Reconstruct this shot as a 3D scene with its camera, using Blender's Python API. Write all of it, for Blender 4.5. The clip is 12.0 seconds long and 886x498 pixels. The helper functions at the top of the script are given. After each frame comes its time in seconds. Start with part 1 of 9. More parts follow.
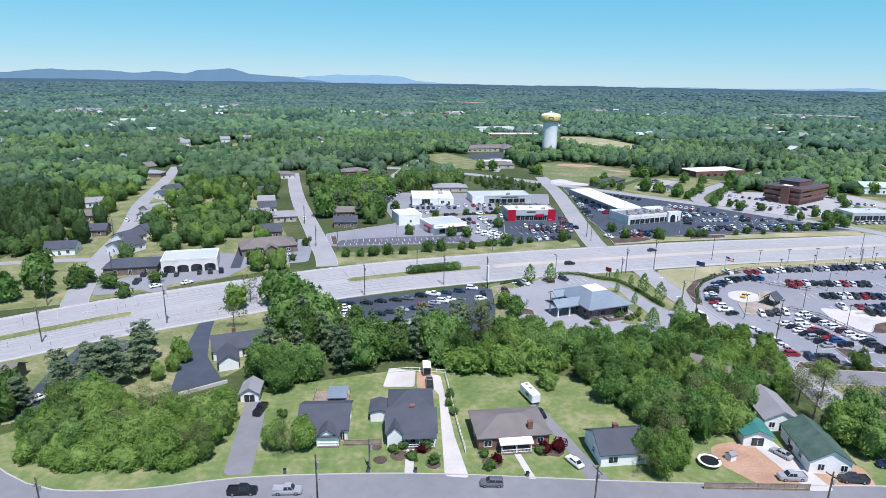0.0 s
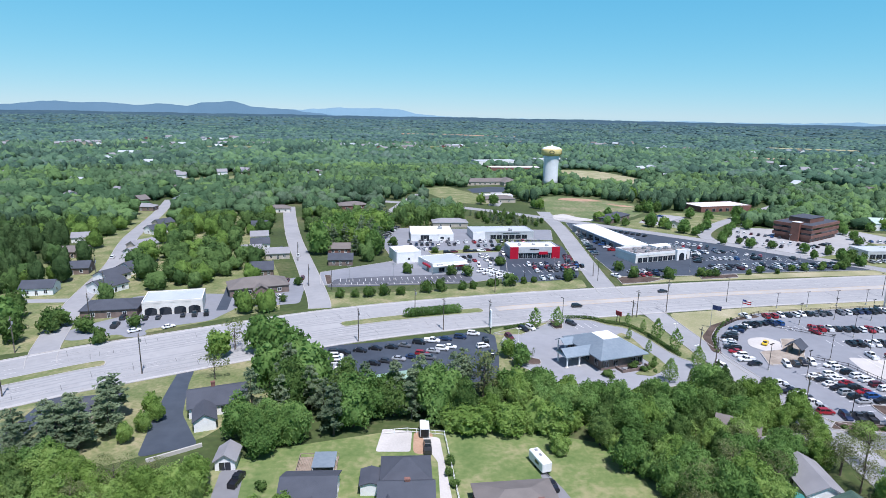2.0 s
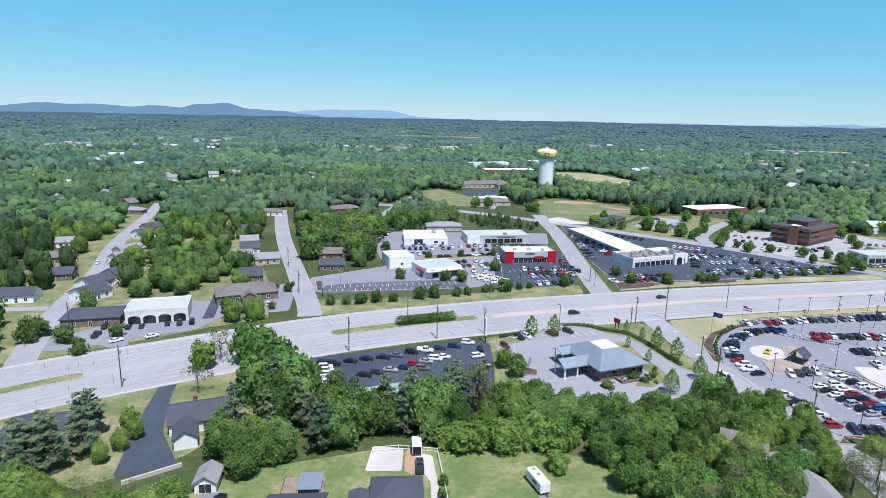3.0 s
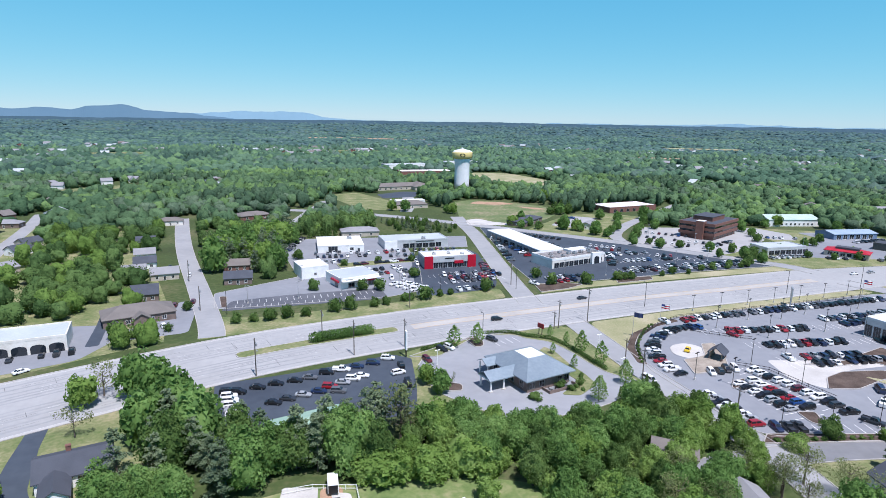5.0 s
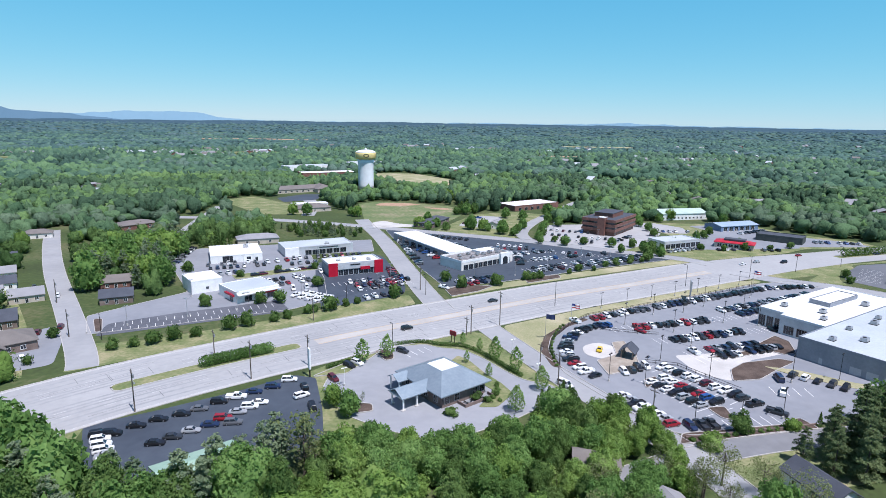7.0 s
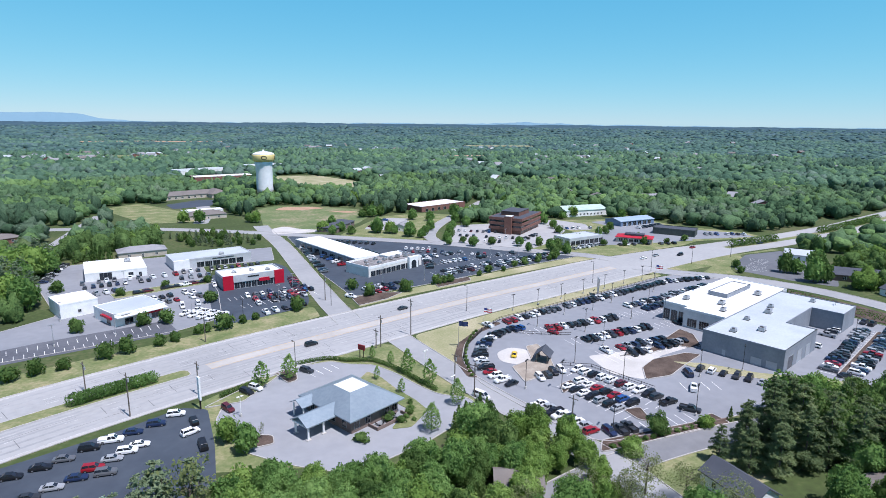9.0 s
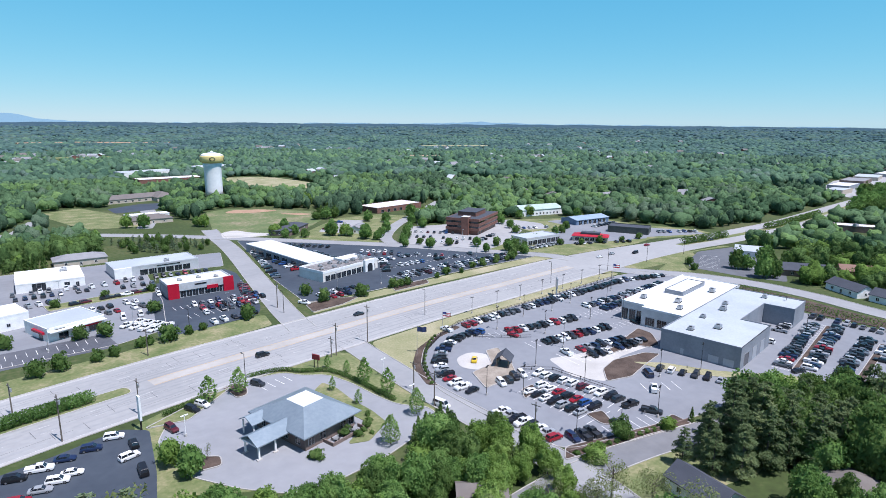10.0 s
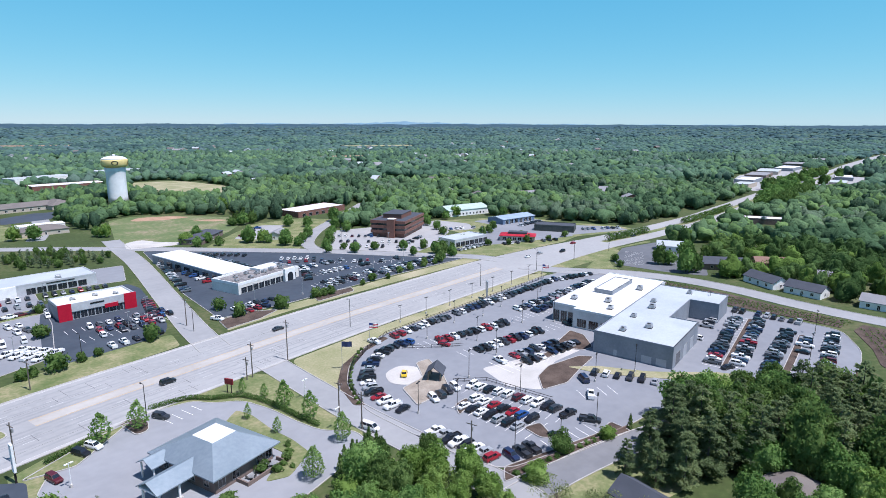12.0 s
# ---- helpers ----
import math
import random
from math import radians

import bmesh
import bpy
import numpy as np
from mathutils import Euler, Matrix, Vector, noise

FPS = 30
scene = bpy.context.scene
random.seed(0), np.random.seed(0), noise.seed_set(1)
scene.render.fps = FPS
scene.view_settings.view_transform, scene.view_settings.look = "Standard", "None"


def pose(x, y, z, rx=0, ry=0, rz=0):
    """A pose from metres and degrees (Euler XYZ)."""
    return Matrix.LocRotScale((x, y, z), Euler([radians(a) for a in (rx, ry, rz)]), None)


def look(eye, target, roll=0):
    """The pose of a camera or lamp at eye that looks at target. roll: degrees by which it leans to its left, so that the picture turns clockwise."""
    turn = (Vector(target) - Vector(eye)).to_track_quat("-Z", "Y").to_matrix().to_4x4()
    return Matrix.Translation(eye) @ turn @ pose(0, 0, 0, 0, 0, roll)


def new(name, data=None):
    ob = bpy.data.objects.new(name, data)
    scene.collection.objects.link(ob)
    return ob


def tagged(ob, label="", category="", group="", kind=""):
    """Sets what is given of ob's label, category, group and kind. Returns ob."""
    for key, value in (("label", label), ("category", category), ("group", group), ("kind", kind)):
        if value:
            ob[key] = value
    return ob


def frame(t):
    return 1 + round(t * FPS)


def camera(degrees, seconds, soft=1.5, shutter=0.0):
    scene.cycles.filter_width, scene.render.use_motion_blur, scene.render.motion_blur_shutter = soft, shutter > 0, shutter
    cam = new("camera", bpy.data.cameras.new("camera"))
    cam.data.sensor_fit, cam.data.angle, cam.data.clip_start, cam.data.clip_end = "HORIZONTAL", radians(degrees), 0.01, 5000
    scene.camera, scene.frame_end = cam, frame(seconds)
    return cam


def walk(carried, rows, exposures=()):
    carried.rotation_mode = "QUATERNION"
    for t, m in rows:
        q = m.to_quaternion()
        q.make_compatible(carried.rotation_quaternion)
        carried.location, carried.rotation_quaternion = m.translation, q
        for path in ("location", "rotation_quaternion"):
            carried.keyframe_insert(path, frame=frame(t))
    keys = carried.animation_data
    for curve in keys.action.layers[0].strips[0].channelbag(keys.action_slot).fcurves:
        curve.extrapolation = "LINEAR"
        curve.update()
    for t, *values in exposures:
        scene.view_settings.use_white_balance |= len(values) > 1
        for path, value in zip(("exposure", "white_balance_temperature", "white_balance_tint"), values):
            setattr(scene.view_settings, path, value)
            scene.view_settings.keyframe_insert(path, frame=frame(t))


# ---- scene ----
# camera: a drone about 75 m up that sinks its gaze, glides ahead and swings to its right
cam = camera(73.3, 12.0, 0.6)
PATH = [
    (0, (15.077, -24.792, 75.218), (15.143, -22.869, 74.675), 0.9),
    (0.5, (15.046, -21.423, 75.246), (15.113, -19.492, 74.73), 1.0),
    (1, (15.113, -17.885, 75.322), (15.181, -15.947, 74.834), 1.0),
    (1.5, (15.196, -14.315, 75.366), (15.264, -12.37, 74.903), 1.1),
    (2, (15.277, -10.666, 75.432), (15.345, -8.716, 74.99), 1.1),
    (2.5, (15.587, -7.294, 75.486), (15.655, -5.343, 75.05), 1.1),
    (4.5, (17.196, 5.226, 75.323), (17.472, 7.159, 74.892), 1.1),
    (5, (17.879, 8.229, 75.146), (18.234, 10.15, 74.719), 0.9),
    (5.5, (18.427, 11.038, 75.06), (18.859, 12.943, 74.633), 0.9),
    (6, (19.175, 13.828, 75.028), (19.682, 15.716, 74.603), 0.9),
    (6.5, (20.033, 16.93, 74.908), (20.614, 18.796, 74.483), 0.8),
    (7, (21.114, 19.708, 74.752), (21.768, 21.55, 74.329), 0.8),
    (9, (26.093, 30.325, 74.519), (27.028, 32.042, 74.099), 0.5),
    (9.5, (27.3, 32.959, 74.464), (28.302, 34.639, 74.045), 0.5),
    (10, (29.085, 35.318, 74.485), (30.144, 36.962, 74.065), 0.4),
    (10.5, (30.783, 37.648, 74.379), (31.895, 39.257, 73.961), 0.3),
    (11, (32.746, 40.042, 74.467), (33.908, 41.615, 74.045), 0.2),
    (11.5, (34.477, 42.464, 74.386), (35.687, 43.999, 73.964), 0.1),
    (12, (36.183, 44.559, 74.156), (37.439, 46.059, 73.736), 0.1),
]
walk(cam, [(t, look(eye, target, roll)) for t, eye, target, roll in PATH], [(0.0, 0.38, 6150, 25), (12.0, 0.38, 6150, 25)])

# ---- light: clear noon sky, one sun from behind on the right ----
SUN_ELEV = 65.0
SUN_FROM = Vector((0.36, -0.93, 0.0)).normalized()
world = bpy.data.worlds.new("sky")
scene.world = world
world.use_nodes = True
wn = world.node_tree.nodes
sky = wn.new("ShaderNodeTexSky")
sky.sky_type = "NISHITA"
sky.sun_disc = False
sky.sun_elevation = radians(SUN_ELEV)
sky.sun_rotation = math.atan2(SUN_FROM.x, SUN_FROM.y)
sky.altitude = 300
sky.air_density = 0.8
sky.dust_density = 0.0
sky.ozone_density = 1.6
wn["Background"].inputs[1].default_value = 0.085
# the air's own tint: a cyan zenith that pales evenly towards the horizon
split, merge = wn.new("ShaderNodeSeparateColor"), wn.new("ShaderNodeCombineColor")
world.node_tree.links.new(sky.outputs[0], split.inputs[0])
for k, (gain, power) in enumerate(((0.54, 1.0), (2.75, 0.43), (4.3, 0.25))):
    pw, ml = wn.new("ShaderNodeMath"), wn.new("ShaderNodeMath")
    pw.operation, ml.operation = "POWER", "MULTIPLY"
    pw.inputs[1].default_value, ml.inputs[1].default_value = power, gain
    world.node_tree.links.new(split.outputs[k], pw.inputs[0])
    world.node_tree.links.new(pw.outputs[0], ml.inputs[0])
    world.node_tree.links.new(ml.outputs[0], merge.inputs[k])
# overhead the sky deepens to its own plain blue
plain, deep, blend = wn.new("ShaderNodeVectorMath"), wn.new("ShaderNodeMapRange"), wn.new("ShaderNodeMix")
plain.operation = "SCALE"
plain.inputs["Scale"].default_value = 1.3
deep.inputs["From Min"].default_value, deep.inputs["From Max"].default_value = 1.5, 2.7
blend.data_type = "RGBA"
world.node_tree.links.new(sky.outputs[0], plain.inputs[0])
world.node_tree.links.new(split.outputs[1], deep.inputs["Value"])
world.node_tree.links.new(deep.outputs["Result"], blend.inputs["Factor"])
world.node_tree.links.new(plain.outputs[0], blend.inputs["A"])
world.node_tree.links.new(merge.outputs[0], blend.inputs["B"])
world.node_tree.links.new(blend.outputs["Result"], wn["Background"].inputs[0])
sun_data = bpy.data.lights.new("sun", "SUN")
sun_data.energy = 4.5
sun_data.angle = radians(0.53)
sun_data.color = (0.955, 0.975, 0.925)
sun = new("sun", sun_data)
sun_dir = SUN_FROM * math.cos(radians(SUN_ELEV)) + Vector((0, 0, math.sin(radians(SUN_ELEV))))
sun.matrix_world = look(sun_dir * 400, (0, 0, 0))

# ---- materials ----
MATS = {}


def mat(name, a, b, rough=0.85, big=0.05, fine=2.0, bump=0.15, metal=0.0, island=0.0, spec=0.3, mid=None):
    """A surface that drifts between colours a and b at a large and a small scale, with fine relief."""
    if name in MATS:
        return MATS[name]
    m = bpy.data.materials.new(name)
    m.use_nodes = True
    nt = m.node_tree
    n, ln = nt.nodes, nt.links
    bs = n["Principled BSDF"]
    geo = n.new("ShaderNodeNewGeometry")
    n1, n2 = n.new("ShaderNodeTexNoise"), n.new("ShaderNodeTexNoise")
    n1.inputs["Scale"].default_value, n2.inputs["Scale"].default_value = big, fine
    n1.inputs["Detail"].default_value, n2.inputs["Detail"].default_value = 6, 5
    for q in (n1, n2):
        ln.new(geo.outputs["Position"], q.inputs["Vector"])
    mix = n.new("ShaderNodeMath")
    mix.operation = "MULTIPLY_ADD"
    ln.new(n1.outputs["Fac"], mix.inputs[0])
    mix.inputs[1].default_value = 0.62
    half = n.new("ShaderNodeMath")
    half.operation = "MULTIPLY"
    half.inputs[1].default_value = 0.38
    ln.new(n2.outputs["Fac"], half.inputs[0])
    ln.new(half.outputs[0], mix.inputs[2])
    ramp = n.new("ShaderNodeValToRGB")
    ramp.color_ramp.elements[0].position, ramp.color_ramp.elements[1].position = 0.36, 0.64
    ramp.color_ramp.elements[0].color, ramp.color_ramp.elements[1].color = (*a, 1), (*b, 1)
    if mid:
        e = ramp.color_ramp.elements.new(0.5)
        e.color = (*mid, 1)
    src = mix.outputs[0]
    if island:
        add = n.new("ShaderNodeMath")
        add.operation = "MULTIPLY_ADD"
        ln.new(geo.outputs["Random Per Island"], add.inputs[0])
        add.inputs[1].default_value = island
        off = n.new("ShaderNodeMath")
        off.operation = "SUBTRACT"
        ln.new(mix.outputs[0], off.inputs[0])
        off.inputs[1].default_value = island / 2
        ln.new(off.outputs[0], add.inputs[2])
        src = add.outputs[0]
    ln.new(src, ramp.inputs["Fac"])
    ln.new(ramp.outputs["Color"], bs.inputs["Base Color"])
    bs.inputs["Roughness"].default_value = rough
    bs.inputs["Metallic"].default_value = metal
    bs.inputs["Specular IOR Level"].default_value = spec
    if bump:
        bp = n.new("ShaderNodeBump")
        bp.inputs["Strength"].default_value = bump
        bp.inputs["Distance"].default_value = 0.1
        ln.new(n2.outputs["Fac"], bp.inputs["Height"])
        ln.new(bp.outputs["Normal"], bs.inputs["Normal"])
    MATS[name] = m
    return m


def leaf_mat(name, a, b, c, tree_scale=0.12, own=0.34, spread=1.0):
    """Foliage: thin leaves that let some light through, each with its own green."""
    m = bpy.data.materials.new(name)
    m.use_nodes = True
    nt = m.node_tree
    n, ln = nt.nodes, nt.links
    out = n["Material Output"]
    n.remove(n["Principled BSDF"])
    geo, info = n.new("ShaderNodeNewGeometry"), n.new("ShaderNodeObjectInfo")
    noi = n.new("ShaderNodeTexNoise")
    noi.inputs["Scale"].default_value = tree_scale
    noi.inputs["Detail"].default_value = 4
    ln.new(geo.outputs["Position"], noi.inputs["Vector"])
    s1, s2 = n.new("ShaderNodeMath"), n.new("ShaderNodeMath")
    s1.operation = s2.operation = "MULTIPLY_ADD"
    wide = n.new("ShaderNodeMapRange")
    wide.inputs["From Min"].default_value, wide.inputs["From Max"].default_value = 0.32, 0.68
    wide.inputs["To Max"].default_value = spread - own
    ln.new(noi.outputs["Fac"], wide.inputs["Value"])
    ln.new(geo.outputs["Random Per Island"], s1.inputs[0])
    s1.inputs[1].default_value = 0.25
    ln.new(wide.outputs["Result"], s1.inputs[2])
    ln.new(info.outputs["Random"], s2.inputs[0])
    s2.inputs[1].default_value = own
    ln.new(s1.outputs[0], s2.inputs[2])
    ramp = n.new("ShaderNodeValToRGB")
    ramp.color_ramp.elements[0].position, ramp.color_ramp.elements[1].position = 0.15, 1.0
    ramp.color_ramp.elements[0].color, ramp.color_ramp.elements[1].color = (*a, 1), (*c, 1)
    e = ramp.color_ramp.elements.new(0.6)
    e.color = (*b, 1)
    ln.new(s2.outputs[0], ramp.inputs["Fac"])
    dif, tra = n.new("ShaderNodeBsdfDiffuse"), n.new("ShaderNodeBsdfTranslucent")
    ln.new(ramp.outputs["Color"], dif.inputs["Color"])
    ln.new(ramp.outputs["Color"], tra.inputs["Color"])
    sh = n.new("ShaderNodeMixShader")
    sh.inputs[0].default_value = 0.45
    ln.new(dif.outputs[0], sh.inputs[1])
    ln.new(tra.outputs[0], sh.inputs[2])
    ln.new(sh.outputs[0], out.inputs["Surface"])
    MATS[name] = m
    return m


def crown_mat(name, a, b, c, clump=0.5, depth=0.9, own=0.0, drift=0.75):
    """The skin of a far crown: clumps of leaves in relief, paler than the hollows between, each crown with its own
    green.
    """
    m = bpy.data.materials.new(name)
    m.use_nodes = True
    nt = m.node_tree
    n, ln = nt.nodes, nt.links
    out = n["Material Output"]
    n.remove(n["Principled BSDF"])
    geo, info = n.new("ShaderNodeNewGeometry"), n.new("ShaderNodeObjectInfo")
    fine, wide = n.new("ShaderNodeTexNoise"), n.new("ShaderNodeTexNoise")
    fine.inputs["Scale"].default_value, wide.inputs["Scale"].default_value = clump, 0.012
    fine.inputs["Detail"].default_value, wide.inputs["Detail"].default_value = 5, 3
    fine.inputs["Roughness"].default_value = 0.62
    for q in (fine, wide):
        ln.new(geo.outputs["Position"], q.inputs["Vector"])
    # the fine noise sets colour as well as relief: low darker, high paler
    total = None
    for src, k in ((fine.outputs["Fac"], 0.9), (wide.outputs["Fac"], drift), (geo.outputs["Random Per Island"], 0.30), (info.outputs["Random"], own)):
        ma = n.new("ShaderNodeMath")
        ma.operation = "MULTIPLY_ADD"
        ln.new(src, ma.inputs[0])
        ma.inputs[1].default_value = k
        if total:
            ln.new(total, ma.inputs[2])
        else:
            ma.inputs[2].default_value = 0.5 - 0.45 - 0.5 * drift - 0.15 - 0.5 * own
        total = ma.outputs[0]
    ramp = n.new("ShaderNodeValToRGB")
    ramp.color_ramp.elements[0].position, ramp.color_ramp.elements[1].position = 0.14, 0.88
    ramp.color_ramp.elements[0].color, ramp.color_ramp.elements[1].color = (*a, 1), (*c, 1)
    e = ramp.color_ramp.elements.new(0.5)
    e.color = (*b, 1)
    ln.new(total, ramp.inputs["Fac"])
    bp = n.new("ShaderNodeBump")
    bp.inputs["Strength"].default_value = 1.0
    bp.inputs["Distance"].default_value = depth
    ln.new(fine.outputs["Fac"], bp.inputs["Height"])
    dif, tra, sh = n.new("ShaderNodeBsdfDiffuse"), n.new("ShaderNodeBsdfTranslucent"), n.new("ShaderNodeMixShader")
    for q in (dif, tra):
        ln.new(ramp.outputs["Color"], q.inputs["Color"])
        ln.new(bp.outputs["Normal"], q.inputs["Normal"])
    sh.inputs[0].default_value = 0.2
    ln.new(dif.outputs[0], sh.inputs[1])
    ln.new(tra.outputs[0], sh.inputs[2])
    ln.new(sh.outputs[0], out.inputs["Surface"])
    MATS[name] = m
    return m


def paint(name, col, rough=0.3, coat=0.6, metal=0.0):
    """Car paint and other plain lacquer."""
    if name in MATS:
        return MATS[name]
    m = bpy.data.materials.new(name)
    m.use_nodes = True
    nt = m.node_tree
    bs = nt.nodes["Principled BSDF"]
    noi, mx = nt.nodes.new("ShaderNodeTexNoise"), nt.nodes.new("ShaderNodeMix")
    noi.inputs["Scale"].default_value = 1.5
    mx.data_type = "RGBA"
    mx.inputs["A"].default_value = (*[v * 0.88 for v in col], 1)
    mx.inputs["B"].default_value = (*col, 1)
    nt.links.new(noi.outputs["Fac"], mx.inputs["Factor"])
    nt.links.new(mx.outputs["Result"], bs.inputs["Base Color"])
    bs.inputs["Roughness"].default_value = rough
    bs.inputs["Metallic"].default_value = metal
    bs.inputs["Coat Weight"].default_value = coat
    bs.inputs["Coat Roughness"].default_value = 0.08
    MATS[name] = m
    return m


GRASS = mat("grass", (0.105, 0.145, 0.048), (0.30, 0.27, 0.15), 0.95, 0.11, 0.9, 0.6, mid=(0.172, 0.192, 0.082))
FIELD = mat("patchy_field_grass", (0.096, 0.142, 0.052), (0.30, 0.245, 0.160), 0.95, 0.045, 0.4, 0.4, mid=(0.144, 0.178, 0.076))
BANKLOT = mat("light_grey_asphalt", (0.248, 0.256, 0.270), (0.300, 0.307, 0.320), 0.9, 0.05, 0.35, 0.02)
LAWN = mat("yard_grass", (0.094, 0.152, 0.044), (0.270, 0.262, 0.130), 0.95, 0.13, 0.7, 0.5, mid=(0.150, 0.198, 0.068))
DRY_GRASS = mat("dry_grass", (0.22, 0.23, 0.11), (0.42, 0.37, 0.25), 0.95, 0.07, 1.5, 0.4, mid=(0.30, 0.285, 0.16))
WOOD_FLOOR = mat("forest_floor", (0.042, 0.058, 0.020), (0.125, 0.122, 0.058), 0.95, 0.02, 0.5, 0.5, mid=(0.058, 0.086, 0.026))
HIGHWAY = mat("worn_concrete_road", (0.305, 0.306, 0.303), (0.372, 0.370, 0.364), 0.9, 0.035, 0.5, 0.02)
ASPHALT_MID = mat("mid_grey_asphalt", (0.178, 0.182, 0.190), (0.222, 0.225, 0.232), 0.9, 0.05, 0.4, 0.02)
PALE_LOT = mat("pale_worn_lot", (0.31, 0.308, 0.305), (0.38, 0.376, 0.37), 0.9, 0.05, 0.4, 0.02)
FADED = mat("faded_white_paint", (0.44, 0.43, 0.42), (0.60, 0.59, 0.58), 0.8, 0.4, 4, 0.0)
TANSOIL = mat("tan_gravel_bed", (0.24, 0.20, 0.16), (0.38, 0.33, 0.27), 0.95, 0.3, 3, 0.4)
STREET = mat("aged_asphalt", (0.268, 0.272, 0.276), (0.325, 0.326, 0.326), 0.9, 0.06, 0.4, 0.02)
ASPHALT = mat("grey_asphalt", (0.205, 0.215, 0.234), (0.252, 0.262, 0.280), 0.9, 0.045, 0.35, 0.02)
BLACKTOP = mat("fresh_blacktop", (0.044, 0.056, 0.074), (0.066, 0.082, 0.103), 0.75, 0.05, 0.35, 0.02)
CONCRETE = mat("pale_concrete", (0.42, 0.40, 0.37), (0.55, 0.525, 0.49), 0.9, 0.12, 2.5, 0.1)
KERB = mat("kerb_concrete", (0.34, 0.325, 0.305), (0.46, 0.44, 0.42), 0.9, 0.3, 3, 0.1)
MULCH = mat("brown_mulch", (0.055, 0.038, 0.030), (0.13, 0.095, 0.075), 0.95, 0.25, 4, 0.7)
CLAY = mat("red_clay", (0.32, 0.19, 0.12), (0.46, 0.31, 0.21), 0.95, 0.15, 2, 0.4)
MARK = mat("white_road_paint", (0.62, 0.62, 0.60), (0.82, 0.82, 0.80), 0.7, 0.5, 4, 0.0)
YELLOW = mat("faded_yellow_paint", (0.42, 0.32, 0.21), (0.50, 0.39, 0.28), 0.8, 0.3, 4, 0.0)
GUTTER = mat("bleached_gutter", (0.385, 0.375, 0.358), (0.455, 0.445, 0.43), 0.9, 0.15, 2.0, 0.05)
TURNLANE = mat("tan_turn_lane", (0.375, 0.352, 0.322), (0.455, 0.430, 0.395), 0.9, 0.06, 0.6, 0.02)
TRACK = mat("wheel_worn_concrete", (0.268, 0.272, 0.274), (0.352, 0.353, 0.350), 0.85, 0.03, 0.5, 0.02)
SEAM = mat("tar_seam", (0.10, 0.10, 0.11), (0.19, 0.19, 0.19), 0.8, 0.3, 3, 0.0)
WHITE = mat("white_siding", (0.70, 0.70, 0.68), (0.84, 0.84, 0.82), 0.7, 0.4, 3, 0.08)
CREAM = mat("cream_stucco", (0.62, 0.59, 0.53), (0.76, 0.73, 0.68), 0.85, 0.3, 2.5, 0.15)
GREYWALL = mat("grey_metal_wall", (0.20, 0.22, 0.25), (0.27, 0.29, 0.32), 0.6, 0.2, 1.5, 0.08)
SILVER = mat("silver_panel", (0.50, 0.51, 0.52), (0.62, 0.63, 0.64), 0.45, 0.3, 1.5, 0.05, 0.3)
BRICK = mat("brown_brick", (0.15, 0.11, 0.095), (0.23, 0.175, 0.15), 0.9, 0.5, 6, 0.3)
REDBRICK = mat("red_brick", (0.155, 0.075, 0.06), (0.245, 0.125, 0.10), 0.9, 0.5, 6, 0.3)
TAN = mat("tan_siding", (0.40, 0.35, 0.29), (0.52, 0.46, 0.38), 0.8, 0.4, 3, 0.1)
SHINGLE = mat("dark_shingle", (0.060, 0.067, 0.082), (0.078, 0.086, 0.104), 0.9, 0.3, 7, 0.25)
SHINGLE_BROWN = mat("brown_shingle", (0.150, 0.135, 0.125), (0.190, 0.170, 0.155), 0.9, 0.3, 7, 0.25)
SHINGLE_GREY = mat("grey_shingle", (0.23, 0.23, 0.24), (0.28, 0.278, 0.285), 0.9, 0.3, 7, 0.25)
ROOF_BLUE = mat("blue_grey_metal_roof", (0.24, 0.30, 0.34), (0.31, 0.37, 0.41), 0.45, 0.15, 1.2, 0.05, 0.35)
ROOF_GREEN = mat("green_shingle", (0.045, 0.085, 0.065), (0.085, 0.14, 0.11), 0.85, 0.4, 4, 0.3)
ROOF_TEAL = mat("teal_metal_roof", (0.03, 0.16, 0.14), (0.05, 0.22, 0.19), 0.5, 0.3, 2, 0.1)
MEMBRANE = mat("white_roof_membrane", (0.60, 0.615, 0.61), (0.74, 0.745, 0.74), 0.8, 0.08, 1.5, 0.05)
MEMBRANE_GREY = mat("pale_grey_roof_membrane", (0.37, 0.41, 0.43), (0.46, 0.50, 0.52), 0.8, 0.08, 1.5, 0.05)
GRAVELROOF = mat("weathered_gravel_roof", (0.10, 0.095, 0.095), (0.34, 0.325, 0.315), 0.9, 0.22, 1.4, 0.2)
REDPANEL = mat("red_panel", (0.38, 0.008, 0.026), (0.48, 0.014, 0.036), 0.4, 0.3, 2, 0.0)
REDROOF = mat("red_tile_roof", (0.36, 0.015, 0.03), (0.48, 0.03, 0.05), 0.6, 0.4, 3, 0.2)
BROWNGLASS = mat("brown_panel_wall", (0.15, 0.072, 0.055), (0.22, 0.105, 0.082), 0.6, 0.3, 2, 0.1)
BARK = mat("bark", (0.075, 0.06, 0.048), (0.17, 0.14, 0.115), 0.95, 0.8, 6, 0.6)
TIMBER = mat("weathered_timber", (0.22, 0.17, 0.125), (0.36, 0.29, 0.225), 0.9, 0.5, 5, 0.3)
POLEWOOD = mat("utility_pole_timber", (0.10, 0.085, 0.07), (0.20, 0.17, 0.145), 0.95, 0.4, 5, 0.3)
DARKMETAL = mat("dark_bronze_metal", (0.028, 0.026, 0.025), (0.055, 0.05, 0.048), 0.5, 0.5, 3, 0.0, 0.5)
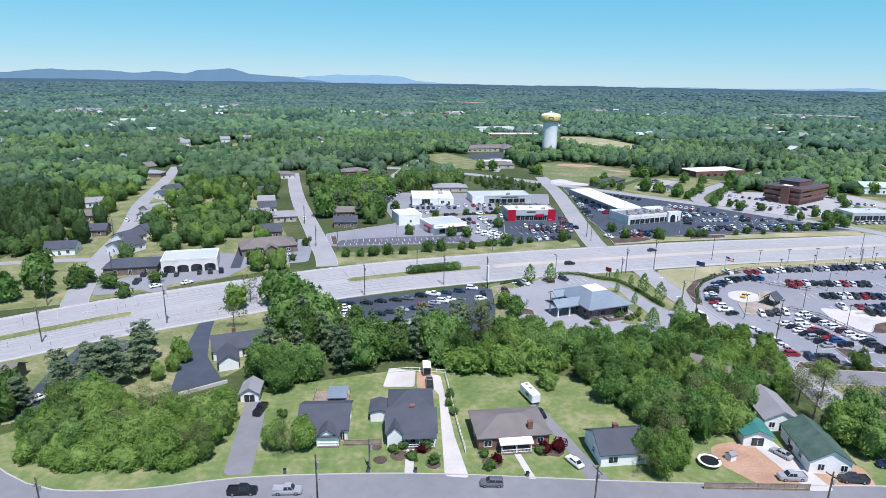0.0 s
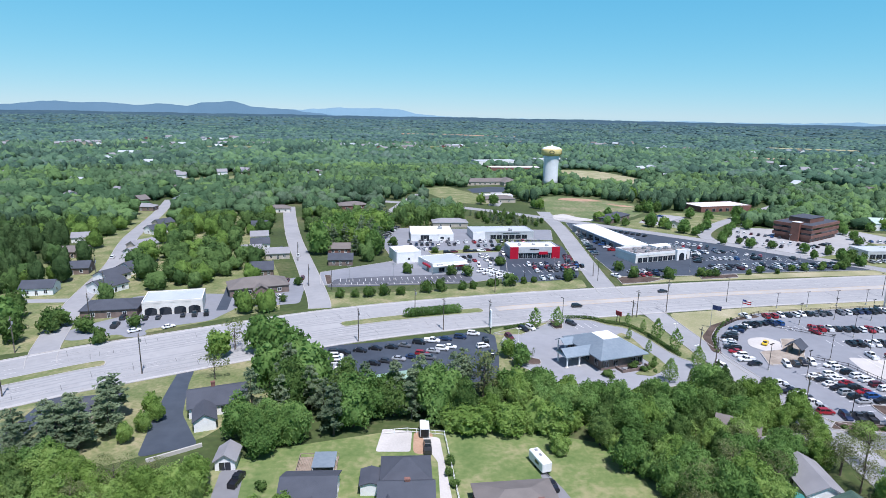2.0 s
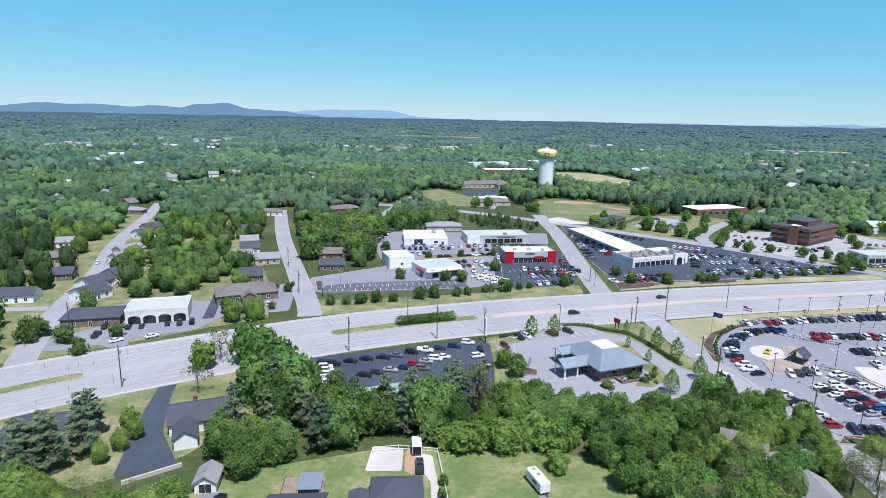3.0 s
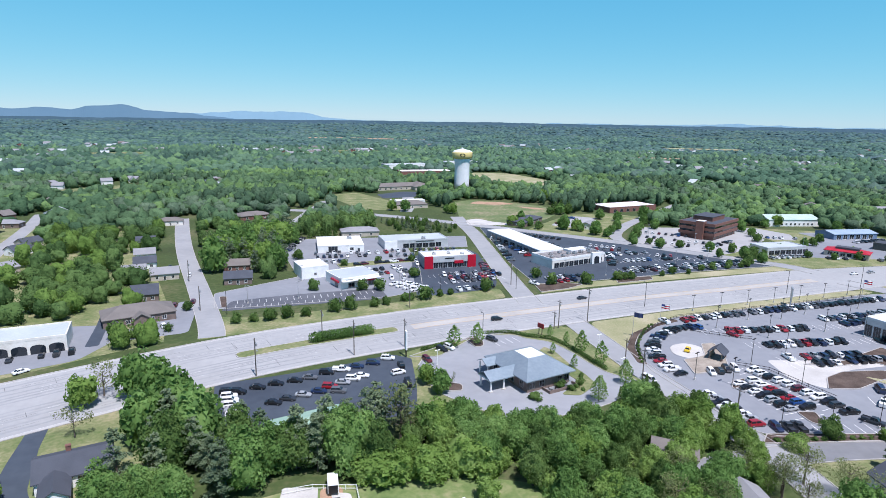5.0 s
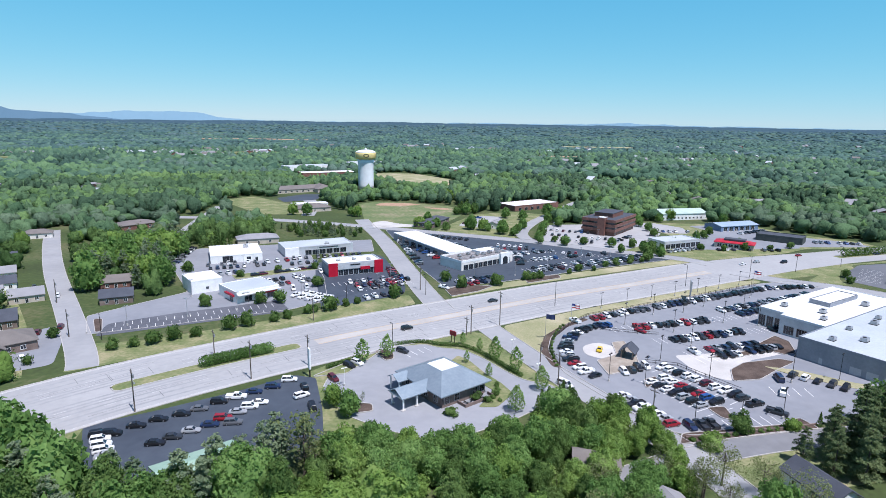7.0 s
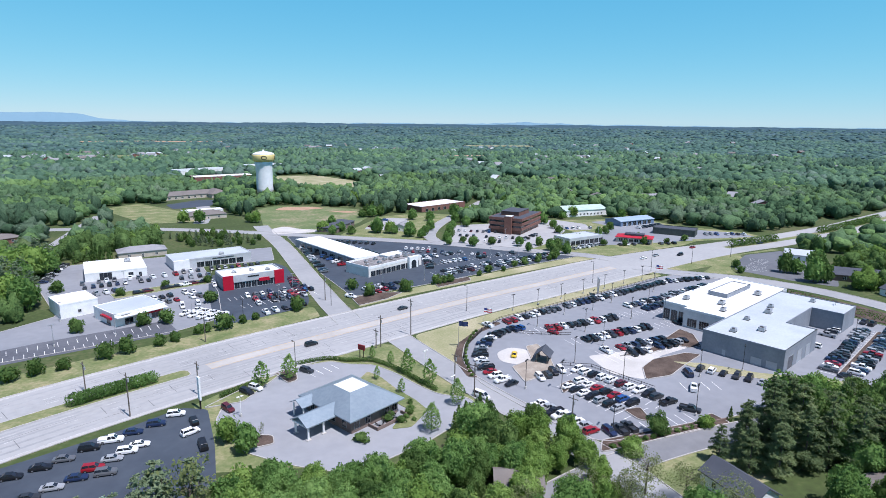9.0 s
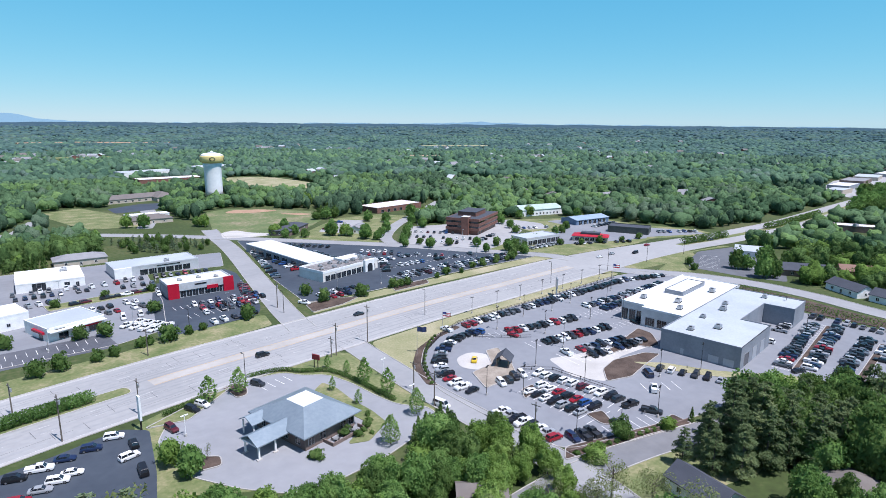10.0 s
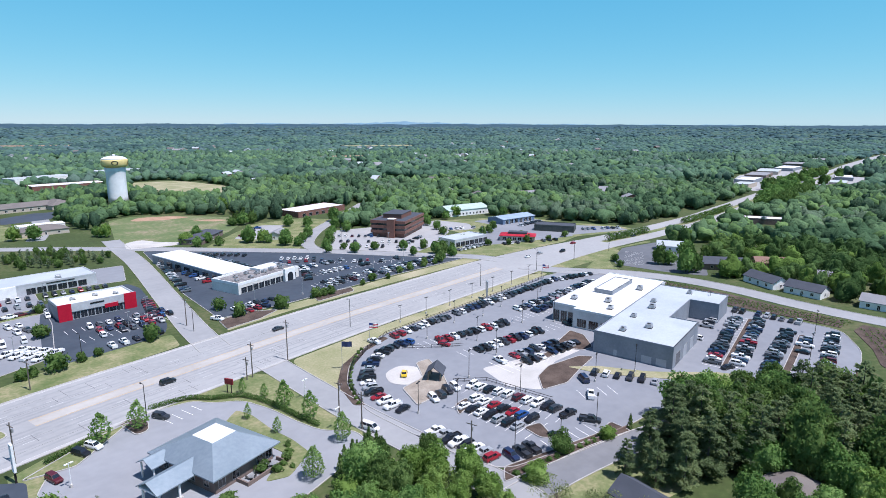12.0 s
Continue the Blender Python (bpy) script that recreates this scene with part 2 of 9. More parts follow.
GALV = mat("galvanised_metal", (0.36, 0.37, 0.38), (0.50, 0.51, 0.52), 0.45, 0.5, 3, 0.05, 0.6)
RUBBER = mat("tyre_rubber", (0.012, 0.012, 0.013), (0.028, 0.028, 0.03), 0.85, 1, 8, 0.1)
HUB = mat("alloy_rim", (0.35, 0.35, 0.36), (0.52, 0.52, 0.53), 0.35, 1, 8, 0.0, 0.8)
PANE = paint("dark_window_glass", (0.018, 0.024, 0.032), 0.06, 0.0)
PANE.node_tree.nodes["Principled BSDF"].inputs["Specular IOR Level"].default_value = 0.8
TOWERWHITE = mat("tower_white_paint", (0.68, 0.70, 0.71), (0.82, 0.83, 0.83), 0.5, 0.05, 0.4, 0.02)
TOWERGOLD = mat("tower_pale_yellow_paint", (0.66, 0.52, 0.20), (0.76, 0.62, 0.28), 0.5, 0.05, 0.4, 0.02)
BLACKPAINT = paint("black_paint", (0.012, 0.012, 0.013), 0.5, 0.1)
leaf_mat("leaf_spring", (0.090, 0.176, 0.048), (0.146, 0.266, 0.074), (0.230, 0.366, 0.114))
leaf_mat("leaf_light", (0.138, 0.238, 0.054), (0.202, 0.322, 0.078), (0.284, 0.408, 0.120))
leaf_mat("leaf_dark", (0.068, 0.128, 0.038), (0.114, 0.196, 0.056), (0.180, 0.275, 0.086))
leaf_mat("leaf_young", (0.13, 0.24, 0.06), (0.20, 0.33, 0.09), (0.27, 0.40, 0.13))
leaf_mat("leaf_pine", (0.125, 0.180, 0.108), (0.195, 0.262, 0.152), (0.290, 0.360, 0.210))
leaf_mat("leaf_evergreen", (0.094, 0.140, 0.066), (0.158, 0.216, 0.098), (0.248, 0.312, 0.144))
leaf_mat("leaf_olive", (0.13, 0.16, 0.065), (0.20, 0.24, 0.095), (0.28, 0.32, 0.14))
leaf_mat("leaf_maroon", (0.05, 0.008, 0.012), (0.09, 0.013, 0.02), (0.14, 0.03, 0.035))
TONES = (("spring", (1.0, 1.0, 1.0)), ("yellow", (1.30, 1.28, 0.95)), ("deep", (0.68, 0.74, 0.78)), ("grey", (1.18, 1.0, 1.3)), ("pine", (0.60, 0.62, 0.74)))
# distance haze is put into the crown colours: bluer and paler zone by zone
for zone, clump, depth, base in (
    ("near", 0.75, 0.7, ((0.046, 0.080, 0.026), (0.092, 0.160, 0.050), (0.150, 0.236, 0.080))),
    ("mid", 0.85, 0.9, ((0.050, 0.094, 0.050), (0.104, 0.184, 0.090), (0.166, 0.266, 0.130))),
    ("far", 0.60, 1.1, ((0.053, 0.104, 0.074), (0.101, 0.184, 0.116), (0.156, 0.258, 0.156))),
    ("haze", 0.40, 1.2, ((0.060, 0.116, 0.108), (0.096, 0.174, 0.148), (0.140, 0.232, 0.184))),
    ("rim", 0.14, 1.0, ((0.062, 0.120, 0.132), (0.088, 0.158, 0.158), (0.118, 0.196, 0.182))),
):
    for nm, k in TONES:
        # the haze also evens out the tones in the farther zones
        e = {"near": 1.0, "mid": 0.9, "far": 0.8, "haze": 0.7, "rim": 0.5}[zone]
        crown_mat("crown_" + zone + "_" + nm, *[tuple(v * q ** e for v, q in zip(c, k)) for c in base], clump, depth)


# ---- helpers for meshes ----
def part(name, bm, material, parent=None, label=""):
    me = bpy.data.meshes.new(name)
    bm.to_mesh(me)
    bm.free()
    me.materials.append(material)
    ob = new(name, me)
    if parent:
        ob.parent = parent
    if label:
        ob["label"] = label
    return ob


def shared(name, me, parent, loc=(0, 0, 0), rz=0.0, scale=(1, 1, 1)):
    """An object of its own on a mesh that alike pieces share."""
    ob = new(name, me)
    ob.parent = parent
    ob.location, ob.rotation_euler, ob.scale = loc, (0, 0, rz), scale
    return ob


def thing(name, x, y, rot=0.0, label="", category="", group="", kind="", z=0.0):
    ob = new(name)
    ob.empty_display_size = 0.5
    ob.location, ob.rotation_euler = (x, y, z), (0, 0, radians(rot))
    return tagged(ob, label, category, group, kind)


def box(bm, x0, y0, z0, x1, y1, z1, bev=0.0):
    vs = [bm.verts.new(p) for p in ((x0, y0, z0), (x1, y0, z0), (x1, y1, z0), (x0, y1, z0),
                                    (x0, y0, z1), (x1, y0, z1), (x1, y1, z1), (x0, y1, z1))]
    for f in ((3, 2, 1, 0), (4, 5, 6, 7), (0, 1, 5, 4), (1, 2, 6, 5), (2, 3, 7, 6), (3, 0, 4, 7)):
        bm.faces.new([vs[i] for i in f])
    if bev:
        edges = list({e for v in vs for e in v.link_edges})
        bmesh.ops.bevel(bm, geom=edges, offset=bev, segments=1, affect="EDGES")
    return bm


def tube(bm, x, y, z0, z1, r0, r1=None, n=8, tip=(0, 0)):
    r1 = r0 if r1 is None else r1
    lo = [bm.verts.new((x + r0 * math.cos(6.2832 * i / n), y + r0 * math.sin(6.2832 * i / n), z0)) for i in range(n)]
    hi = [bm.verts.new((x + tip[0] + r1 * math.cos(6.2832 * i / n), y + tip[1] + r1 * math.sin(6.2832 * i / n), z1)) for i in range(n)]
    for i in range(n):
        j = (i + 1) % n
        bm.faces.new((lo[i], lo[j], hi[j], hi[i]))
    bm.faces.new(lo[::-1])
    bm.faces.new(hi)
    return bm


def prism(bm, pts, z0, z1):
    lo = [bm.verts.new((p[0], p[1], z0)) for p in pts]
    hi = [bm.verts.new((p[0], p[1], z1)) for p in pts]
    n = len(pts)
    for i in range(n):
        j = (i + 1) % n
        bm.faces.new((lo[i], lo[j], hi[j], hi[i]))
    bm.faces.new(lo[::-1])
    bm.faces.new(hi)
    bmesh.ops.recalc_face_normals(bm, faces=bm.faces[:])
    return bm


def rounded(pts, r, n=5):
    """A polygon with its corners rounded to radius r or less."""
    out = []
    k = len(pts)
    for i in range(k):
        p, a, b = Vector(pts[i]).to_2d(), Vector(pts[i - 1]).to_2d(), Vector(pts[(i + 1) % k]).to_2d()
        ca, cb = min(r, (a - p).length * 0.45), min(r, (b - p).length * 0.45)
        s, e = p + (a - p).normalized() * ca, p + (b - p).normalized() * cb
        for q in range(n + 1):
            u = q / n
            out.append(tuple(s * (1 - u) ** 2 + p * 2 * u * (1 - u) + e * u * u))
    return out


def smooth_line(pts, step=6.0):
    """Catmull-Rom through the points, cut into short even pieces."""
    P = [Vector(p).to_2d() for p in pts]
    P = [P[0] * 2 - P[1]] + P + [P[-1] * 2 - P[-2]]
    out = []
    for i in range(1, len(P) - 2):
        a, b, c, d = P[i - 1:i + 3]
        k = max(2, int((c - b).length / step))
        for q in range(k):
            u = q / k
            out.append(0.5 * (2 * b + (c - a) * u + (2 * a - 5 * b + 4 * c - d) * u * u + (3 * b - a - 3 * c + d) * u ** 3))
    return out + [P[-2]]


def side_line(line, off):
    out = []
    for i, p in enumerate(line):
        d = (line[min(i + 1, len(line) - 1)] - line[max(i - 1, 0)]).normalized()
        out.append(p + Vector((-d.y, d.x)) * (off[i] if isinstance(off, list) else off))
    return out


def strip(bm, line, o0, o1, z0, z1):
    """A solid band that follows a line between two sideways offsets."""
    a, b = side_line(line, o0), side_line(line, o1)
    rows = []
    for p, q in zip(a, b):
        h = ground_z(p.x, p.y)
        rows.append([bm.verts.new(v) for v in ((p.x, p.y, h + z0), (q.x, q.y, h + z0), (q.x, q.y, h + z1), (p.x, p.y, h + z1))])
    for r, s in zip(rows, rows[1:]):
        for k in range(4):
            j = (k + 1) % 4
            bm.faces.new((r[k], r[j], s[j], s[k]))
    bm.faces.new(rows[0][::-1])
    bm.faces.new(rows[-1])
    bmesh.ops.recalc_face_normals(bm, faces=bm.faces[:])
    return bm


def hill(r):
    u = min(max((r - 1000.0) / 3600.0, 0.0), 1.0)
    return 44.0 * u * u * (3 - 2 * u) * (0.55 + 0.45 * u)


def ground_z(x, y):
    r = math.hypot(x - 60, y - 150)
    if r < 1000:
        return 0.0
    k = min((r - 1000) / 900, 1.0)
    return hill(r) + k * 6.0 * noise.noise(Vector((x / 620, y / 620, 3.1))) + k * 3.0 * noise.noise(Vector((x / 210, y / 210, 7.7)))


CLEAR = []      # outlines kept free of woods, with a margin
OPEN = []       # outlines with open ground before them


def slab(name, pts, z, material, label, category, kind="structure", group="", r=0.0, margin=3.0, kerb=False, low=-0.25):
    if r:
        pts = rounded(pts, r)
    ob = part(name, prism(bmesh.new(), pts, low, z), material)
    tagged(ob, label, category, group, kind)
    CLEAR.append((np.array([tuple(p)[:2] for p in pts]), margin))
    if margin > 0:
        OPEN.append(CLEAR[-1][0])
    if kerb:
        line = [Vector(p).to_2d() for p in pts]
        part("kerb", strip(bmesh.new(), line + line[:2], -0.12, 0.12, 0.0, z + 0.12), KERB, ob, "pale concrete kerb")
    return ob


def road(name, pts, width, z, material, label, category="road", kerb=0.0, margin=4.0, step=6.0, taper=None):
    line = smooth_line(pts, step)
    if taper:
        half = [0.5 * (width + (taper[2] - width) * min(max((p.x - taper[0]) / (taper[1] - taper[0]), 0.0), 1.0)) for p in line]
    else:
        half = [width / 2] * len(line)
    ob = part(name, strip(bmesh.new(), line, [-h for h in half], half, -0.25, z), material)
    tagged(ob, label, category, "", "structure")
    a, b = side_line(line, half), side_line(line, [-h for h in half])
    CLEAR.append((np.array([tuple(p) for p in a + b[::-1]]), margin))
    if kerb:
        for s in (1, -1):
            part("kerb", strip(bmesh.new(), line, [s * h for h in half], [s * (h + kerb) for h in half], -0.2, z + 0.13), KERB, ob, "pale concrete kerb")
    return ob, line


# ---- ground: one sheet to the horizon ----
def build_ground():
    rings = [0, 60, 120, 200, 300, 420, 560, 720, 880, 1000]
    while rings[-1] < 4780:
        rings.append(min(rings[-1] * 1.06 + 10, 4780))
    seg = 144
    verts = [(60, 150, 0)]
    for r in rings[1:]:
        for i in range(seg):
            x, y = 60 + r * math.cos(2 * math.pi * i / seg), 150 + r * math.sin(2 * math.pi * i / seg)
            verts.append((x, y, ground_z(x, y)))
    faces = [(0, 1 + i, 1 + (i + 1) % seg) for i in range(seg)]
    for k in range(len(rings) - 2):
        a, b = 1 + k * seg, 1 + (k + 1) * seg
        for i in range(seg):
            j = (i + 1) % seg
            faces.append((a + i, b + i, b + j, a + j))
    me = bpy.data.meshes.new("ground")
    me.from_pydata(verts, [], faces)
    me.polygons.foreach_set("use_smooth", [True] * len(faces))
    me.materials.append(WOOD_FLOOR)
    tagged(new("ground", me), "green and brown rolling land with leaf litter and grass", "ground", "", "structure")


build_ground()

# lawns and yards, just proud of the ground
slab("lawn_houses", [(-75, 66), (125, 62), (128, 84), (98, 92), (68, 112), (40, 122), (8, 121), (-22, 112), (-30, 104), (-60, 102), (-78, 90)], 0.03, LAWN,
     "mown green grass of house yards with bare patches", "lawn", margin=-4, low=-0.2)
slab("lawn_road_side", [(-118, 80), (-60, 102), (-44, 112), (-36, 118), (-20, 146), (-16, 180), (-62, 156), (-100, 128)], 0.026, GRASS, "green grass beside the highway with bare soil", "lawn", margin=-3, low=-0.2)
slab("lawn_bank", [(38, 190), (60, 203), (98, 210), (104, 205), (107, 160), (100, 148), (60, 146), (38, 155)], 0.024, GRASS, "grass and planting round a bank", "lawn", margin=0, low=-0.2)
slab("lawn_corner", [(113, 211), (152, 219.5), (200, 228), (255, 237), (262, 232), (200, 214), (150, 205), (135, 204), (122, 193), (114, 172), (111, 190)], 0.03, DRY_GRASS,
     "dry yellow-green lawn along the highway", "lawn", r=3, margin=1, low=-0.2)
slab("lawn_dealer_south", [(116, 118), (150, 113), (170, 117), (172, 100), (150, 96), (116, 100)], 0.022, GRASS, "green verge beside a street with bare red soil", "lawn", margin=-2, low=-0.2)
slab("lawn_north_verge", [(-30, 212), (90, 246.5), (91, 260), (60, 254), (40, 245), (-10, 234), (-26, 236)], 0.03, GRASS, "green verge with shrubs along the highway", "lawn", r=2, margin=5, low=-0.2)
slab("lawn_north_east", [(107, 251), (135, 258), (200, 268), (262, 276), (258, 284), (200, 276), (150, 268), (118, 264)], 0.03, DRY_GRASS, "thin verge with shrubs along the highway", "lawn", r=2, margin=5, low=-0.2)
slab("lawn_west_houses", [(-160, 150), (-100, 172), (-60, 200), (-40, 212), (-52, 262), (-80, 340), (-108, 440), (-215, 450), (-180, 330), (-165, 250)], 0.022, GRASS,
     "grass yards of a neighbourhood under trees", "lawn", margin=-60, low=-0.2)
slab("field_grass", [(111, 442), (113, 424), (139, 420), (160, 427), (178, 442), (196, 466), (208, 498), (200, 514), (172, 544), (145, 558), (127, 546), (121, 505)], 0.04, FIELD, "open field of patchy grass", "field", r=4, margin=4, low=-0.2)
slab("field_soil", [(138, 534), (148, 549), (172, 541), (182, 527), (160, 525)], 0.07, CLAY, "bare orange soil in a field", "field", r=6, margin=0, low=-0.2)
slab("field_soil", [(176, 512), (192, 505), (200, 494), (188, 494)], 0.07, CLAY, "bare orange soil in a field", "field", r=5, margin=0, low=-0.2)
slab("field_gravel", [(113, 425), (139, 421), (150, 425), (134, 437), (127, 452), (116, 446)], 0.09, CONCRETE, "pale gravel yard at the field's edge", "gravel yard", r=5, margin=0, low=-0.2)
slab("field_north", [(10, 600), (40, 505), (75, 500), (68, 560), (40, 625)], 0.04, GRASS, "mown meadow beside a school", "field", r=8, margin=4, low=-0.2)
slab("field_tower", [(190, 760), (222, 702), (262, 668), (288, 740), (266, 832), (215, 850)], 0.04, DRY_GRASS, "pale meadow beside a water tower", "field", r=10, margin=4, low=-0.2)
slab("verge_east", [(262, 262), (250, 236), (275, 232), (330, 235), (345, 252)], 0.03, GRASS, "green verge at a junction", "lawn", r=4, margin=2, low=-0.2)

# ---- roads ----
HWY = [(-300, 0), (-200, 74), (-101, 147), (-74, 164), (-14, 195.5), (45, 215), (100, 228), (152, 239), (197, 246), (250, 254.5), (300, 260), (355, 261.5), (393, 261.5), (481, 267),
       (572, 281), (715, 304), (815, 318), (964, 338), (1102, 361), (1357, 400), (1900, 460)]
highway, hwy_line = road("highway", HWY, 36.6, 0.07, HIGHWAY, "wide pale concrete highway with worn lanes and tar seams", kerb=0.4, margin=4, taper=(250, 345, 26.0))


def near_hwy(x0, x1):
    return [p for p in hwy_line if x0 <= p.x <= x1]


def dashes(owner, name, line, off, length, gap, width, z, material, label):
    """Broken lane lines in one mesh."""
    bm = bmesh.new()
    run, on = 0.0, []
    pts = smooth_line(line, 1.5)
    for a, b in zip(pts, pts[1:]):
        d = (b - a).length
        if (run % (length + gap)) < length:
            n = Vector((-(b - a).y, (b - a).x)).normalized()
            q = [a + n * (off - width / 2), b + n * (off - width / 2), b + n * (off + width / 2), a + n * (off + width / 2)]
            bm.faces.new([bm.verts.new((p.x, p.y, z)) for p in q])
        run += d
    return tagged(part(name, bm, material, owner, label), kind="stuff")


main = near_hwy(-180, 254)
east = near_hwy(44, 254)
far = near_hwy(345, 1300)
part("gutter", strip(bmesh.new(), main, 17.3, 18.25, 0.0, 0.074), GUTTER, highway, "bleached gutter strip")
part("gutter", strip(bmesh.new(), main, -18.25, -17.3, 0.0, 0.074), GUTTER, highway, "bleached gutter strip")
part("turn_lane", strip(bmesh.new(), east, -2.4, 2.4, 0.0, 0.074), TURNLANE, highway, "tan centre turn lane")
part("turn_lane", strip(bmesh.new(), far, -2.6, 2.6, 0.0, 0.074), GRASS, highway, "narrow grass median")
for off in (-14.6, -11.6, -8.8, -6.6, -4.9, -3.0, 3.0, 4.9, 6.6, 8.8, 11.6, 14.6):
    part("wheel_track", strip(bmesh.new(), main, off - 0.42, off + 0.42, 0.0, 0.0785), TRACK, highway, "darker worn wheel track")
for off in (-9.4, -6.0, 6.0, 9.4):
    dashes(highway, "lane_marking", main, off, 3.0, 9.0, 0.16, 0.086, FADED, "worn white lane dashes")
for off in (-17.2, 17.2):
    dashes(highway, "edge_line", main, off, 40, 1.6, 0.15, 0.086, FADED, "white edge line")
for off in (-2.3, -2.0, 2.0, 2.3):
    dashes(highway, "centre_line", east, off, 30, 1.5, 0.22, 0.086, YELLOW, "faded ochre centre line")
for off, ln0 in ((-13.1, 17), (-7.7, 25), (7.7, 22), (12.9, 14)):
    dashes(highway, "tar_seam", main, off, ln0, 14, 0.09, 0.082, SEAM, "dark tar seam")
bm = bmesh.new()
rng = random.Random(5)
for k in range(80):
    p = rng.choice(main)
    i = hwy_line.index(p)
    d = (hwy_line[min(i + 1, len(hwy_line) - 1)] - hwy_line[i - 1]).normalized()
    n = Vector((-d.y, d.x))
    o, w = rng.choice((-12.5, -8, 8, 12.5)) + rng.uniform(-1.5, 1.5), rng.uniform(1.2, 3.4)
    c = p + n * o + d * rng.uniform(-3, 3)
    e = d * 0.07 + n * rng.uniform(-0.02, 0.02)
    bm.faces.new([bm.verts.new((q.x, q.y, 0.083)) for q in (c - n * w - e, c - n * w + e, c + n * w + e, c + n * w - e)])
tagged(part("cross_seam", bm, SEAM, highway, "dark tar cross seams"), kind="stuff")

def median(name, line, half, label):
    a, b = side_line(line, half), side_line(line, -half)
    ob = slab(name, [tuple(p) for p in a + b[::-1]], 0.2, GRASS, label, "median", r=2.2, margin=1)
    ring = [Vector(p).to_2d() for p in rounded([tuple(p) for p in a + b[::-1]], 2.2)]
    part("kerb", strip(bmesh.new(), ring + ring[:2], -0.15, 0.2, 0.0, 0.235), KERB, ob, "pale kerb")
    return ob


median("median_west", near_hwy(-290, -76), 2.3, "long grass median with a concrete kerb")
median("median_middle", near_hwy(-14, 44), 2.6, "grass median with a clipped hedge on it")

road("side_street", [(-25, 214), (-28, 228), (-42, 276), (-62, 343), (-78, 405), (-93, 470)], 8.6, 0.05, STREET, "pale straight residential street climbing between trees", kerb=0.25)
road("west_street", [(-98, 158), (-105, 172), (-121, 218), (-136, 276), (-158, 340), (-180, 430), (-200, 500)], 8.0, 0.05, STREET, "pale residential street lined with houses", kerb=0.2)
road("crossing_lane", [(-119, 222), (-150, 218), (-178, 206)], 5, 0.045, STREET, "narrow side lane among houses")
road("dealer_street", [(98, 236), (98.6, 258), (102, 300), (106.5, 350), (109.5, 390), (110.5, 430), (112, 462)], 9.8, 0.055, STREET, "pale street between two dealerships", kerb=0.25)
road("frontage_road", [(-60, 520), (0, 500), (56, 472), (113, 428), (160, 386), (197, 352), (230, 314), (256, 285), (264, 268)], 10, 0.058, STREET, "pale grey frontage road", kerb=0.25)
road("office_road", [(330, 510), (271, 452), (233, 415), (205, 378), (198, 352)], 8, 0.045, STREET, "pale curved access road", kerb=0.2)
road("north_lane", [(-22, 380), (-14, 430), (-2, 498), (10, 560)], 8, 0.0475, STREET, "pale lane running north through woods")
road("corner_street", [(107, 214), (108.5, 190), (110.5, 165), (114, 140), (117, 116), (116, 96)], 9, 0.0555, STREET, "grey asphalt street beside a car lot", kerb=0.25)
road("lower_street", [(84, 112), (117, 116.5), (150, 114.5), (182, 106), (212, 88), (232, 62), (245, 30)], 7.6, 0.046, ASPHALT_MID, "grey asphalt street below a car lot", kerb=0.25)
road("east_street", [(262, 250), (270, 233), (290, 209), (301, 184), (303.5, 158), (301, 134), (301, 112), (303, 90), (304, 60), (300, 20)], 11.0, 0.055, STREET, "pale street curving past a car dealership", kerb=0.25)
house_street, _ = road("house_street", [(-98, 92), (-84, 81.5), (-70, 71.5), (-56, 65.6), (-38, 65.4), (-20, 68.6), (0, 69.6), (21, 69.3), (65, 66.2), (130, 64)], 14.5, 0.05, ASPHALT_MID, "grey residential street with parked cars", kerb=0.3)

# ---- paved lots ----
dealer_lot = slab("dealer_lot", [(115, 152), (113, 168), (117, 184), (125, 196), (136, 205), (149, 212), (200, 220), (252, 229), (276, 229), (284, 205), (288, 188), (278, 168), (275, 147), (278, 126), (279, 109),
                  (262, 98), (249, 94.5), (222, 90), (205, 98), (192, 117), (170, 119), (158, 119), (146, 121), (121, 125), (117, 138)], 0.05, ASPHALT,
                  "large grey asphalt car lot filled with parked cars", "car lot", r=5, kerb=True)
bank_lot = slab("bank_lot", [(41.6, 178), (46.5, 190), (54, 193.4), (62, 201.4), (69, 202.6), (80, 202), (83, 197.6), (90.4, 193.6), (94.2, 184), (96.3, 174), (99, 165.5), (105.4, 160.5), (104.6, 151),
                (96.5, 149.5), (84, 144.5), (69.5, 141.5), (62, 142.5), (53.5, 150), (45.6, 160), (43.4, 168)], 0.045, BANKLOT,
                "pale grey asphalt round a bank", "car park", r=3, kerb=True)
dark_lot = slab("dark_lot", [(-17, 175), (-2, 178), (20, 184), (35, 190), (41, 186), (40, 166), (38, 150), (-6, 140), (-14, 156)], 0.05, BLACKTOP, "fresh black asphalt lot with parked cars", "car park", r=1.5)
red_lot = slab("red_lot", [(52, 252), (70, 256), (89, 261), (93, 272), (98, 332), (95, 344), (60, 330), (56, 300)], 0.0515, BLACKTOP, "dark asphalt lot of a red dealership", "car park", r=4)
mid_lot = slab("mid_lot", [(-30, 246), (-6, 248), (40, 254), (56, 262), (60, 300), (60, 352), (96, 350), (102, 384), (0, 384), (-12, 350), (0, 292), (-34, 268)], 0.045, ASPHALT,
               "worn grey asphalt lot with faded stall lines", "car park", r=2, kerb=True)
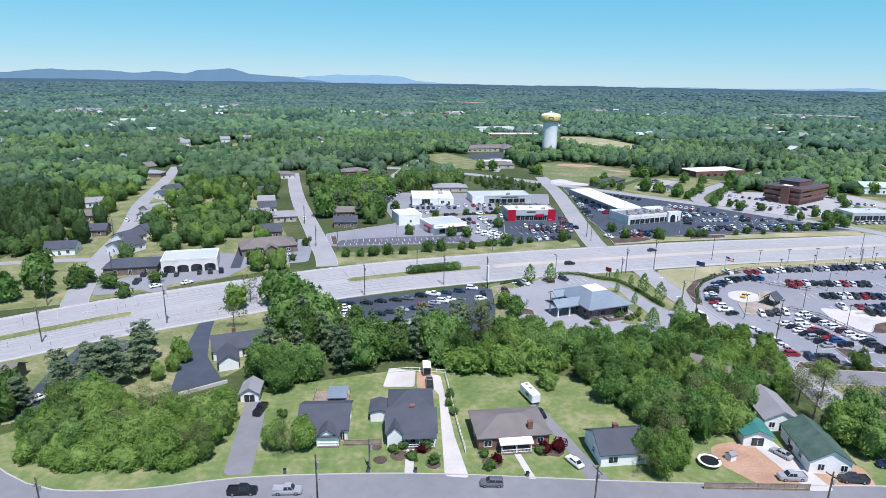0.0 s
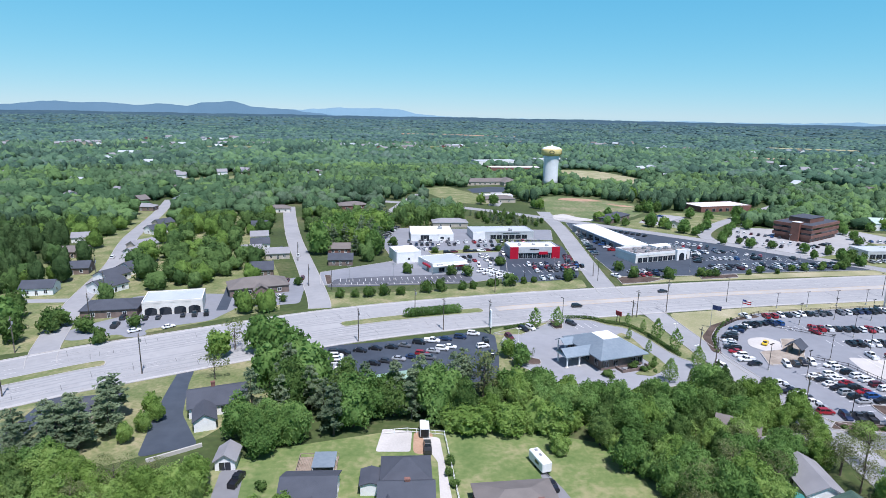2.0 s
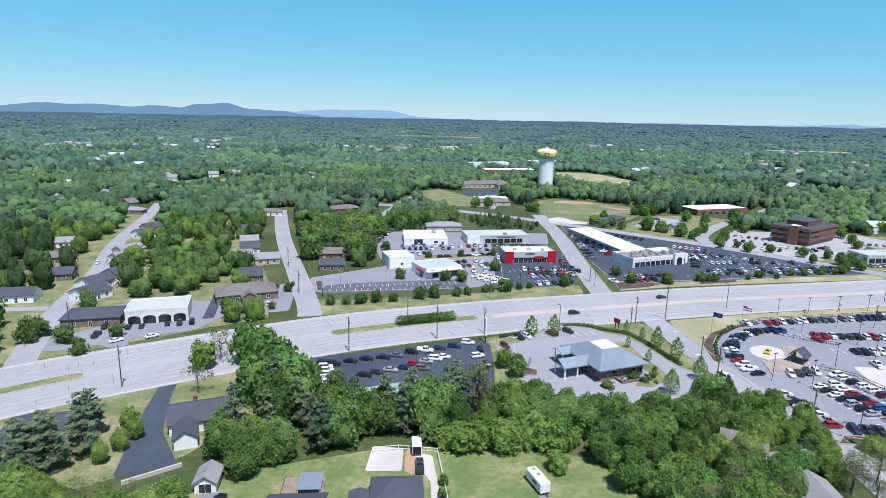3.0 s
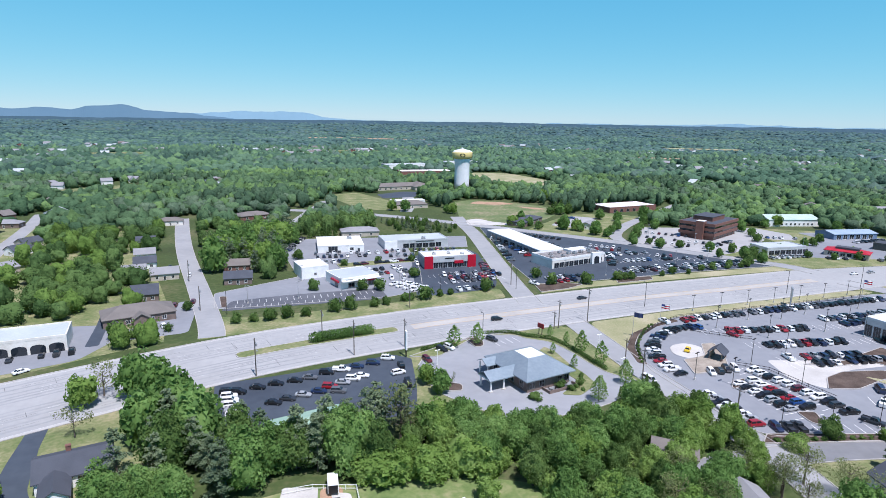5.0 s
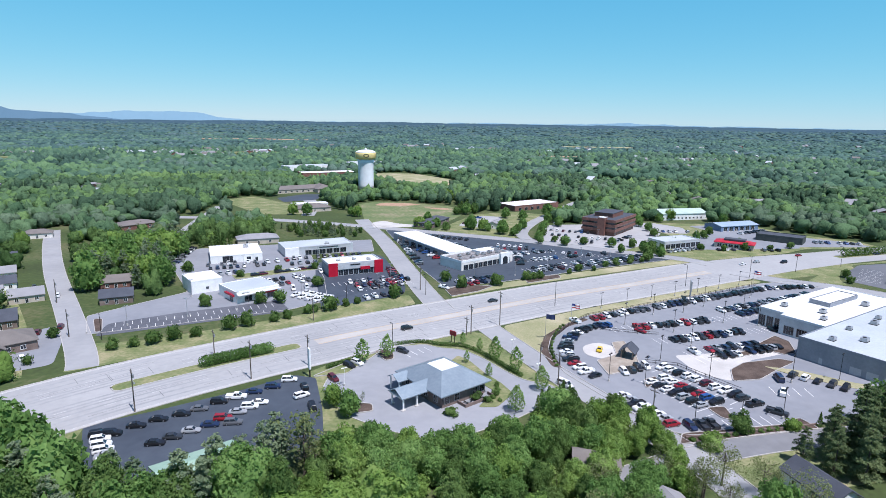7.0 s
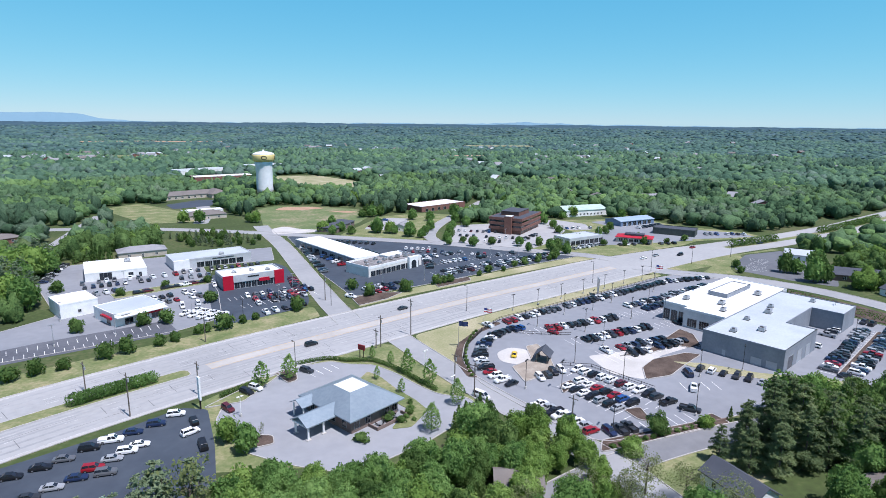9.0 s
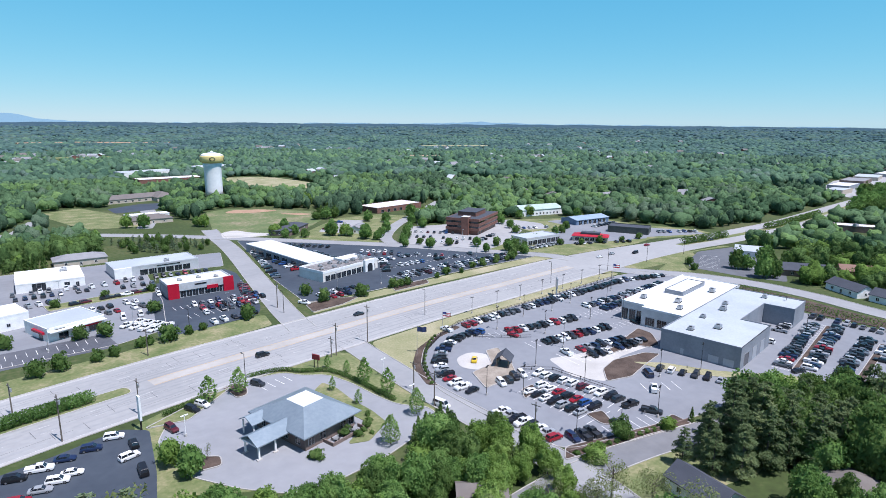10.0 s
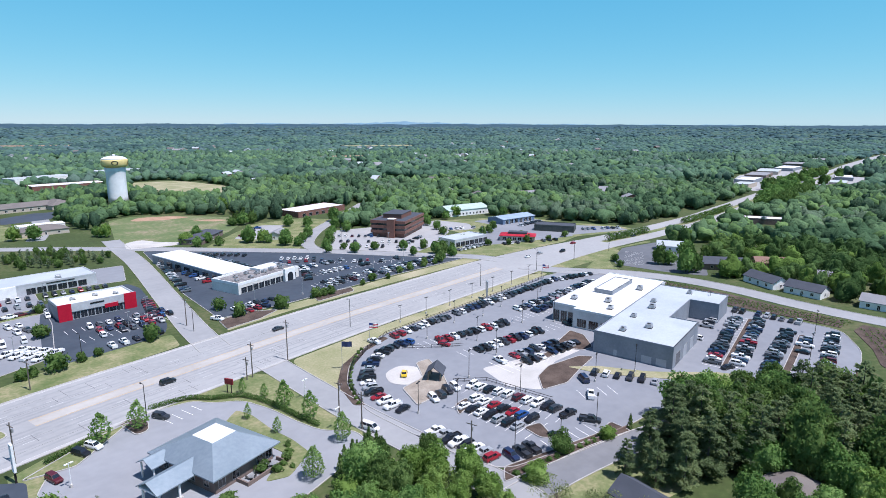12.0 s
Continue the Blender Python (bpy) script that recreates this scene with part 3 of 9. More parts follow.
slab("sealed_lot", [(-27, 243), (40, 252), (37, 268), (-4, 262), (-25, 256)], 0.052, mat("sealed_asphalt", (0.075, 0.08, 0.095), (0.13, 0.135, 0.15), 0.85, 0.06, 1.0, 0.1),
     "dark sealed asphalt with white stall lines", "car park", r=2)
north_lot = slab("north_lot", [(110, 266), (140, 268), (200, 278), (254, 284), (244, 300), (226, 310), (196, 346), (170, 370), (140, 400), (119, 415), (114, 350), (110, 310)], 0.05, BLACKTOP,
                 "dark asphalt dealership lot with parked cars", "car lot", r=4, kerb=True)
slab("office_lot", [(206, 346), (214, 372), (234, 404), (258, 400), (300, 392), (300, 352), (262, 322), (240, 312)], 0.04, PALE_LOT, "pale concrete car park of an office", "car park", r=5)
corner_lot = slab("east_corner_lot", [(304, 222), (318, 232), (342, 243), (374, 240), (374, 216), (342, 192), (318, 178), (309, 196)], 0.045, mat("dark_worn_asphalt", (0.105, 0.112, 0.124), (0.150, 0.157, 0.170), 0.85, 0.05, 0.35, 0.02), "dark asphalt lot at a corner with stall lines", "car park", r=3)
slab("corner_verge", [(284, 226), (330, 246), (372, 246), (374, 242), (342, 245), (317, 234), (303, 224), (296, 214)], 0.041, GRASS, "green verge between a lot and the highway", "lawn", r=3, margin=2, low=-0.2)
slab("shop_verge", [(236, 316), (262, 276), (330, 278), (352, 284), (404, 271), (408, 292), (388, 326), (388, 366), (338, 384), (306, 400), (300, 340)], 0.022, GRASS, "thin green verge between shops", "lawn", r=4, margin=2, low=-0.2)
slab("yard_ground", [(150, 402), (192, 362), (204, 384), (230, 418), (262, 448), (244, 468), (206, 464), (180, 436)], 0.022, GRASS, "green yards beside a frontage road", "lawn", r=4, margin=1, low=-0.2)
slab("yard_lot", [(174, 418), (188, 404), (206, 424), (222, 446), (208, 456), (190, 440)], 0.045, PALE_LOT, "pale paved yard with parked cars", "car park", r=3)
slab("office_rear_lot", [(300, 392), (302, 352), (318, 346), (330, 366), (322, 392)], 0.041, PALE_LOT, "pale paved yard behind an office", "car park", r=3)
slab("restaurant_lot", [(262, 312), (300, 296), (352, 286), (362, 320), (352, 352), (300, 330)], 0.04, ASPHALT, "pale asphalt lot of restaurants", "car park", r=3)
slab("shop_lot", [(340, 300), (352, 290), (400, 276), (402, 290), (378, 322), (384, 346), (376, 368), (340, 372)], 0.042, ASPHALT, "asphalt lot of small shops", "car park", r=3)
slab("garage_lot", [(-110, 181), (-100, 178), (-88, 185), (-84, 181), (-78, 184), (-82, 189), (-62, 199), (-57, 214), (-64, 232), (-92, 232), (-104, 226), (-92, 208), (-104, 193)], 0.045, ASPHALT, "grey asphalt round a garage", "car park", r=3)
slab("clinic_lot", [(-64, 212), (-34, 220), (-38, 258), (-46, 258), (-48, 232), (-60, 222)], 0.042, ASPHALT, "grey asphalt lot of a small office", "car park", r=3)
slab("clinic_drive", [(-64, 210), (-60, 211), (-64, 232), (-68, 250), (-72, 250), (-68, 232)], 0.05, BLACKTOP, "dark narrow drive", "driveway", r=1)
slab("plaza_lot", [(712, 322), (960, 353), (1100, 378), (1110, 440), (900, 424), (760, 376)], 0.06, PALE_LOT, "pale paved strip of shops far off", "car park", r=10)
slab("plaza_lot", [(745, 292), (870, 308), (1000, 325), (1000, 290), (860, 270)], 0.055, PALE_LOT, "pale paved strip of shops far off", "car park", r=8)
slab("blacktop_drive", [(-57, 160), (-53, 161), (-50, 146), (-45, 129), (-36, 114.8), (-47.5, 109.5), (-51, 125), (-54, 140)], 0.05, BLACKTOP, "cracked black asphalt drive", "driveway", r=2)
slab("left_drive", [(-84, 140), (-80, 140), (-78, 122), (-74, 98), (-79, 97), (-83, 120)], 0.05, BLACKTOP, "narrow dark asphalt drive", "driveway", r=1)
slab("gravel_drive", [(-24, 77), (-18.5, 77), (-20.5, 92), (-22.5, 105), (-27.5, 105), (-26, 92)], 0.062, ASPHALT_MID, "grey gravel drive", "driveway", r=1.5)
slab("white_drive", [(19.6, 76.2), (24.4, 75.6), (22.2, 90), (19.8, 118), (15.5, 119), (17.4, 112), (19.2, 108)], 0.064, CONCRETE, "pale concrete drive beside a house", "driveway", r=1.0)
slab("back_patio", [(5, 112), (13, 112), (13.2, 121), (6, 122)], 0.05, CONCRETE, "pale concrete patio", "patio", r=0.8)
slab("back_soil", [(13.6, 111), (19, 111), (18, 121), (13.6, 121)], 0.045, CLAY, "bare clay yard", "yard", r=2)
slab("side_drive", [(48, 74), (52.5, 73.6), (49, 84), (45, 98), (42.6, 104), (41, 103), (43.5, 94), (46, 84)], 0.066, ASPHALT_MID, "rutted gravel drive", "driveway", r=1)
for bx, by, br in ((6.5, 81.6, 1.5), (10.2, 83.0, 1.9), (17.4, 80.0, 1.6), (5.4, 86.0, 1.2), (15.6, 85.4, 1.7), (29.5, 80.6, 2.2), (43.0, 84.6, 2.4)):
    slab("flower_bed", [(bx + br * math.cos(0.6283 * k), by + br * (0.8 + 0.1 * (k % 3)) * math.sin(0.6283 * k)) for k in range(10)], 0.075, MULCH, "dark mulched flower bed in a lawn", "flower bed", margin=0, low=-0.1)
slab("path_a", [(11.6, 77), (13.4, 77), (13.4, 86), (11.6, 86)], 0.068, CONCRETE, "concrete garden path", "path")
slab("path_b", [(36.2, 75.2), (37.6, 75.2), (35.6, 84.2), (34.2, 84.2)], 0.07, CONCRETE, "concrete garden path", "path")
slab("clay_yard", [(82, 72), (104, 71), (106, 79), (92, 80), (86, 88), (77, 86), (76, 80)], 0.045, CLAY, "bare clay yard with worn grass", "yard", r=3)
slab("house_drive", [(90, 71), (95, 71), (92, 88), (86.5, 88)], 0.072, CONCRETE, "pale concrete drive", "driveway", r=1)
slab("concrete_apron", [(155, 168), (166, 166), (188, 163), (192, 158), (176, 157), (163, 150), (158, 146), (152, 154)], 0.056, CONCRETE, "pale concrete apron in a car lot", "pavement", r=2)
slab("display_pad", [(127, 177), (130, 184), (137, 186), (141, 181), (138, 174), (131, 172)], 0.12, CONCRETE, "round pale paved display pad", "pavement", r=3)

# planted islands and mulch
for pts, m, lb in (
    ([(125, 161), (128, 172), (137, 174), (142, 184), (147, 184), (143, 172), (138, 163)], TANSOIL, "dry planted island in a car lot"),
    ([(158, 146), (164, 153), (172, 156), (186, 155), (189, 151.5), (177, 148), (167, 144.5)], MULCH, "mulched island in a car lot"),
    ([(186, 166), (191, 157), (196, 157), (203, 166), (203, 172)], MULCH, "mulched bed beside a building"),
    ([(130, 150), (133, 155), (138, 156), (136, 152)], MULCH, "mulched island end"),
    ([(138, 135), (143, 134), (140, 127), (137.5, 129)], MULCH, "mulched island end"),
    ([(164, 163), (176, 163), (190, 165), (188, 161), (174, 160)], MULCH, "mulched strip"),
    ([(118, 122), (150, 118), (157, 117), (157, 123), (150, 121.5), (122, 126)], MULCH, "mulched strip with clipped shrubs"),
    ([(112, 172), (115, 186), (123, 197), (135, 205), (147, 210), (148, 207.5), (136, 203), (125, 194), (117.5, 184), (114.5, 170)], MULCH, "curved mulch bed with low shrubs"),
    ([(288, 196), (293, 176), (294, 156), (292, 134), (292, 112), (282, 110), (281, 126), (278, 147), (281, 167), (290, 187)], MULCH, "dark mulched bank with rows of seedlings"),
    ([(282, 106), (292, 106), (293, 88), (283, 72), (262, 66), (240, 74), (252, 90), (266, 96)], MULCH, "dark mulched slope with rows of seedlings"),
    ([(61.5, 200.6), (66, 202.4), (67.5, 197), (66.4, 192.6), (63.6, 192)], MULCH, "planted island with a young tree"),
    ([(40, 187), (56, 197), (64, 200), (58, 194), (50, 186)], GRASS, "narrow planted strip"),
    ([(81.5, 184), (86.9, 189.2), (88.9, 184.5), (89.8, 174), (91.6, 166), (92.0, 158.8), (84.4, 152.8), (79.4, 154.2), (87.6, 161.6)], GRASS, "grass strip with shrubs beside a bank"),
    ([(45.8, 161), (52.4, 160.6), (53, 164.6), (47, 168)], MULCH, "mulched island with thin young trees"),
    ([(150, 262), (170, 266), (172, 272), (152, 270)], MULCH, "planted island at the lot's edge"),
    ([(108, 252.5), (122, 256), (132, 262), (122, 267), (109, 264)], MULCH, "mulched corner bed"),
    ([(216, 106.2), (262, 117), (262.6, 114.8), (217, 104.2)], MULCH, "long mulched island between parked rows"),
    ([(213, 121.6), (266, 136.4), (266.4, 134.8), (213.6, 120.2)], MULCH, "long mulched island between parked rows"),
    ([(176, 152), (184, 146), (192, 134), (199, 127.5), (207, 121), (212, 114), (208, 112.5), (201, 118), (194, 125), (186, 134), (179, 144)], DRY_GRASS, "dry grass strip below a workshop"),
    ([(20, 307), (60, 316), (60, 325), (18, 316)], GRASS, "grass strip between two lots"),
    ([(-31, 263), (-27.5, 247), (-25.5, 248), (-28, 263)], MULCH, "mulched corner bed"),
):
    slab("planting_bed", pts, 0.17 if m is not MULCH else 0.16, m, lb, "planting bed", r=1.2, margin=1, kerb=len(pts) < 8)


def stalls(owner, x0, y0, x1, y1, n, depth, ang=90.0, both=False):
    """White stall lines along a row, in one mesh."""
    bm = bmesh.new()
    a, b = Vector((x0, y0)), Vector((x1, y1))
    d = (b - a).normalized()
    k = Matrix.Rotation(radians(ang), 2) @ d
    for i in range(n + 1):
        p = a.lerp(b, i / n)
        q0, q1 = p - k * (depth if both else 0), p + k * depth
        w = d * 0.08
        bm.faces.new([bm.verts.new((q.x, q.y, 0.066)) for q in (q0 - w, q0 + w, q1 + w, q1 - w)])
    return tagged(part("stall_lines", bm, MARK, owner, "white parking stall lines"), kind="stuff")


stalls(dealer_lot, 150, 197.5, 216, 195.5, 24, 5.2, -90)
stalls(dealer_lot, 158, 183, 222, 180, 23, 5.2, -90)
stalls(dealer_lot, 160, 164.5, 196, 164.5, 13, 5.2, 90, True)
stalls(dealer_lot, 136, 155, 139.5, 132, 8, 5.2, 90, True)
stalls(dealer_lot, 150, 121.5, 136, 123.5, 5, 5.0, -90)
stalls(dealer_lot, 163, 135, 172, 131, 3, 5.4, 90)
stalls(dealer_lot, 143, 163, 151, 133, 11, 5.0, -90)
stalls(dealer_lot, 212, 121.4, 266, 136.6, 19, 5.2, 90, True)
stalls(dealer_lot, 217, 107.6, 262, 118.2, 16, 5.2, 90)
stalls(dealer_lot, 217, 92.8, 272, 107, 19, 5.2, 90)
stalls(corner_lot, 312, 216, 338, 232, 9, 5.0, 90, True)
stalls(corner_lot, 322, 196, 340, 210, 7, 5.0, -90)
stalls(red_lot, 66, 270, 98, 276, 11, 5.2, 90)
stalls(red_lot, 62, 288, 98, 292, 13, 5.2, -90)
stalls(mid_lot, -22, 252, 34, 259.6, 20, 4.6, 90)
stalls(mid_lot, -22, 246.6, 30, 252.6, 19, 3.6, 90)
stalls(north_lot, 160, 283, 236, 292, 27, 5.2, 90, True)
stalls(north_lot, 165, 300, 222, 303, 20, 5.2, 90)
stalls(north_lot, 185, 322, 214, 300, 12, 5.2, 90)
stalls(bank_lot, 72, 192.5, 80, 195, 3, 4.6, 90)


# ---- buildings ----
def opening(parent, side, w, d, pos, wid, z0, z1, name="window", trim=None, bars=1, leaf=None):
    """A framed window or door on one side of a w x d block: a frame proud of the wall and a pane set back in it."""
    trim = trim or WHITE
    fr, gl = bmesh.new(), bmesh.new()
    t, o = 0.09, 0.06

    def put(b, a0, a1, zz0, zz1, n0, n1):
        if side == "s":
            box(b, a0, -n1, zz0, a1, -n0, zz1)
        elif side == "n":
            box(b, a0, d + n0, zz0, a1, d + n1, zz1)
        elif side == "w":
            box(b, -n1, a0, zz0, -n0, a1, zz1)
        else:
            box(b, w + n0, a0, zz0, w + n1, a1, zz1)
    a0, a1 = pos - wid / 2, pos + wid / 2
    put(fr, a0 - t, a0, z0 - t, z1 + t, -0.02, o)
    put(fr, a1, a1 + t, z0 - t, z1 + t, -0.02, o)
    put(fr, a0, a1, z1, z1 + t, -0.02, o)
    put(fr, a0, a1, z0 - t, z0, -0.02, o + 0.03)
    for i in range(1, bars + 1):
        x = a0 + wid * i / (bars + 1)
        put(fr, x - 0.03, x + 0.03, z0, z1, -0.02, o - 0.01)
    put(gl, a0, a1, z0, z1, -0.02, 0.02)
    f = part(name, fr, trim, parent)
    part("pane" if name != "door" else "door_leaf", gl, leaf or PANE, f, "dark glass" if leaf is None else "pale roller shutter")
    return f


def roof_mesh(kind, w, d, h, rise, over, axis):
    bm = bmesh.new()
    x0, x1, y0, y1 = -over, w + over, -over, d + over
    t = 0.22
    if kind == "gable":
        if axis == "x":
            sec = [(x0, y0), (x0, (y0 + y1) / 2), (x0, y1)]
            rows = [[(x, y, z) for (_, y), z in zip(sec, (h - rise * over / (d / 2), h + rise, h - rise * over / (d / 2)))] for x in (x0, x1)]
        else:
            rows = [[(x, y, z) for x, z in ((x0, h - rise * over / (w / 2)), ((x0 + x1) / 2, h + rise), (x1, h - rise * over / (w / 2)))] for y in (y0, y1)]
        for k in (0, 1):
            q = [rows[0][k], rows[0][k + 1], rows[1][k + 1], rows[1][k]]
            lo = [bm.verts.new(p) for p in q]
            hi = [bm.verts.new((p[0], p[1], p[2] + t)) for p in q]
            bm.faces.new(lo)
            bm.faces.new(hi)
            for i in range(4):
                j = (i + 1) % 4
                bm.faces.new((lo[i], lo[j], hi[j], hi[i]))
    else:
        e = [(x0, y0), (x1, y0), (x1, y1), (x0, y1)]
        lo = [bm.verts.new((*p, h - 0.05)) for p in e]
        mi = [bm.verts.new((*p, h + t - 0.05)) for p in e]
        hw, hd = (x1 - x0) / 2, (y1 - y0) / 2
        cx, cy = (x0 + x1) / 2, (y0 + y1) / 2
        if hw >= hd:
            top = [bm.verts.new((cx - (hw - hd), cy, h + rise)), bm.verts.new((cx + (hw - hd) + 0.01, cy, h + rise))]
            fs = [(mi[0], mi[1], top[1], top[0]), (mi[1], mi[2], top[1]), (mi[2], mi[3], top[0], top[1]), (mi[3], mi[0], top[0])]
        else:
            top = [bm.verts.new((cx, cy - (hd - hw), h + rise)), bm.verts.new((cx, cy + (hd - hw), h + rise))]
            fs = [(mi[0], mi[1], top[0]), (mi[1], mi[2], top[1], top[0]), (mi[2], mi[3], top[1]), (mi[3], mi[0], top[0], top[1])]
        for f in fs:
            bm.faces.new(f)
        bm.faces.new(lo[::-1])
        for i in range(4):
            j = (i + 1) % 4
            bm.faces.new((lo[i], lo[j], mi[j], mi[i]))
    bmesh.ops.recalc_face_normals(bm, faces=bm.faces[:])
    return bm


def block(parent, w, d, h, wall, roof, kind="gable", rise=1.8, axis="x", over=0.45, x=0.0, y=0.0, wings=True):
    """Walls and roof of one block, with its own gable ends; returns an Empty-free list of parts."""
    bm = bmesh.new()
    box(bm, 0, 0, -0.3, w, d, h)
    if kind == "gable":
        if axis == "x":
            for a in (0, w - 0.2):
                prism_tri(bm, [(a, 0, h), (a, d, h), (a, d / 2, h + rise)], (0.2, 0, 0))
        else:
            for a in (0, d - 0.2):
                prism_tri(bm, [(0, a, h), (w, a, h), (w / 2, a, h + rise)], (0, 0.2, 0))
    wl = part("wall", bm, wall, parent)
    rf = part("roof", roof_mesh(kind, w, d, h, rise, over, axis), roof, parent)
    for o in (wl, rf):
        o.location = (x, y, 0)
    return wl, rf


def prism_tri(bm, tri, along):
    a = [bm.verts.new(p) for p in tri]
    b = [bm.verts.new((p[0] + along[0], p[1] + along[1], p[2] + along[2])) for p in tri]
    bm.faces.new(a)
    bm.faces.new(b[::-1])
    for i in range(3):
        j = (i + 1) % 3
        bm.faces.new((a[i], b[i], b[j], a[j]))


def keep_clear(x, y, rot, w, d, margin=4.0):
    c, s = math.cos(radians(rot)), math.sin(radians(rot))
    CLEAR.append((np.array([(x + c * u - s * v, y + s * u + c * v) for u, v in ((0, 0), (w, 0), (w, d), (0, d))]), margin))
    OPEN.append(CLEAR[-1][0])


def house(x, y, rot, w, d, h, wall, roof, label, kind="gable", rise=1.9, axis="x", openings=(), chimney=None, porch=None, group="houses", margin=5.0, detail=True):
    """A house whose front-left corner stands at x, y."""
    ob = thing("house", x, y, rot, label, "house", group)
    keep_clear(x, y, rot, w, d, margin)
    block(ob, w, d, h, wall, roof, kind, rise, axis)
    ops = openings or [("s", w * 0.22, 1.2, 0.9, 2.2), ("s", w * 0.78, 1.2, 0.9, 2.2), ("w", d * 0.5, 1.0, 0.9, 2.2), ("e", d * 0.5, 1.0, 0.9, 2.2), ("s", w * 0.5, 1.0, 0.1, 2.1)]
    for i, o in enumerate(ops):
        side, pos, wid, z0, z1 = o
        opening(ob, side, w, d, pos, wid, z0, z1, "door" if z0 < 0.3 else "window")
    if chimney:
        cx, cy, cz = chimney
        bm = box(bmesh.new(), cx - 0.5, cy - 0.4, h - 0.5, cx + 0.5, cy + 0.4, cz)
        box(bm, cx - 0.58, cy - 0.48, cz - 0.25, cx + 0.58, cy + 0.48, cz - 0.1)
        part("chimney", bm, REDBRICK, ob, "brick chimney")
    if porch:
        px, pw, pd, ph, pm = porch
        part("porch_floor", box(bmesh.new(), px, -pd, 0, px + pw, -0.02, 0.35), BRICK, ob, "brick porch floor")
        bm = bmesh.new()
        vs = [(px - 0.3, -pd - 0.3, ph), (px + pw + 0.3, -pd - 0.3, ph), (px + pw + 0.3, -0.02, ph + 0.5), (px - 0.3, -0.02, ph + 0.5)]
        lo, hi = [bm.verts.new(v) for v in vs], [bm.verts.new((v[0], v[1], v[2] + 0.14)) for v in vs]
        bm.faces.new(lo[::-1])
        bm.faces.new(hi)
        for i in range(4):
            bm.faces.new((lo[i], lo[(i + 1) % 4], hi[(i + 1) % 4], hi[i]))
        part("porch_roof", bm, pm, ob)
        k = max(2, int(pw / 2.4) + 1)
        for i in range(k):
            a = px + 0.15 + (pw - 0.3) * i / (k - 1)
            part("porch_post", box(bmesh.new(), a - 0.08, -pd + 0.05, 0.35, a + 0.08, -pd + 0.21, ph + 0.02), WHITE, ob)
        bm = bmesh.new()
        box(bm, px + 0.1, -pd + 0.08, 1.1, px + pw - 0.1, -pd + 0.16, 1.2)
        box(bm, px + 0.1, -pd + 0.08, 0.5, px + pw - 0.1, -pd + 0.16, 0.58)
        for i in range(int(pw / 0.3)):
            a = px + 0.2 + 0.3 * i
            box(bm, a, -pd + 0.1, 0.58, a + 0.04, -pd + 0.14, 1.1)
        part("railing", bm, WHITE, ob, "white railing")
    return ob


def flat_building(name, x, y, rot, w, d, h, wall, roof, label, category, openings=(), parapet=0.6, cap=None, margin=5.0, trim=None, z=0.0):
    ob = thing(name, x, y, rot, label, category, z=z)
    keep_clear(x, y, rot, w, d, margin)
    part("wall", box(bmesh.new(), 0, 0, -0.3, w, d, h - 0.02), wall, ob)
    part("roof", box(bmesh.new(), 0.28, 0.28, h - 0.02, w - 0.28, d - 0.28, h + 0.1), roof, ob)
    bm = bmesh.new()
    e = 0.3
    box(bm, -0.06, -0.06, h - 0.3, w + 0.06, e, h + parapet)
    box(bm, -0.06, d - e, h - 0.3, w + 0.06, d + 0.06, h + parapet)
    box(bm, -0.06, e, h - 0.3, e, d - e, h + parapet)
    box(bm, w - e, e, h - 0.3, w + 0.06, d - e, h + parapet)
    part("parapet", bm, cap or wall, ob)
    for side, pos, wid, z0, z1 in openings:
        opening(ob, side, w, d, pos, wid, z0, z1, "door" if z0 < 0.3 else "window", trim or GALV, bars=max(1, int(wid / 1.8)))
    return ob


def rooftop_unit(x, y, z, rot=0.0, s=1.0):
    ob = thing("rooftop_unit", x, y, rot, "grey metal air-conditioning unit on a flat roof", "air conditioner", "rooftop units", z=z)
    part("casing", box(bmesh.new(), -1.1 * s, -0.8 * s, 0.15, 1.1 * s, 0.8 * s, 1.2 * s, 0.05), GALV, ob)
    part("base_frame", box(bmesh.new(), -1.2 * s, -0.9 * s, 0, 1.2 * s, 0.9 * s, 0.15), DARKMETAL, ob)
    part("fan_grille", tube(bmesh.new(), -0.4 * s, 0, 1.2 * s, 1.28 * s, 0.5 * s, n=12), DARKMETAL, ob)
    return ob


# near houses along the street
near_house = house(7.6, 87.0, 2, 10.4, 9.4, 3.0, WHITE, SHINGLE, "white house with a dark shingle gable roof and brick porch", "gable", 2.9, "x",
          [("s", 1.7, 1.1, 0.9, 2.3), ("s", 5.5, 1.0, 0.4, 2.4), ("s", 8.3, 1.6, 0.9, 2.3), ("e", 5, 1.1, 1.0, 2.2), ("w", 5, 1.1, 1.0, 2.2)],
          chimney=(5.4, 4.9, 6.6), porch=(3.6, 6.6, 2.0, 2.6, SHINGLE))
block(near_house, 9.9, 8.6, 3.0, WHITE, SHINGLE, "hip", 2.7, "y", 0.4, 0.25, 9.2)
block(near_house, 3.3, 3.6, 3.0, WHITE, SHINGLE, "gable", 1.7, "y", 0.3, 0.05, -0.9)
block(near_house, 4.0, 5.4, 2.4, WHITE, SHINGLE, "gable", 0.6, "y", 0.3, -4.02, 9.0)
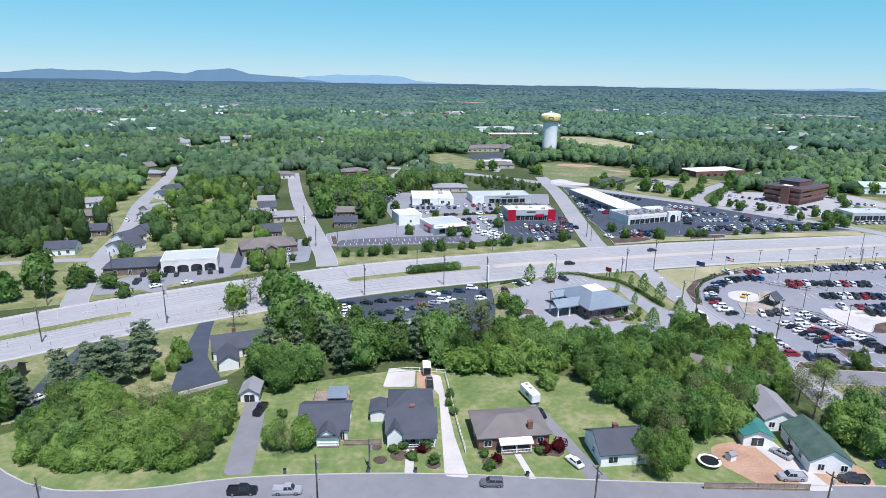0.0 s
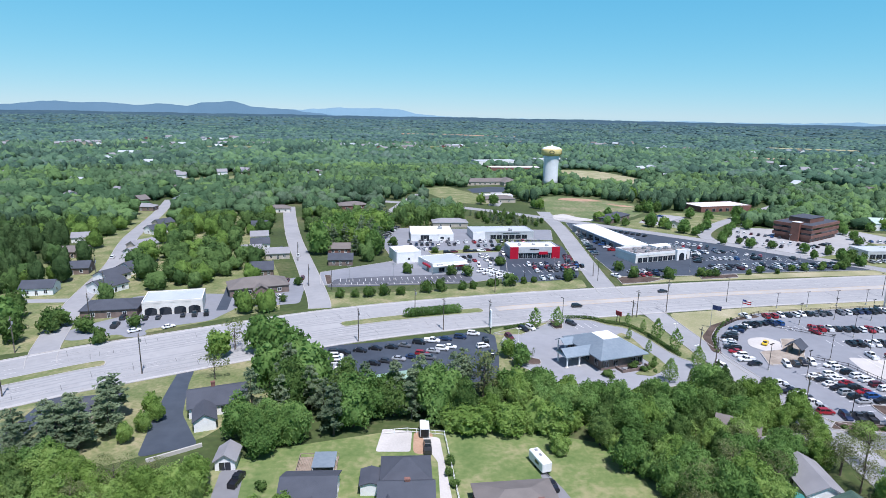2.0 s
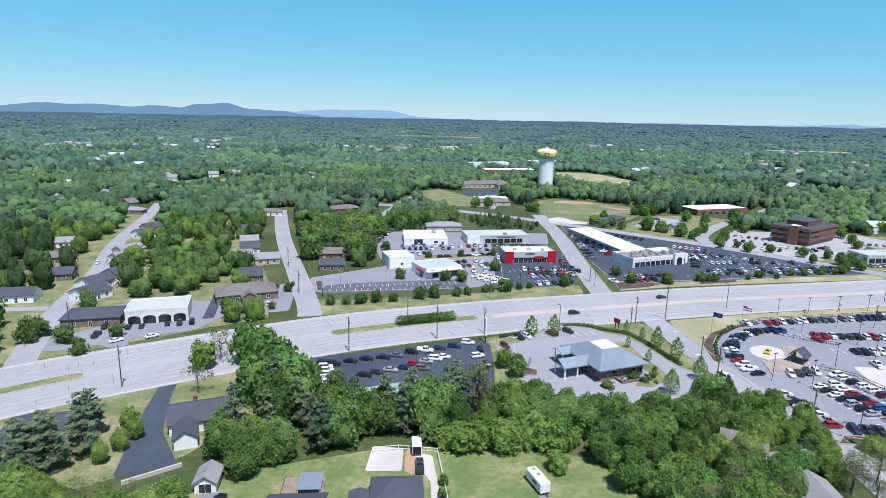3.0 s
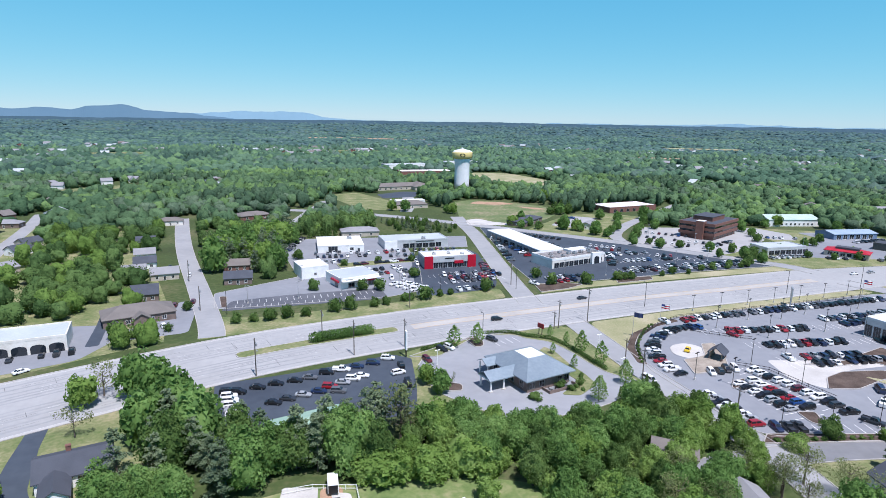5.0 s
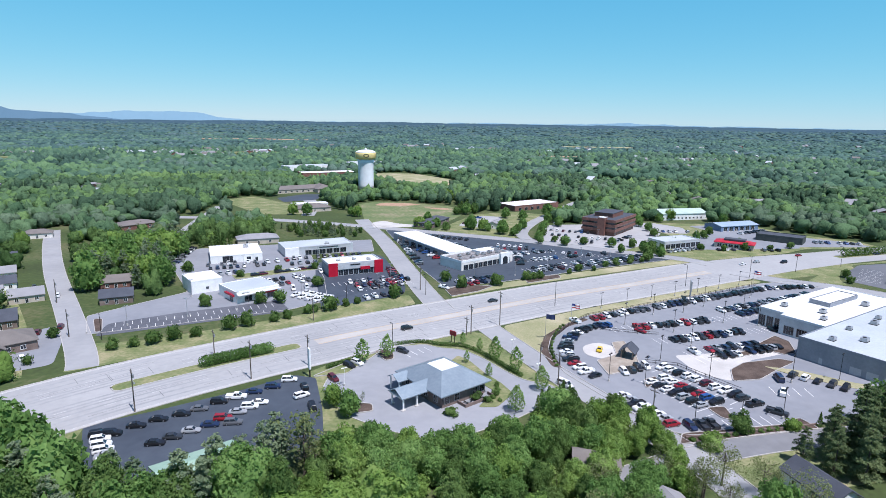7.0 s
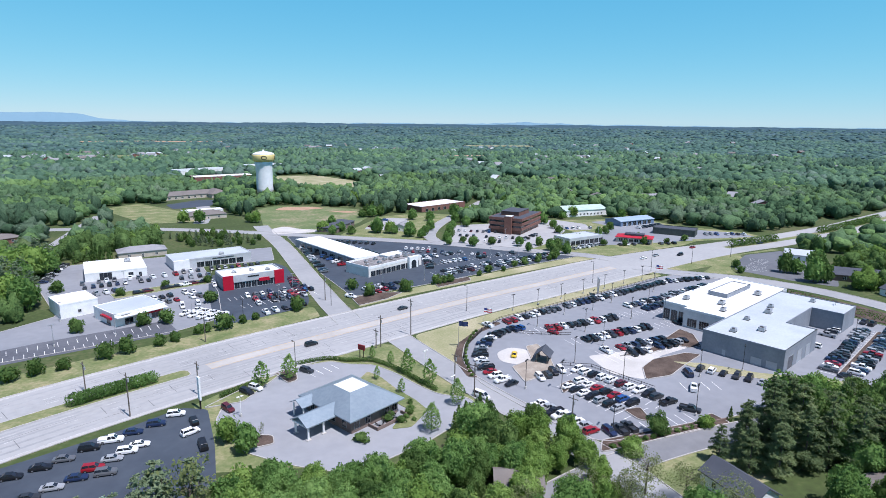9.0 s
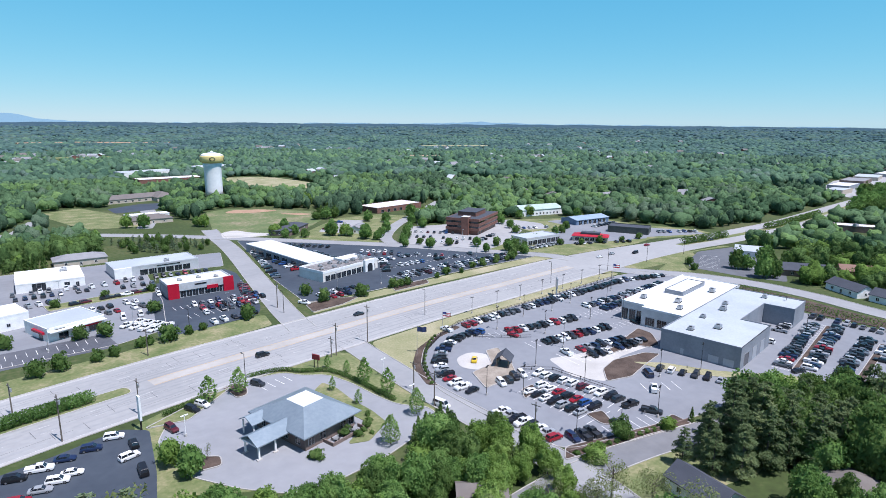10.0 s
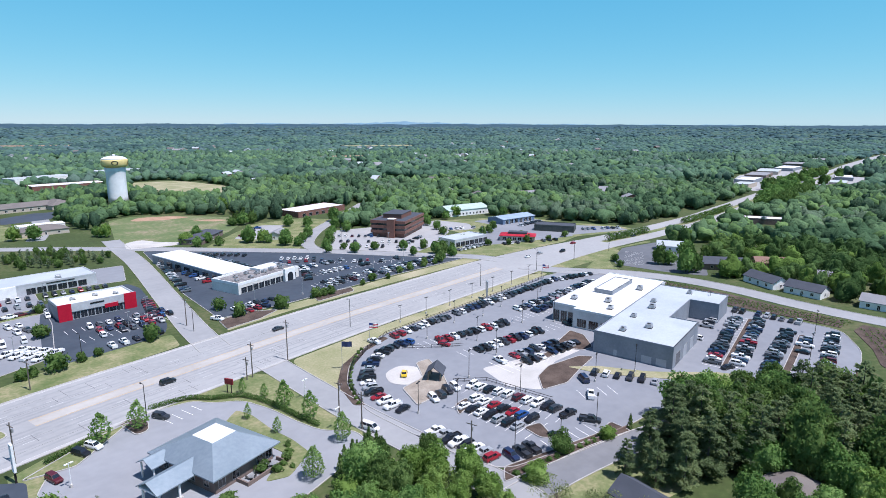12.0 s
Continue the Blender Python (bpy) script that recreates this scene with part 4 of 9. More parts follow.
cot = house(-11.5, 88.0, 2, 10.5, 11.5, 3.0, WHITE, SHINGLE, "white cottage with a dark grey roof and screened porch", "gable", 2.6, "x",
      [("s", 1.8, 1.5, 0.9, 2.3), ("e", 4, 1.1, 1.0, 2.2), ("e", 8, 1.1, 1.0, 2.2), ("w", 6, 1.1, 1.0, 2.2), ("s", 9.4, 0.9, 0.3, 2.3)], porch=(4.3, 4.6, 2.4, 2.7, SHINGLE), chimney=None)
block(cot, 4.4, 3.0, 2.7, WHITE, SHINGLE, "gable", 1.7, "y", 0.35, 4.2, -2.2)
house(27.0, 84.6, 6, 15.4, 10.5, 3.0, REDBRICK, SHINGLE_BROWN, "low brick house with a grey-brown hip roof and white porch awning", "hip", 2.3, "x",
      [("s", 2.0, 1.6, 0.9, 2.2), ("s", 13.4, 1.3, 0.9, 2.2), ("s", 8.0, 1.0, 0.3, 2.3), ("w", 5, 1.1, 1.0, 2.2), ("e", 4, 1.1, 1.0, 2.2)], chimney=(11.4, 1.4, 5.6), porch=(4.4, 6.6, 2.2, 2.5, MEMBRANE))
house(51.4, 78.8, 6, 10.8, 9.0, 3.0, WHITE, SHINGLE, "pale house with a dark grey gable roof half hidden by trees", "gable", 2.6, "x",
      [("s", 2.6, 1.9, 0.8, 2.2), ("s", 8.5, 1.4, 0.9, 2.2), ("w", 4, 1.0, 1.0, 2.2)], chimney=(5.0, 5.6, 6.3))
house(93.2, 76.6, -8, 8.0, 13.0, 3.1, WHITE, ROOF_GREEN, "long white house with a weathered green roof", "gable", 2.4, "y",
      [("s", 2.2, 1.2, 0.9, 2.2), ("s", 6.6, 1.2, 0.9, 2.2), ("w", 4, 1.2, 0.9, 2.2), ("w", 9, 1.0, 0.9, 2.2)], margin=2)
house(92.4, 91.8, -6, 7.6, 12.0, 3.0, WHITE, SHINGLE_GREY, "long house with a pale grey metal roof", "gable", 2.0, "y", margin=2)
house(84.6, 86, -6, 6.0, 6.5, 2.6, WHITE, ROOF_TEAL, "small white garage with a teal metal roof", "gable", 1.3, "y", [("s", 3.0, 2.6, 0.1, 2.1)], margin=2)
dh = house(-42.4, 126.5, 20, 14.0, 11.0, 2.9, WHITE, SHINGLE, "white house with a dark roof beside a black drive", "gable", 2.2, "x",
      [("s", 8.4, 1.6, 0.6, 2.3), ("s", 11.2, 1.6, 0.6, 2.3), ("w", 6, 1.2, 0.9, 2.2)], chimney=(6, 8.5, 5.6), margin=6.5)
block(dh, 5.0, 7.5, 2.8, WHITE, SHINGLE, "gable", 1.6, "y", 0.4, 1.2, -7.2)
house(-75, 122, 14, 15, 9, 3.0, TAN, SHINGLE, "low house with a blue-grey roof among pines", "hip", 1.8, "x", margin=2)
house(-98, 108, 12, 12, 9, 3.0, BRICK, SHINGLE_BROWN, "brick house with a brown roof and chimney", "gable", 2.2, "x", chimney=(3, 5, 6), margin=3)
house(-28.6, 104.5, 5, 4.2, 5.5, 2.4, WHITE, SHINGLE_GREY, "small white shed garage with a grey roof", "gable", 1.4, "y", [("s", 2.1, 2.4, 0.05, 2.0)], group="sheds", margin=2)
house(63.5, 106.5, 20, 3.6, 3.0, 2.1, SHINGLE_GREY, SHINGLE, "weathered grey garden shed", "gable", 0.9, "x", [("s", 1.0, 0.7, 0.1, 1.8), ("s", 2.5, 0.8, 0.9, 1.6)], group="sheds", margin=1)
house(60.8, 109.8, 20, 2.6, 2.4, 1.9, WHITE, SHINGLE_GREY, "small white wood shed", "gable", 0.7, "x", [("s", 1.3, 0.7, 0.1, 1.7)], group="sheds", margin=1)
house(87, 119, -30, 9.5, 7, 2.7, TAN, SHINGLE_BROWN, "brown-roofed house deep among trees", "gable", 1.7, "x", margin=1)
house(127.5, 91, -4, 7.5, 12.5, 3.0, WHITE, SHINGLE, "white house with a dark roof below the lower street", "gable", 2.3, "y", [("s", 2, 1, 0.9, 2.2), ("w", 4, 1, 0.9, 2.2), ("w", 9, 1, 0.9, 2.2)], margin=2)
house(5.6, 133.4, 20, 16.6, 11.0, 3.9, WHITE, mat("faded_green_roofing", (0.235, 0.37, 0.28), (0.31, 0.44, 0.345), 0.7, 0.15, 1.5, 0.08), "low white building with a faded green roof behind pines", "gable", 1.5, "x", [("e", 3, 1.2, 0.9, 2.2), ("s", 5, 1.2, 0.9, 2.2), ("s", 11, 1.2, 0.9, 2.2)], margin=1, group="")
house(151, 78, -10, 12, 9, 3.0, REDBRICK, SHINGLE_BROWN, "brick house with a reddish brown roof", "hip", 2.0, "x", margin=2)

# north-west neighbourhood
for x, y, r, w, d, wl, rf, kd, lb in (
    (-109, 199, 12, 19, 13, BRICK, SHINGLE, "hip", "low brick office house with a dark hip roof"),
    (-116, 228, 62, 12, 10, WHITE, SHINGLE, "gable", "white house with a dark blue-grey roof"),
    (-122, 244, 66, 12, 9, WHITE, SHINGLE, "gable", "white house with a dark blue-grey roof"),
    (-119, 260, 70, 11, 9, WHITE, SHINGLE, "gable", "white house with a dark grey roof"),
    (-148, 226, 12, 12, 9, WHITE, SHINGLE, "gable", "white house with a grey roof and lean-to"),
    (-153, 258, 12, 14, 9, BRICK, SHINGLE, "gable", "brick house with a dark roof"),
    (-171, 290, 14, 14, 9, BRICK, SHINGLE_BROWN, "gable", "brick house with a brown roof"),
    (-184, 326, 20, 11, 8, WHITE, SHINGLE_GREY, "gable", "white house with a grey roof"),
    (-132, 290, 60, 11, 9, WHITE, SHINGLE_GREY, "gable", "white gabled house with a grey roof"),
    (-138, 306, 60, 13, 9, TAN, SHINGLE_GREY, "gable", "tan house with a grey roof"),
    (-150, 352, 60, 11, 8, WHITE, SHINGLE, "gable", "white house with dark roof"),
    (-154, 372, 60, 11, 8, TAN, SHINGLE, "gable", "tan house with dark roof"),
    (-206, 440, 0, 18, 9, BRICK, SHINGLE_GREY, "hip", "long low house at a street's end"),
    (-64, 258, 15, 10, 16, BRICK, SHINGLE, "gable", "dark-roofed house beside a street"),
    (-80, 298, 15, 10, 9, WHITE, SHINGLE_GREY, "gable", "white house with a grey roof"),
    (-66, 292, 15, 12, 8, TAN, SHINGLE_GREY, "gable", "pale house with a grey roof"),
    (-80, 315, 15, 10, 11, WHITE, SHINGLE, "gable", "white bungalow with a dark porch roof"),
    (-86, 336, 15, 10, 9, WHITE, SHINGLE_GREY, "gable", "white bungalow with a grey roof"),
    (-95, 370, 15, 10, 9, WHITE, SHINGLE, "gable", "white bungalow with a dark roof"),
    (-32, 281, 5, 12, 9, BRICK, SHINGLE, "gable", "grey house with a dark gabled roof"),
    (-36, 306, 5, 12, 8, REDBRICK, SHINGLE_BROWN, "gable", "brick house behind pines"),
    (-102, 440, 10, 16, 9, CREAM, SHINGLE_BROWN, "hip", "cream house with a brown roof at the street's end"),
    (-50, 456, 30, 24, 15, REDBRICK, SHINGLE_BROWN, "hip", "large brick building with a hipped brown roof"),
    (328, 187, -51, 24, 15, BRICK, SHINGLE, "gable", "large brick building with a dark slate-grey roof"),
    (322, 163, -112, 17, 9, WHITE, SHINGLE, "gable", "low house with a dark blue-grey roof"),
    (316.5, 143, -95, 15, 9, WHITE, SHINGLE, "gable", "long pale house with a blue-grey roof"),
    (316, 114, -84, 13, 9, WHITE, SHINGLE_GREY, "gable", "white house with a grey roof"),
    (352, 170, -52, 15, 9, REDBRICK, mat("rust_brown_shingle", (0.215, 0.130, 0.098), (0.265, 0.165, 0.125), 0.9, 0.3, 7, 0.25), "gable", "brick house with a rust-brown roof"),
    (344, 140, -70, 12, 9, WHITE, SHINGLE_GREY, "gable", "white house among trees"),
    (352, 226, -58, 14, 10, WHITE, MEMBRANE_GREY, "gable", "small white building at a corner"),
):
    house(x, y, r, w, d, 3.1, wl, rf, lb, kd, 2.3, "x", margin=4 if y > 240 else 2.5)

# brick clinic and arched garage
c = house(-64, 227, 22, 24, 13, 3.2, BRICK, SHINGLE_BROWN, "brown brick office with a hipped brown roof and gabled entrance", "hip", 3.2, "x",
          [("s", 4, 1.4, 0.9, 2.2), ("s", 8, 1.4, 0.9, 2.2), ("s", 16, 1.4, 0.9, 2.2), ("s", 20, 1.4, 0.9, 2.2), ("e", 5, 1.4, 0.9, 2.2)], group="")
block(c, 5.5, 4, 3.0, BRICK, SHINGLE_BROWN, "gable", 1.8, "y", 0.4, 9.5, -3.4)
g = flat_building("garage", -88.5, 203, 15, 21, 14, 5.0, CREAM, MEMBRANE_GREY, "cream stucco garage with four arched bays", "garage", parapet=0.5)
for i in range(4):
    bm = bmesh.new()
    cx = 2.9 + 5.05 * i
    prof = [(cx - 2.1, 0.0), (cx - 2.1, 2.1)] + [(cx - 2.1 * math.cos(a * math.pi / 10), 2.1 + 1.0 * math.sin(a * math.pi / 10)) for a in range(1, 10)] + [(cx + 2.1, 2.1), (cx + 2.1, 0.0)]
    f0, f1 = [bm.verts.new((p[0], -0.10, p[1])) for p in prof], [bm.verts.new((p[0], 0.05, p[1])) for p in prof]
    bm.faces.new(f0)
    bm.faces.new(f1[::-1])
    for k in range(len(prof)):
        j = (k + 1) % len(prof)
        bm.faces.new((f0[k], f1[k], f1[j], f0[j]))
    part("arched_bay", bm, PANE, g, "dark arched bay opening")

# bank with a hipped metal roof and drive-through canopy
BX, BY, BR = 69.5, 155.5, 19.4
bank = thing("bank", BX, BY, BR, "brown brick bank with a blue-grey metal hip roof", "bank")
keep_clear(BX, BY, BR, 17, 20, 3)
part("wall", box(bmesh.new(), 0.8, 0.8, -0.3, 16.2, 19.4, 3.9), BRICK, bank)
bm = bmesh.new()
x0, y0, x1, y1 = -0.6, -0.6, 17.4, 20.8
ix0, iy0, ix1, iy1 = 5.4, 6.8, 11.6, 13.4
lo = [bm.verts.new(p) for p in ((x0, y0, 3.8), (x1, y0, 3.8), (x1, y1, 3.8), (x0, y1, 3.8))]
mi = [bm.verts.new(p) for p in ((x0, y0, 4.1), (x1, y0, 4.1), (x1, y1, 4.1), (x0, y1, 4.1))]
hi = [bm.verts.new(p) for p in ((ix0, iy0, 7.3), (ix1, iy0, 7.3), (ix1, iy1, 7.3), (ix0, iy1, 7.3))]
for i in range(4):
    j = (i + 1) % 4
    bm.faces.new((lo[i], lo[j], mi[j], mi[i]))
    bm.faces.new((mi[i], mi[j], hi[j], hi[i]))
bm.faces.new(hi)
bm.faces.new(lo[::-1])
roof = part("roof", bm, ROOF_BLUE, bank, "blue-grey standing-seam metal roof")
part("skylight", box(bmesh.new(), ix0, iy0, 7.3, ix1, iy1, 7.42), MEMBRANE, bank, "white flat roof top")
bm = bmesh.new()
for i in range(34):
    u = x0 + (x1 - x0) * (i + 0.5) / 34
    k = min(1.0, max(0.0, min((u - x0) / (ix0 - x0), (x1 - u) / (x1 - ix1))))
    for ya, yb in ((y0, iy0), (y1, iy1)):
        ye = ya + (yb - ya) * k
        ze = 4.1 + 3.2 * k
        n = 0.035
        q = [bm.verts.new(p) for p in ((u - n, ya, 4.15), (u + n, ya, 4.15), (u + n, ye, ze + 0.05), (u - n, ye, ze + 0.05))]
        bm.faces.new(q)
for i in range(40):
    u = y0 + (y1 - y0) * (i + 0.5) / 40
    k = min(1.0, max(0.0, min((u - y0) / (iy0 - y0), (y1 - u) / (y1 - iy1))))
    for xa, xb in ((x0, ix0), (x1, ix1)):
        xe = xa + (xb - xa) * k
        ze = 4.1 + 3.2 * k
        n = 0.035
        bm.faces.new([bm.verts.new(p) for p in ((xa, u - n, 4.15), (xa, u + n, 4.15), (xe, u + n, ze + 0.05), (xe, u - n, ze + 0.05))])
part("roof_seam", bm, ROOF_BLUE, roof)["kind"] = "stuff"
for pos in (2.5, 6, 12.5, 15):
    opening(bank, "s", 16.2, 19.4, pos, 1.6, 1.0, 2.8, "window", GALV).location = (0, 0.8, 0)
for pos in (3.5, 8, 12, 16.5):
    opening(bank, "e", 16.2, 19.4, pos, 1.6, 1.0, 2.8, "window", GALV)
    opening(bank, "w", 16.2, 19.4, pos, 1.6, 1.0, 2.8, "window", GALV).location = (0.8, 0, 0)
cb = roof_mesh("gable", 10.5, 6.2, 3.7, 1.6, 0.3, "x")
cn = part("canopy_roof", cb, ROOF_BLUE, bank, "blue-grey drive-through canopy roof")
cn.location = (-8.6, 5.5, 0)
part("canopy_fascia", box(bmesh.new(), -8.6, 5.5, 3.3, 0.8, 11.7, 3.68), WHITE, bank)
for cx in (-8.0, -3.6):
    for cy in (6.0, 11.2):
        col = part("canopy_post", box(bmesh.new(), cx - 0.2, cy - 0.2, 0.3, cx + 0.2, cy + 0.2, 3.3, 0.02), WHITE, bank, "white canopy post")
        part("post_base", box(bmesh.new(), cx - 0.6, cy - 0.4, 0.0, cx + 0.6, cy + 0.4, 0.3, 0.05), CONCRETE, col, "concrete post base")
gb = roof_mesh("gable", 4.4, 5.0, 3.7, 1.3, 0.25, "x")
part("entrance_roof", gb, ROOF_BLUE, bank).location = (-3.6, 14.6, 0)
for cy in (15.0, 19.2):
    part("entrance_post", box(bmesh.new(), -3.2, cy - 0.15, 0, -2.9, cy + 0.15, 3.6), WHITE, bank)
part("patio_wall", box(bmesh.new(), 16.2, -2.6, 0, 16.5, -0.2, 0.9), BRICK, bank)
bm = box(bmesh.new(), 6, -2.8, 0, 16.2, -2.5, 0.9)
box(bm, 6, -2.5, 0, 6.3, 0.79, 0.9)
part("patio_wall", bm, BRICK, bank, "low brick patio wall")

# dealership south of the highway: grey workshop, white showroom
DX, DY, DR = 199.0, 130.0, 13.5
dealer = thing("dealership", DX, DY, DR, "large car dealership with grey workshop and white-roofed showroom", "dealership")
for outline, hh, wm, rm, lb in (
    ([(0, 0), (29, 0), (29, 9.5), (55, 9.5), (55, -1), (70, -1), (70, 25.4), (0, 25.4)], 7.0, GREYWALL, MEMBRANE_GREY, "dark grey metal-clad workshop"),
    ([(18, 25.4), (77, 25.4), (77, 50), (44, 50), (44, 50.5), (21, 50.5), (21, 41), (18, 41)], 6.85, SILVER, MEMBRANE, "pale panelled showroom"),
    ([(43.5, 36), (66, 36), (66, 43.5), (43.5, 43.5)], 8.3, GREYWALL, MEMBRANE, "raised white-roofed block"),
):
    part("wall", prism(bmesh.new(), outline, -0.3, hh), wm, dealer, lb)
    part("roof", prism(bmesh.new(), outline, hh, hh + 0.1), rm, dealer)
    ring_line = [Vector(p) for p in outline + outline[:2]]
    part("parapet", strip(bmesh.new(), ring_line, -0.05, 0.22, hh - 0.3, hh + 0.4), wm if wm is GREYWALL else MEMBRANE, dealer)
keep_clear(DX, DY, DR, 77, 50, 4)
SHUTTER = mat("pale_roller_shutter", (0.36, 0.38, 0.41), (0.44, 0.46, 0.49), 0.5, 0.3, 3, 0.05, 0.2)
for pos in (3.4, 8.0):
    opening(dealer, "w", 29, 25.4, pos, 3.2, 0.1, 2.6, "door", GREYWALL, 0, SHUTTER)
opening(dealer, "w", 29, 25.4, 18.0, 1.1, 0.1, 2.2, "door", GREYWALL, 0, SHUTTER)
for pos in (5.5, 13.5, 21.5):
    opening(dealer, "s", 29, 25.4, pos, 4.2, 0.1, 4.2, "door", GALV, 0, SHUTTER if pos > 6 else None)
for v in (28.5, 33, 37.5):
    o = opening(dealer, "w", 18, 25, v, 3.4, 0.6, 3.6, "window", GALV, 3)
    o.location = (18, 0, 0)
for v in (43, 46, 49):
    o = opening(dealer, "w", 21, 25, v, 2.4, 0.3, 4.4, "window", GALV, 2)
    o.location = (21, 0, 0)
for u in range(24, 44, 4):
    o = opening(dealer, "n", 21, 50.5, u, 3.2, 0.3, 4.4, "window", GALV, 2)
for u, v in ((6, 18), (14, 12), (22, 20), (36, 18), (44, 20), (26, 30), (34, 34), (30, 46), (58, 30), (64, 12)):
    c, s = math.cos(radians(DR)), math.sin(radians(DR))
    rooftop_unit(DX + c * u - s * v, DY + s * u + c * v, 7.1, DR + 5, 0.9 + 0.02 * u % 0.4)

# red and silver dealership
rb = flat_building("red_dealership", 62.5, 300, 6, 27, 14, 5.6, GREYWALL, MEMBRANE, "silver and red panelled dealership with a white roof", "dealership", parapet=0.7, cap=SILVER)
part("red_panel", box(bmesh.new(), -0.3, -0.7, 0, 4.2, -0.02, 6.5), REDPANEL, rb, "glossy red panel")
part("red_panel", box(bmesh.new(), 22.8, -0.7, 0, 27.3, -0.02, 6.5), REDPANEL, rb, "glossy red panel")
part("silver_panel", box(bmesh.new(), 4.2, -0.5, 3.2, 22.8, -0.02, 6.4), SILVER, rb, "silver fascia")
part("sign_bar", box(bmesh.new(), 10.6, -0.62, 4.9, 15.6, -0.5, 5.5), BLACKPAINT, rb, "dark sign")
part("red_sign", box(bmesh.new(), 15.6, -0.9, 2.4, 20.4, -0.52, 3.9), REDPANEL, rb, "red slanted sign")
for i in range(7):
    opening(rb, "s", 27, 14, 5.8 + 2.55 * i, 2.2, 0.2, 2.9, "window", SILVER, 1)
for u, v in ((6, 8), (14, 9), (21, 7)):
    rooftop_unit(62.5 + u, 300.5 + v, 5.7, 6, 0.8)

# other commercial blocks north of the highway
flat_building("storage_hall", 2, 287, 18, 13, 15, 5.6, WHITE, MEMBRANE, "plain white metal hall", "hall", [("s", 6.5, 1.0, 1.6, 2.6)], parapet=0.25)
aw = flat_building("parts_shop", 20, 268, 24, 19, 17, 4.6, WHITE, MEMBRANE_GREY, "low shop with pale grey roof and red band", "shop", [("s", 5, 3, 0.3, 2.4), ("s", 10, 3, 0.3, 2.4), ("s", 15, 3, 0.3, 2.4), ("w", 5, 3, 0.3, 2.6)], parapet=0.3)
part("red_band", box(bmesh.new(), 8.5, -1.0, 2.5, 17.5, -0.03, 3.3), REDPANEL, aw, "red awning band")
part("red_band", box(bmesh.new(), -0.8, 2, 2.5, -0.03, 10, 3.3), REDPANEL, aw, "red awning band")
part("sign_bar", box(bmesh.new(), 2.4, -0.16, 3.3, 5.6, -0.03, 4.0), BLACKPAINT, aw, "dark sign bar")
part("canopy_roof", box(bmesh.new(), 0, -2.2, 3.55, 19, -0.02, 3.8), MEMBRANE, aw)
flat_building("workshop_hall", 8, 343, 3, 26, 27, 4.0, WHITE, MEMBRANE, "white metal workshop hall", "hall", [("s", 8.5, 5, 0.1, 3.6), ("s", 19, 2, 1.2, 2.6), ("s", 23, 1.2, 0.1, 2.2)], parapet=0.2)
rooftop_unit(26, 362, 4.1, 3, 1.2)
gr = flat_building("showroom", 46, 349, 7, 39, 18, 4.6, SILVER, MEMBRANE_GREY, "long grey showroom with a flat roof and sign band", "showroom", [("s", 13 + 4 * i, 3.4, 0.2, 2.8) for i in range(6)], parapet=0.4)
part("white_bay", box(bmesh.new(), 0, -1.2, 0, 7.5, -0.03, 4.9), WHITE, gr, "white projecting bay")
part("sign_bar", box(bmesh.new(), 19, -0.18, 3.7, 30, -0.03, 4.1), BLACKPAINT, gr, "dark sign bar")
rooftop_unit(70, 356, 4.7, 2, 1.0)
lr = flat_building("service_shed", 145, 318.4, 102, 66, 16, 4.6, GREYWALL, MEMBRANE, "very long low service building with a white roof", "service building",
                   [("n", 6 + 8.5 * i, 5.5, 0.1, 3.2) for i in range(7)], parapet=0.15, cap=MEMBRANE)
nd = flat_building("old_showroom", 128, 292.5, 20, 37, 17, 4.4, CREAM, GRAVELROOF, "low showroom with a weathered patchy roof and arched entrance", "showroom",
                   [("s", 3 + 3.4 * i, 2.9, 0.2, 2.8) for i in range(10)] + [("e", 4 + 4 * i, 3, 0.2, 2.8) for i in range(3)], parapet=0.9, cap=WHITE)
part("entrance_block", box(bmesh.new(), 26.5, -1.6, 0, 33, -0.03, 6.0), WHITE, nd, "white entrance portal")
bm = bmesh.new()
prof = [(28, 0.0), (28, 2.6)] + [(29.75 - 1.75 * math.cos(a * math.pi / 10), 2.6 + 1.6 * math.sin(a * math.pi / 10)) for a in range(1, 10)] + [(31.5, 2.6), (31.5, 0)]
f0, f1 = [bm.verts.new((p[0], -1.72, p[1])) for p in prof], [bm.verts.new((p[0], -1.58, p[1])) for p in prof]
bm.faces.new(f0)
for k in range(len(prof)):
    j = (k + 1) % len(prof)
    bm.faces.new((f0[k], f1[k], f1[j], f0[j]))
part("entrance_arch", bm, PANE, nd, "dark arched glass entrance")
part("white_block", box(bmesh.new(), 22, 10, 4.4, 34, 16.6, 5.6), MEMBRANE, nd, "white raised roof block")
for u, v in ((5, 6), (9, 11), (13, 5), (17, 12), (20, 8), (24, 7), (30, 8), (35, 6), (38, 10)):
    c, s = math.cos(radians(20)), math.sin(radians(20))
    rooftop_unit(128 + c * u * 0.9 - s * v, 292.5 + s * u * 0.9 + c * v, 4.5, 9 + u, 0.7 + 0.015 * u)

# brown office block with ribbon windows and a stair tower
OX, OY, OR = 260, 350, 34
of = thing("office_block", OX, OY, OR, "three-storey red-brown office block with dark ribbon windows", "office building")
keep_clear(OX, OY, OR, 40, 24, 5)
part("wall", box(bmesh.new(), 1.2, 1.2, -0.3, 38.5, 22.8, 3.0), BROWNGLASS, of)
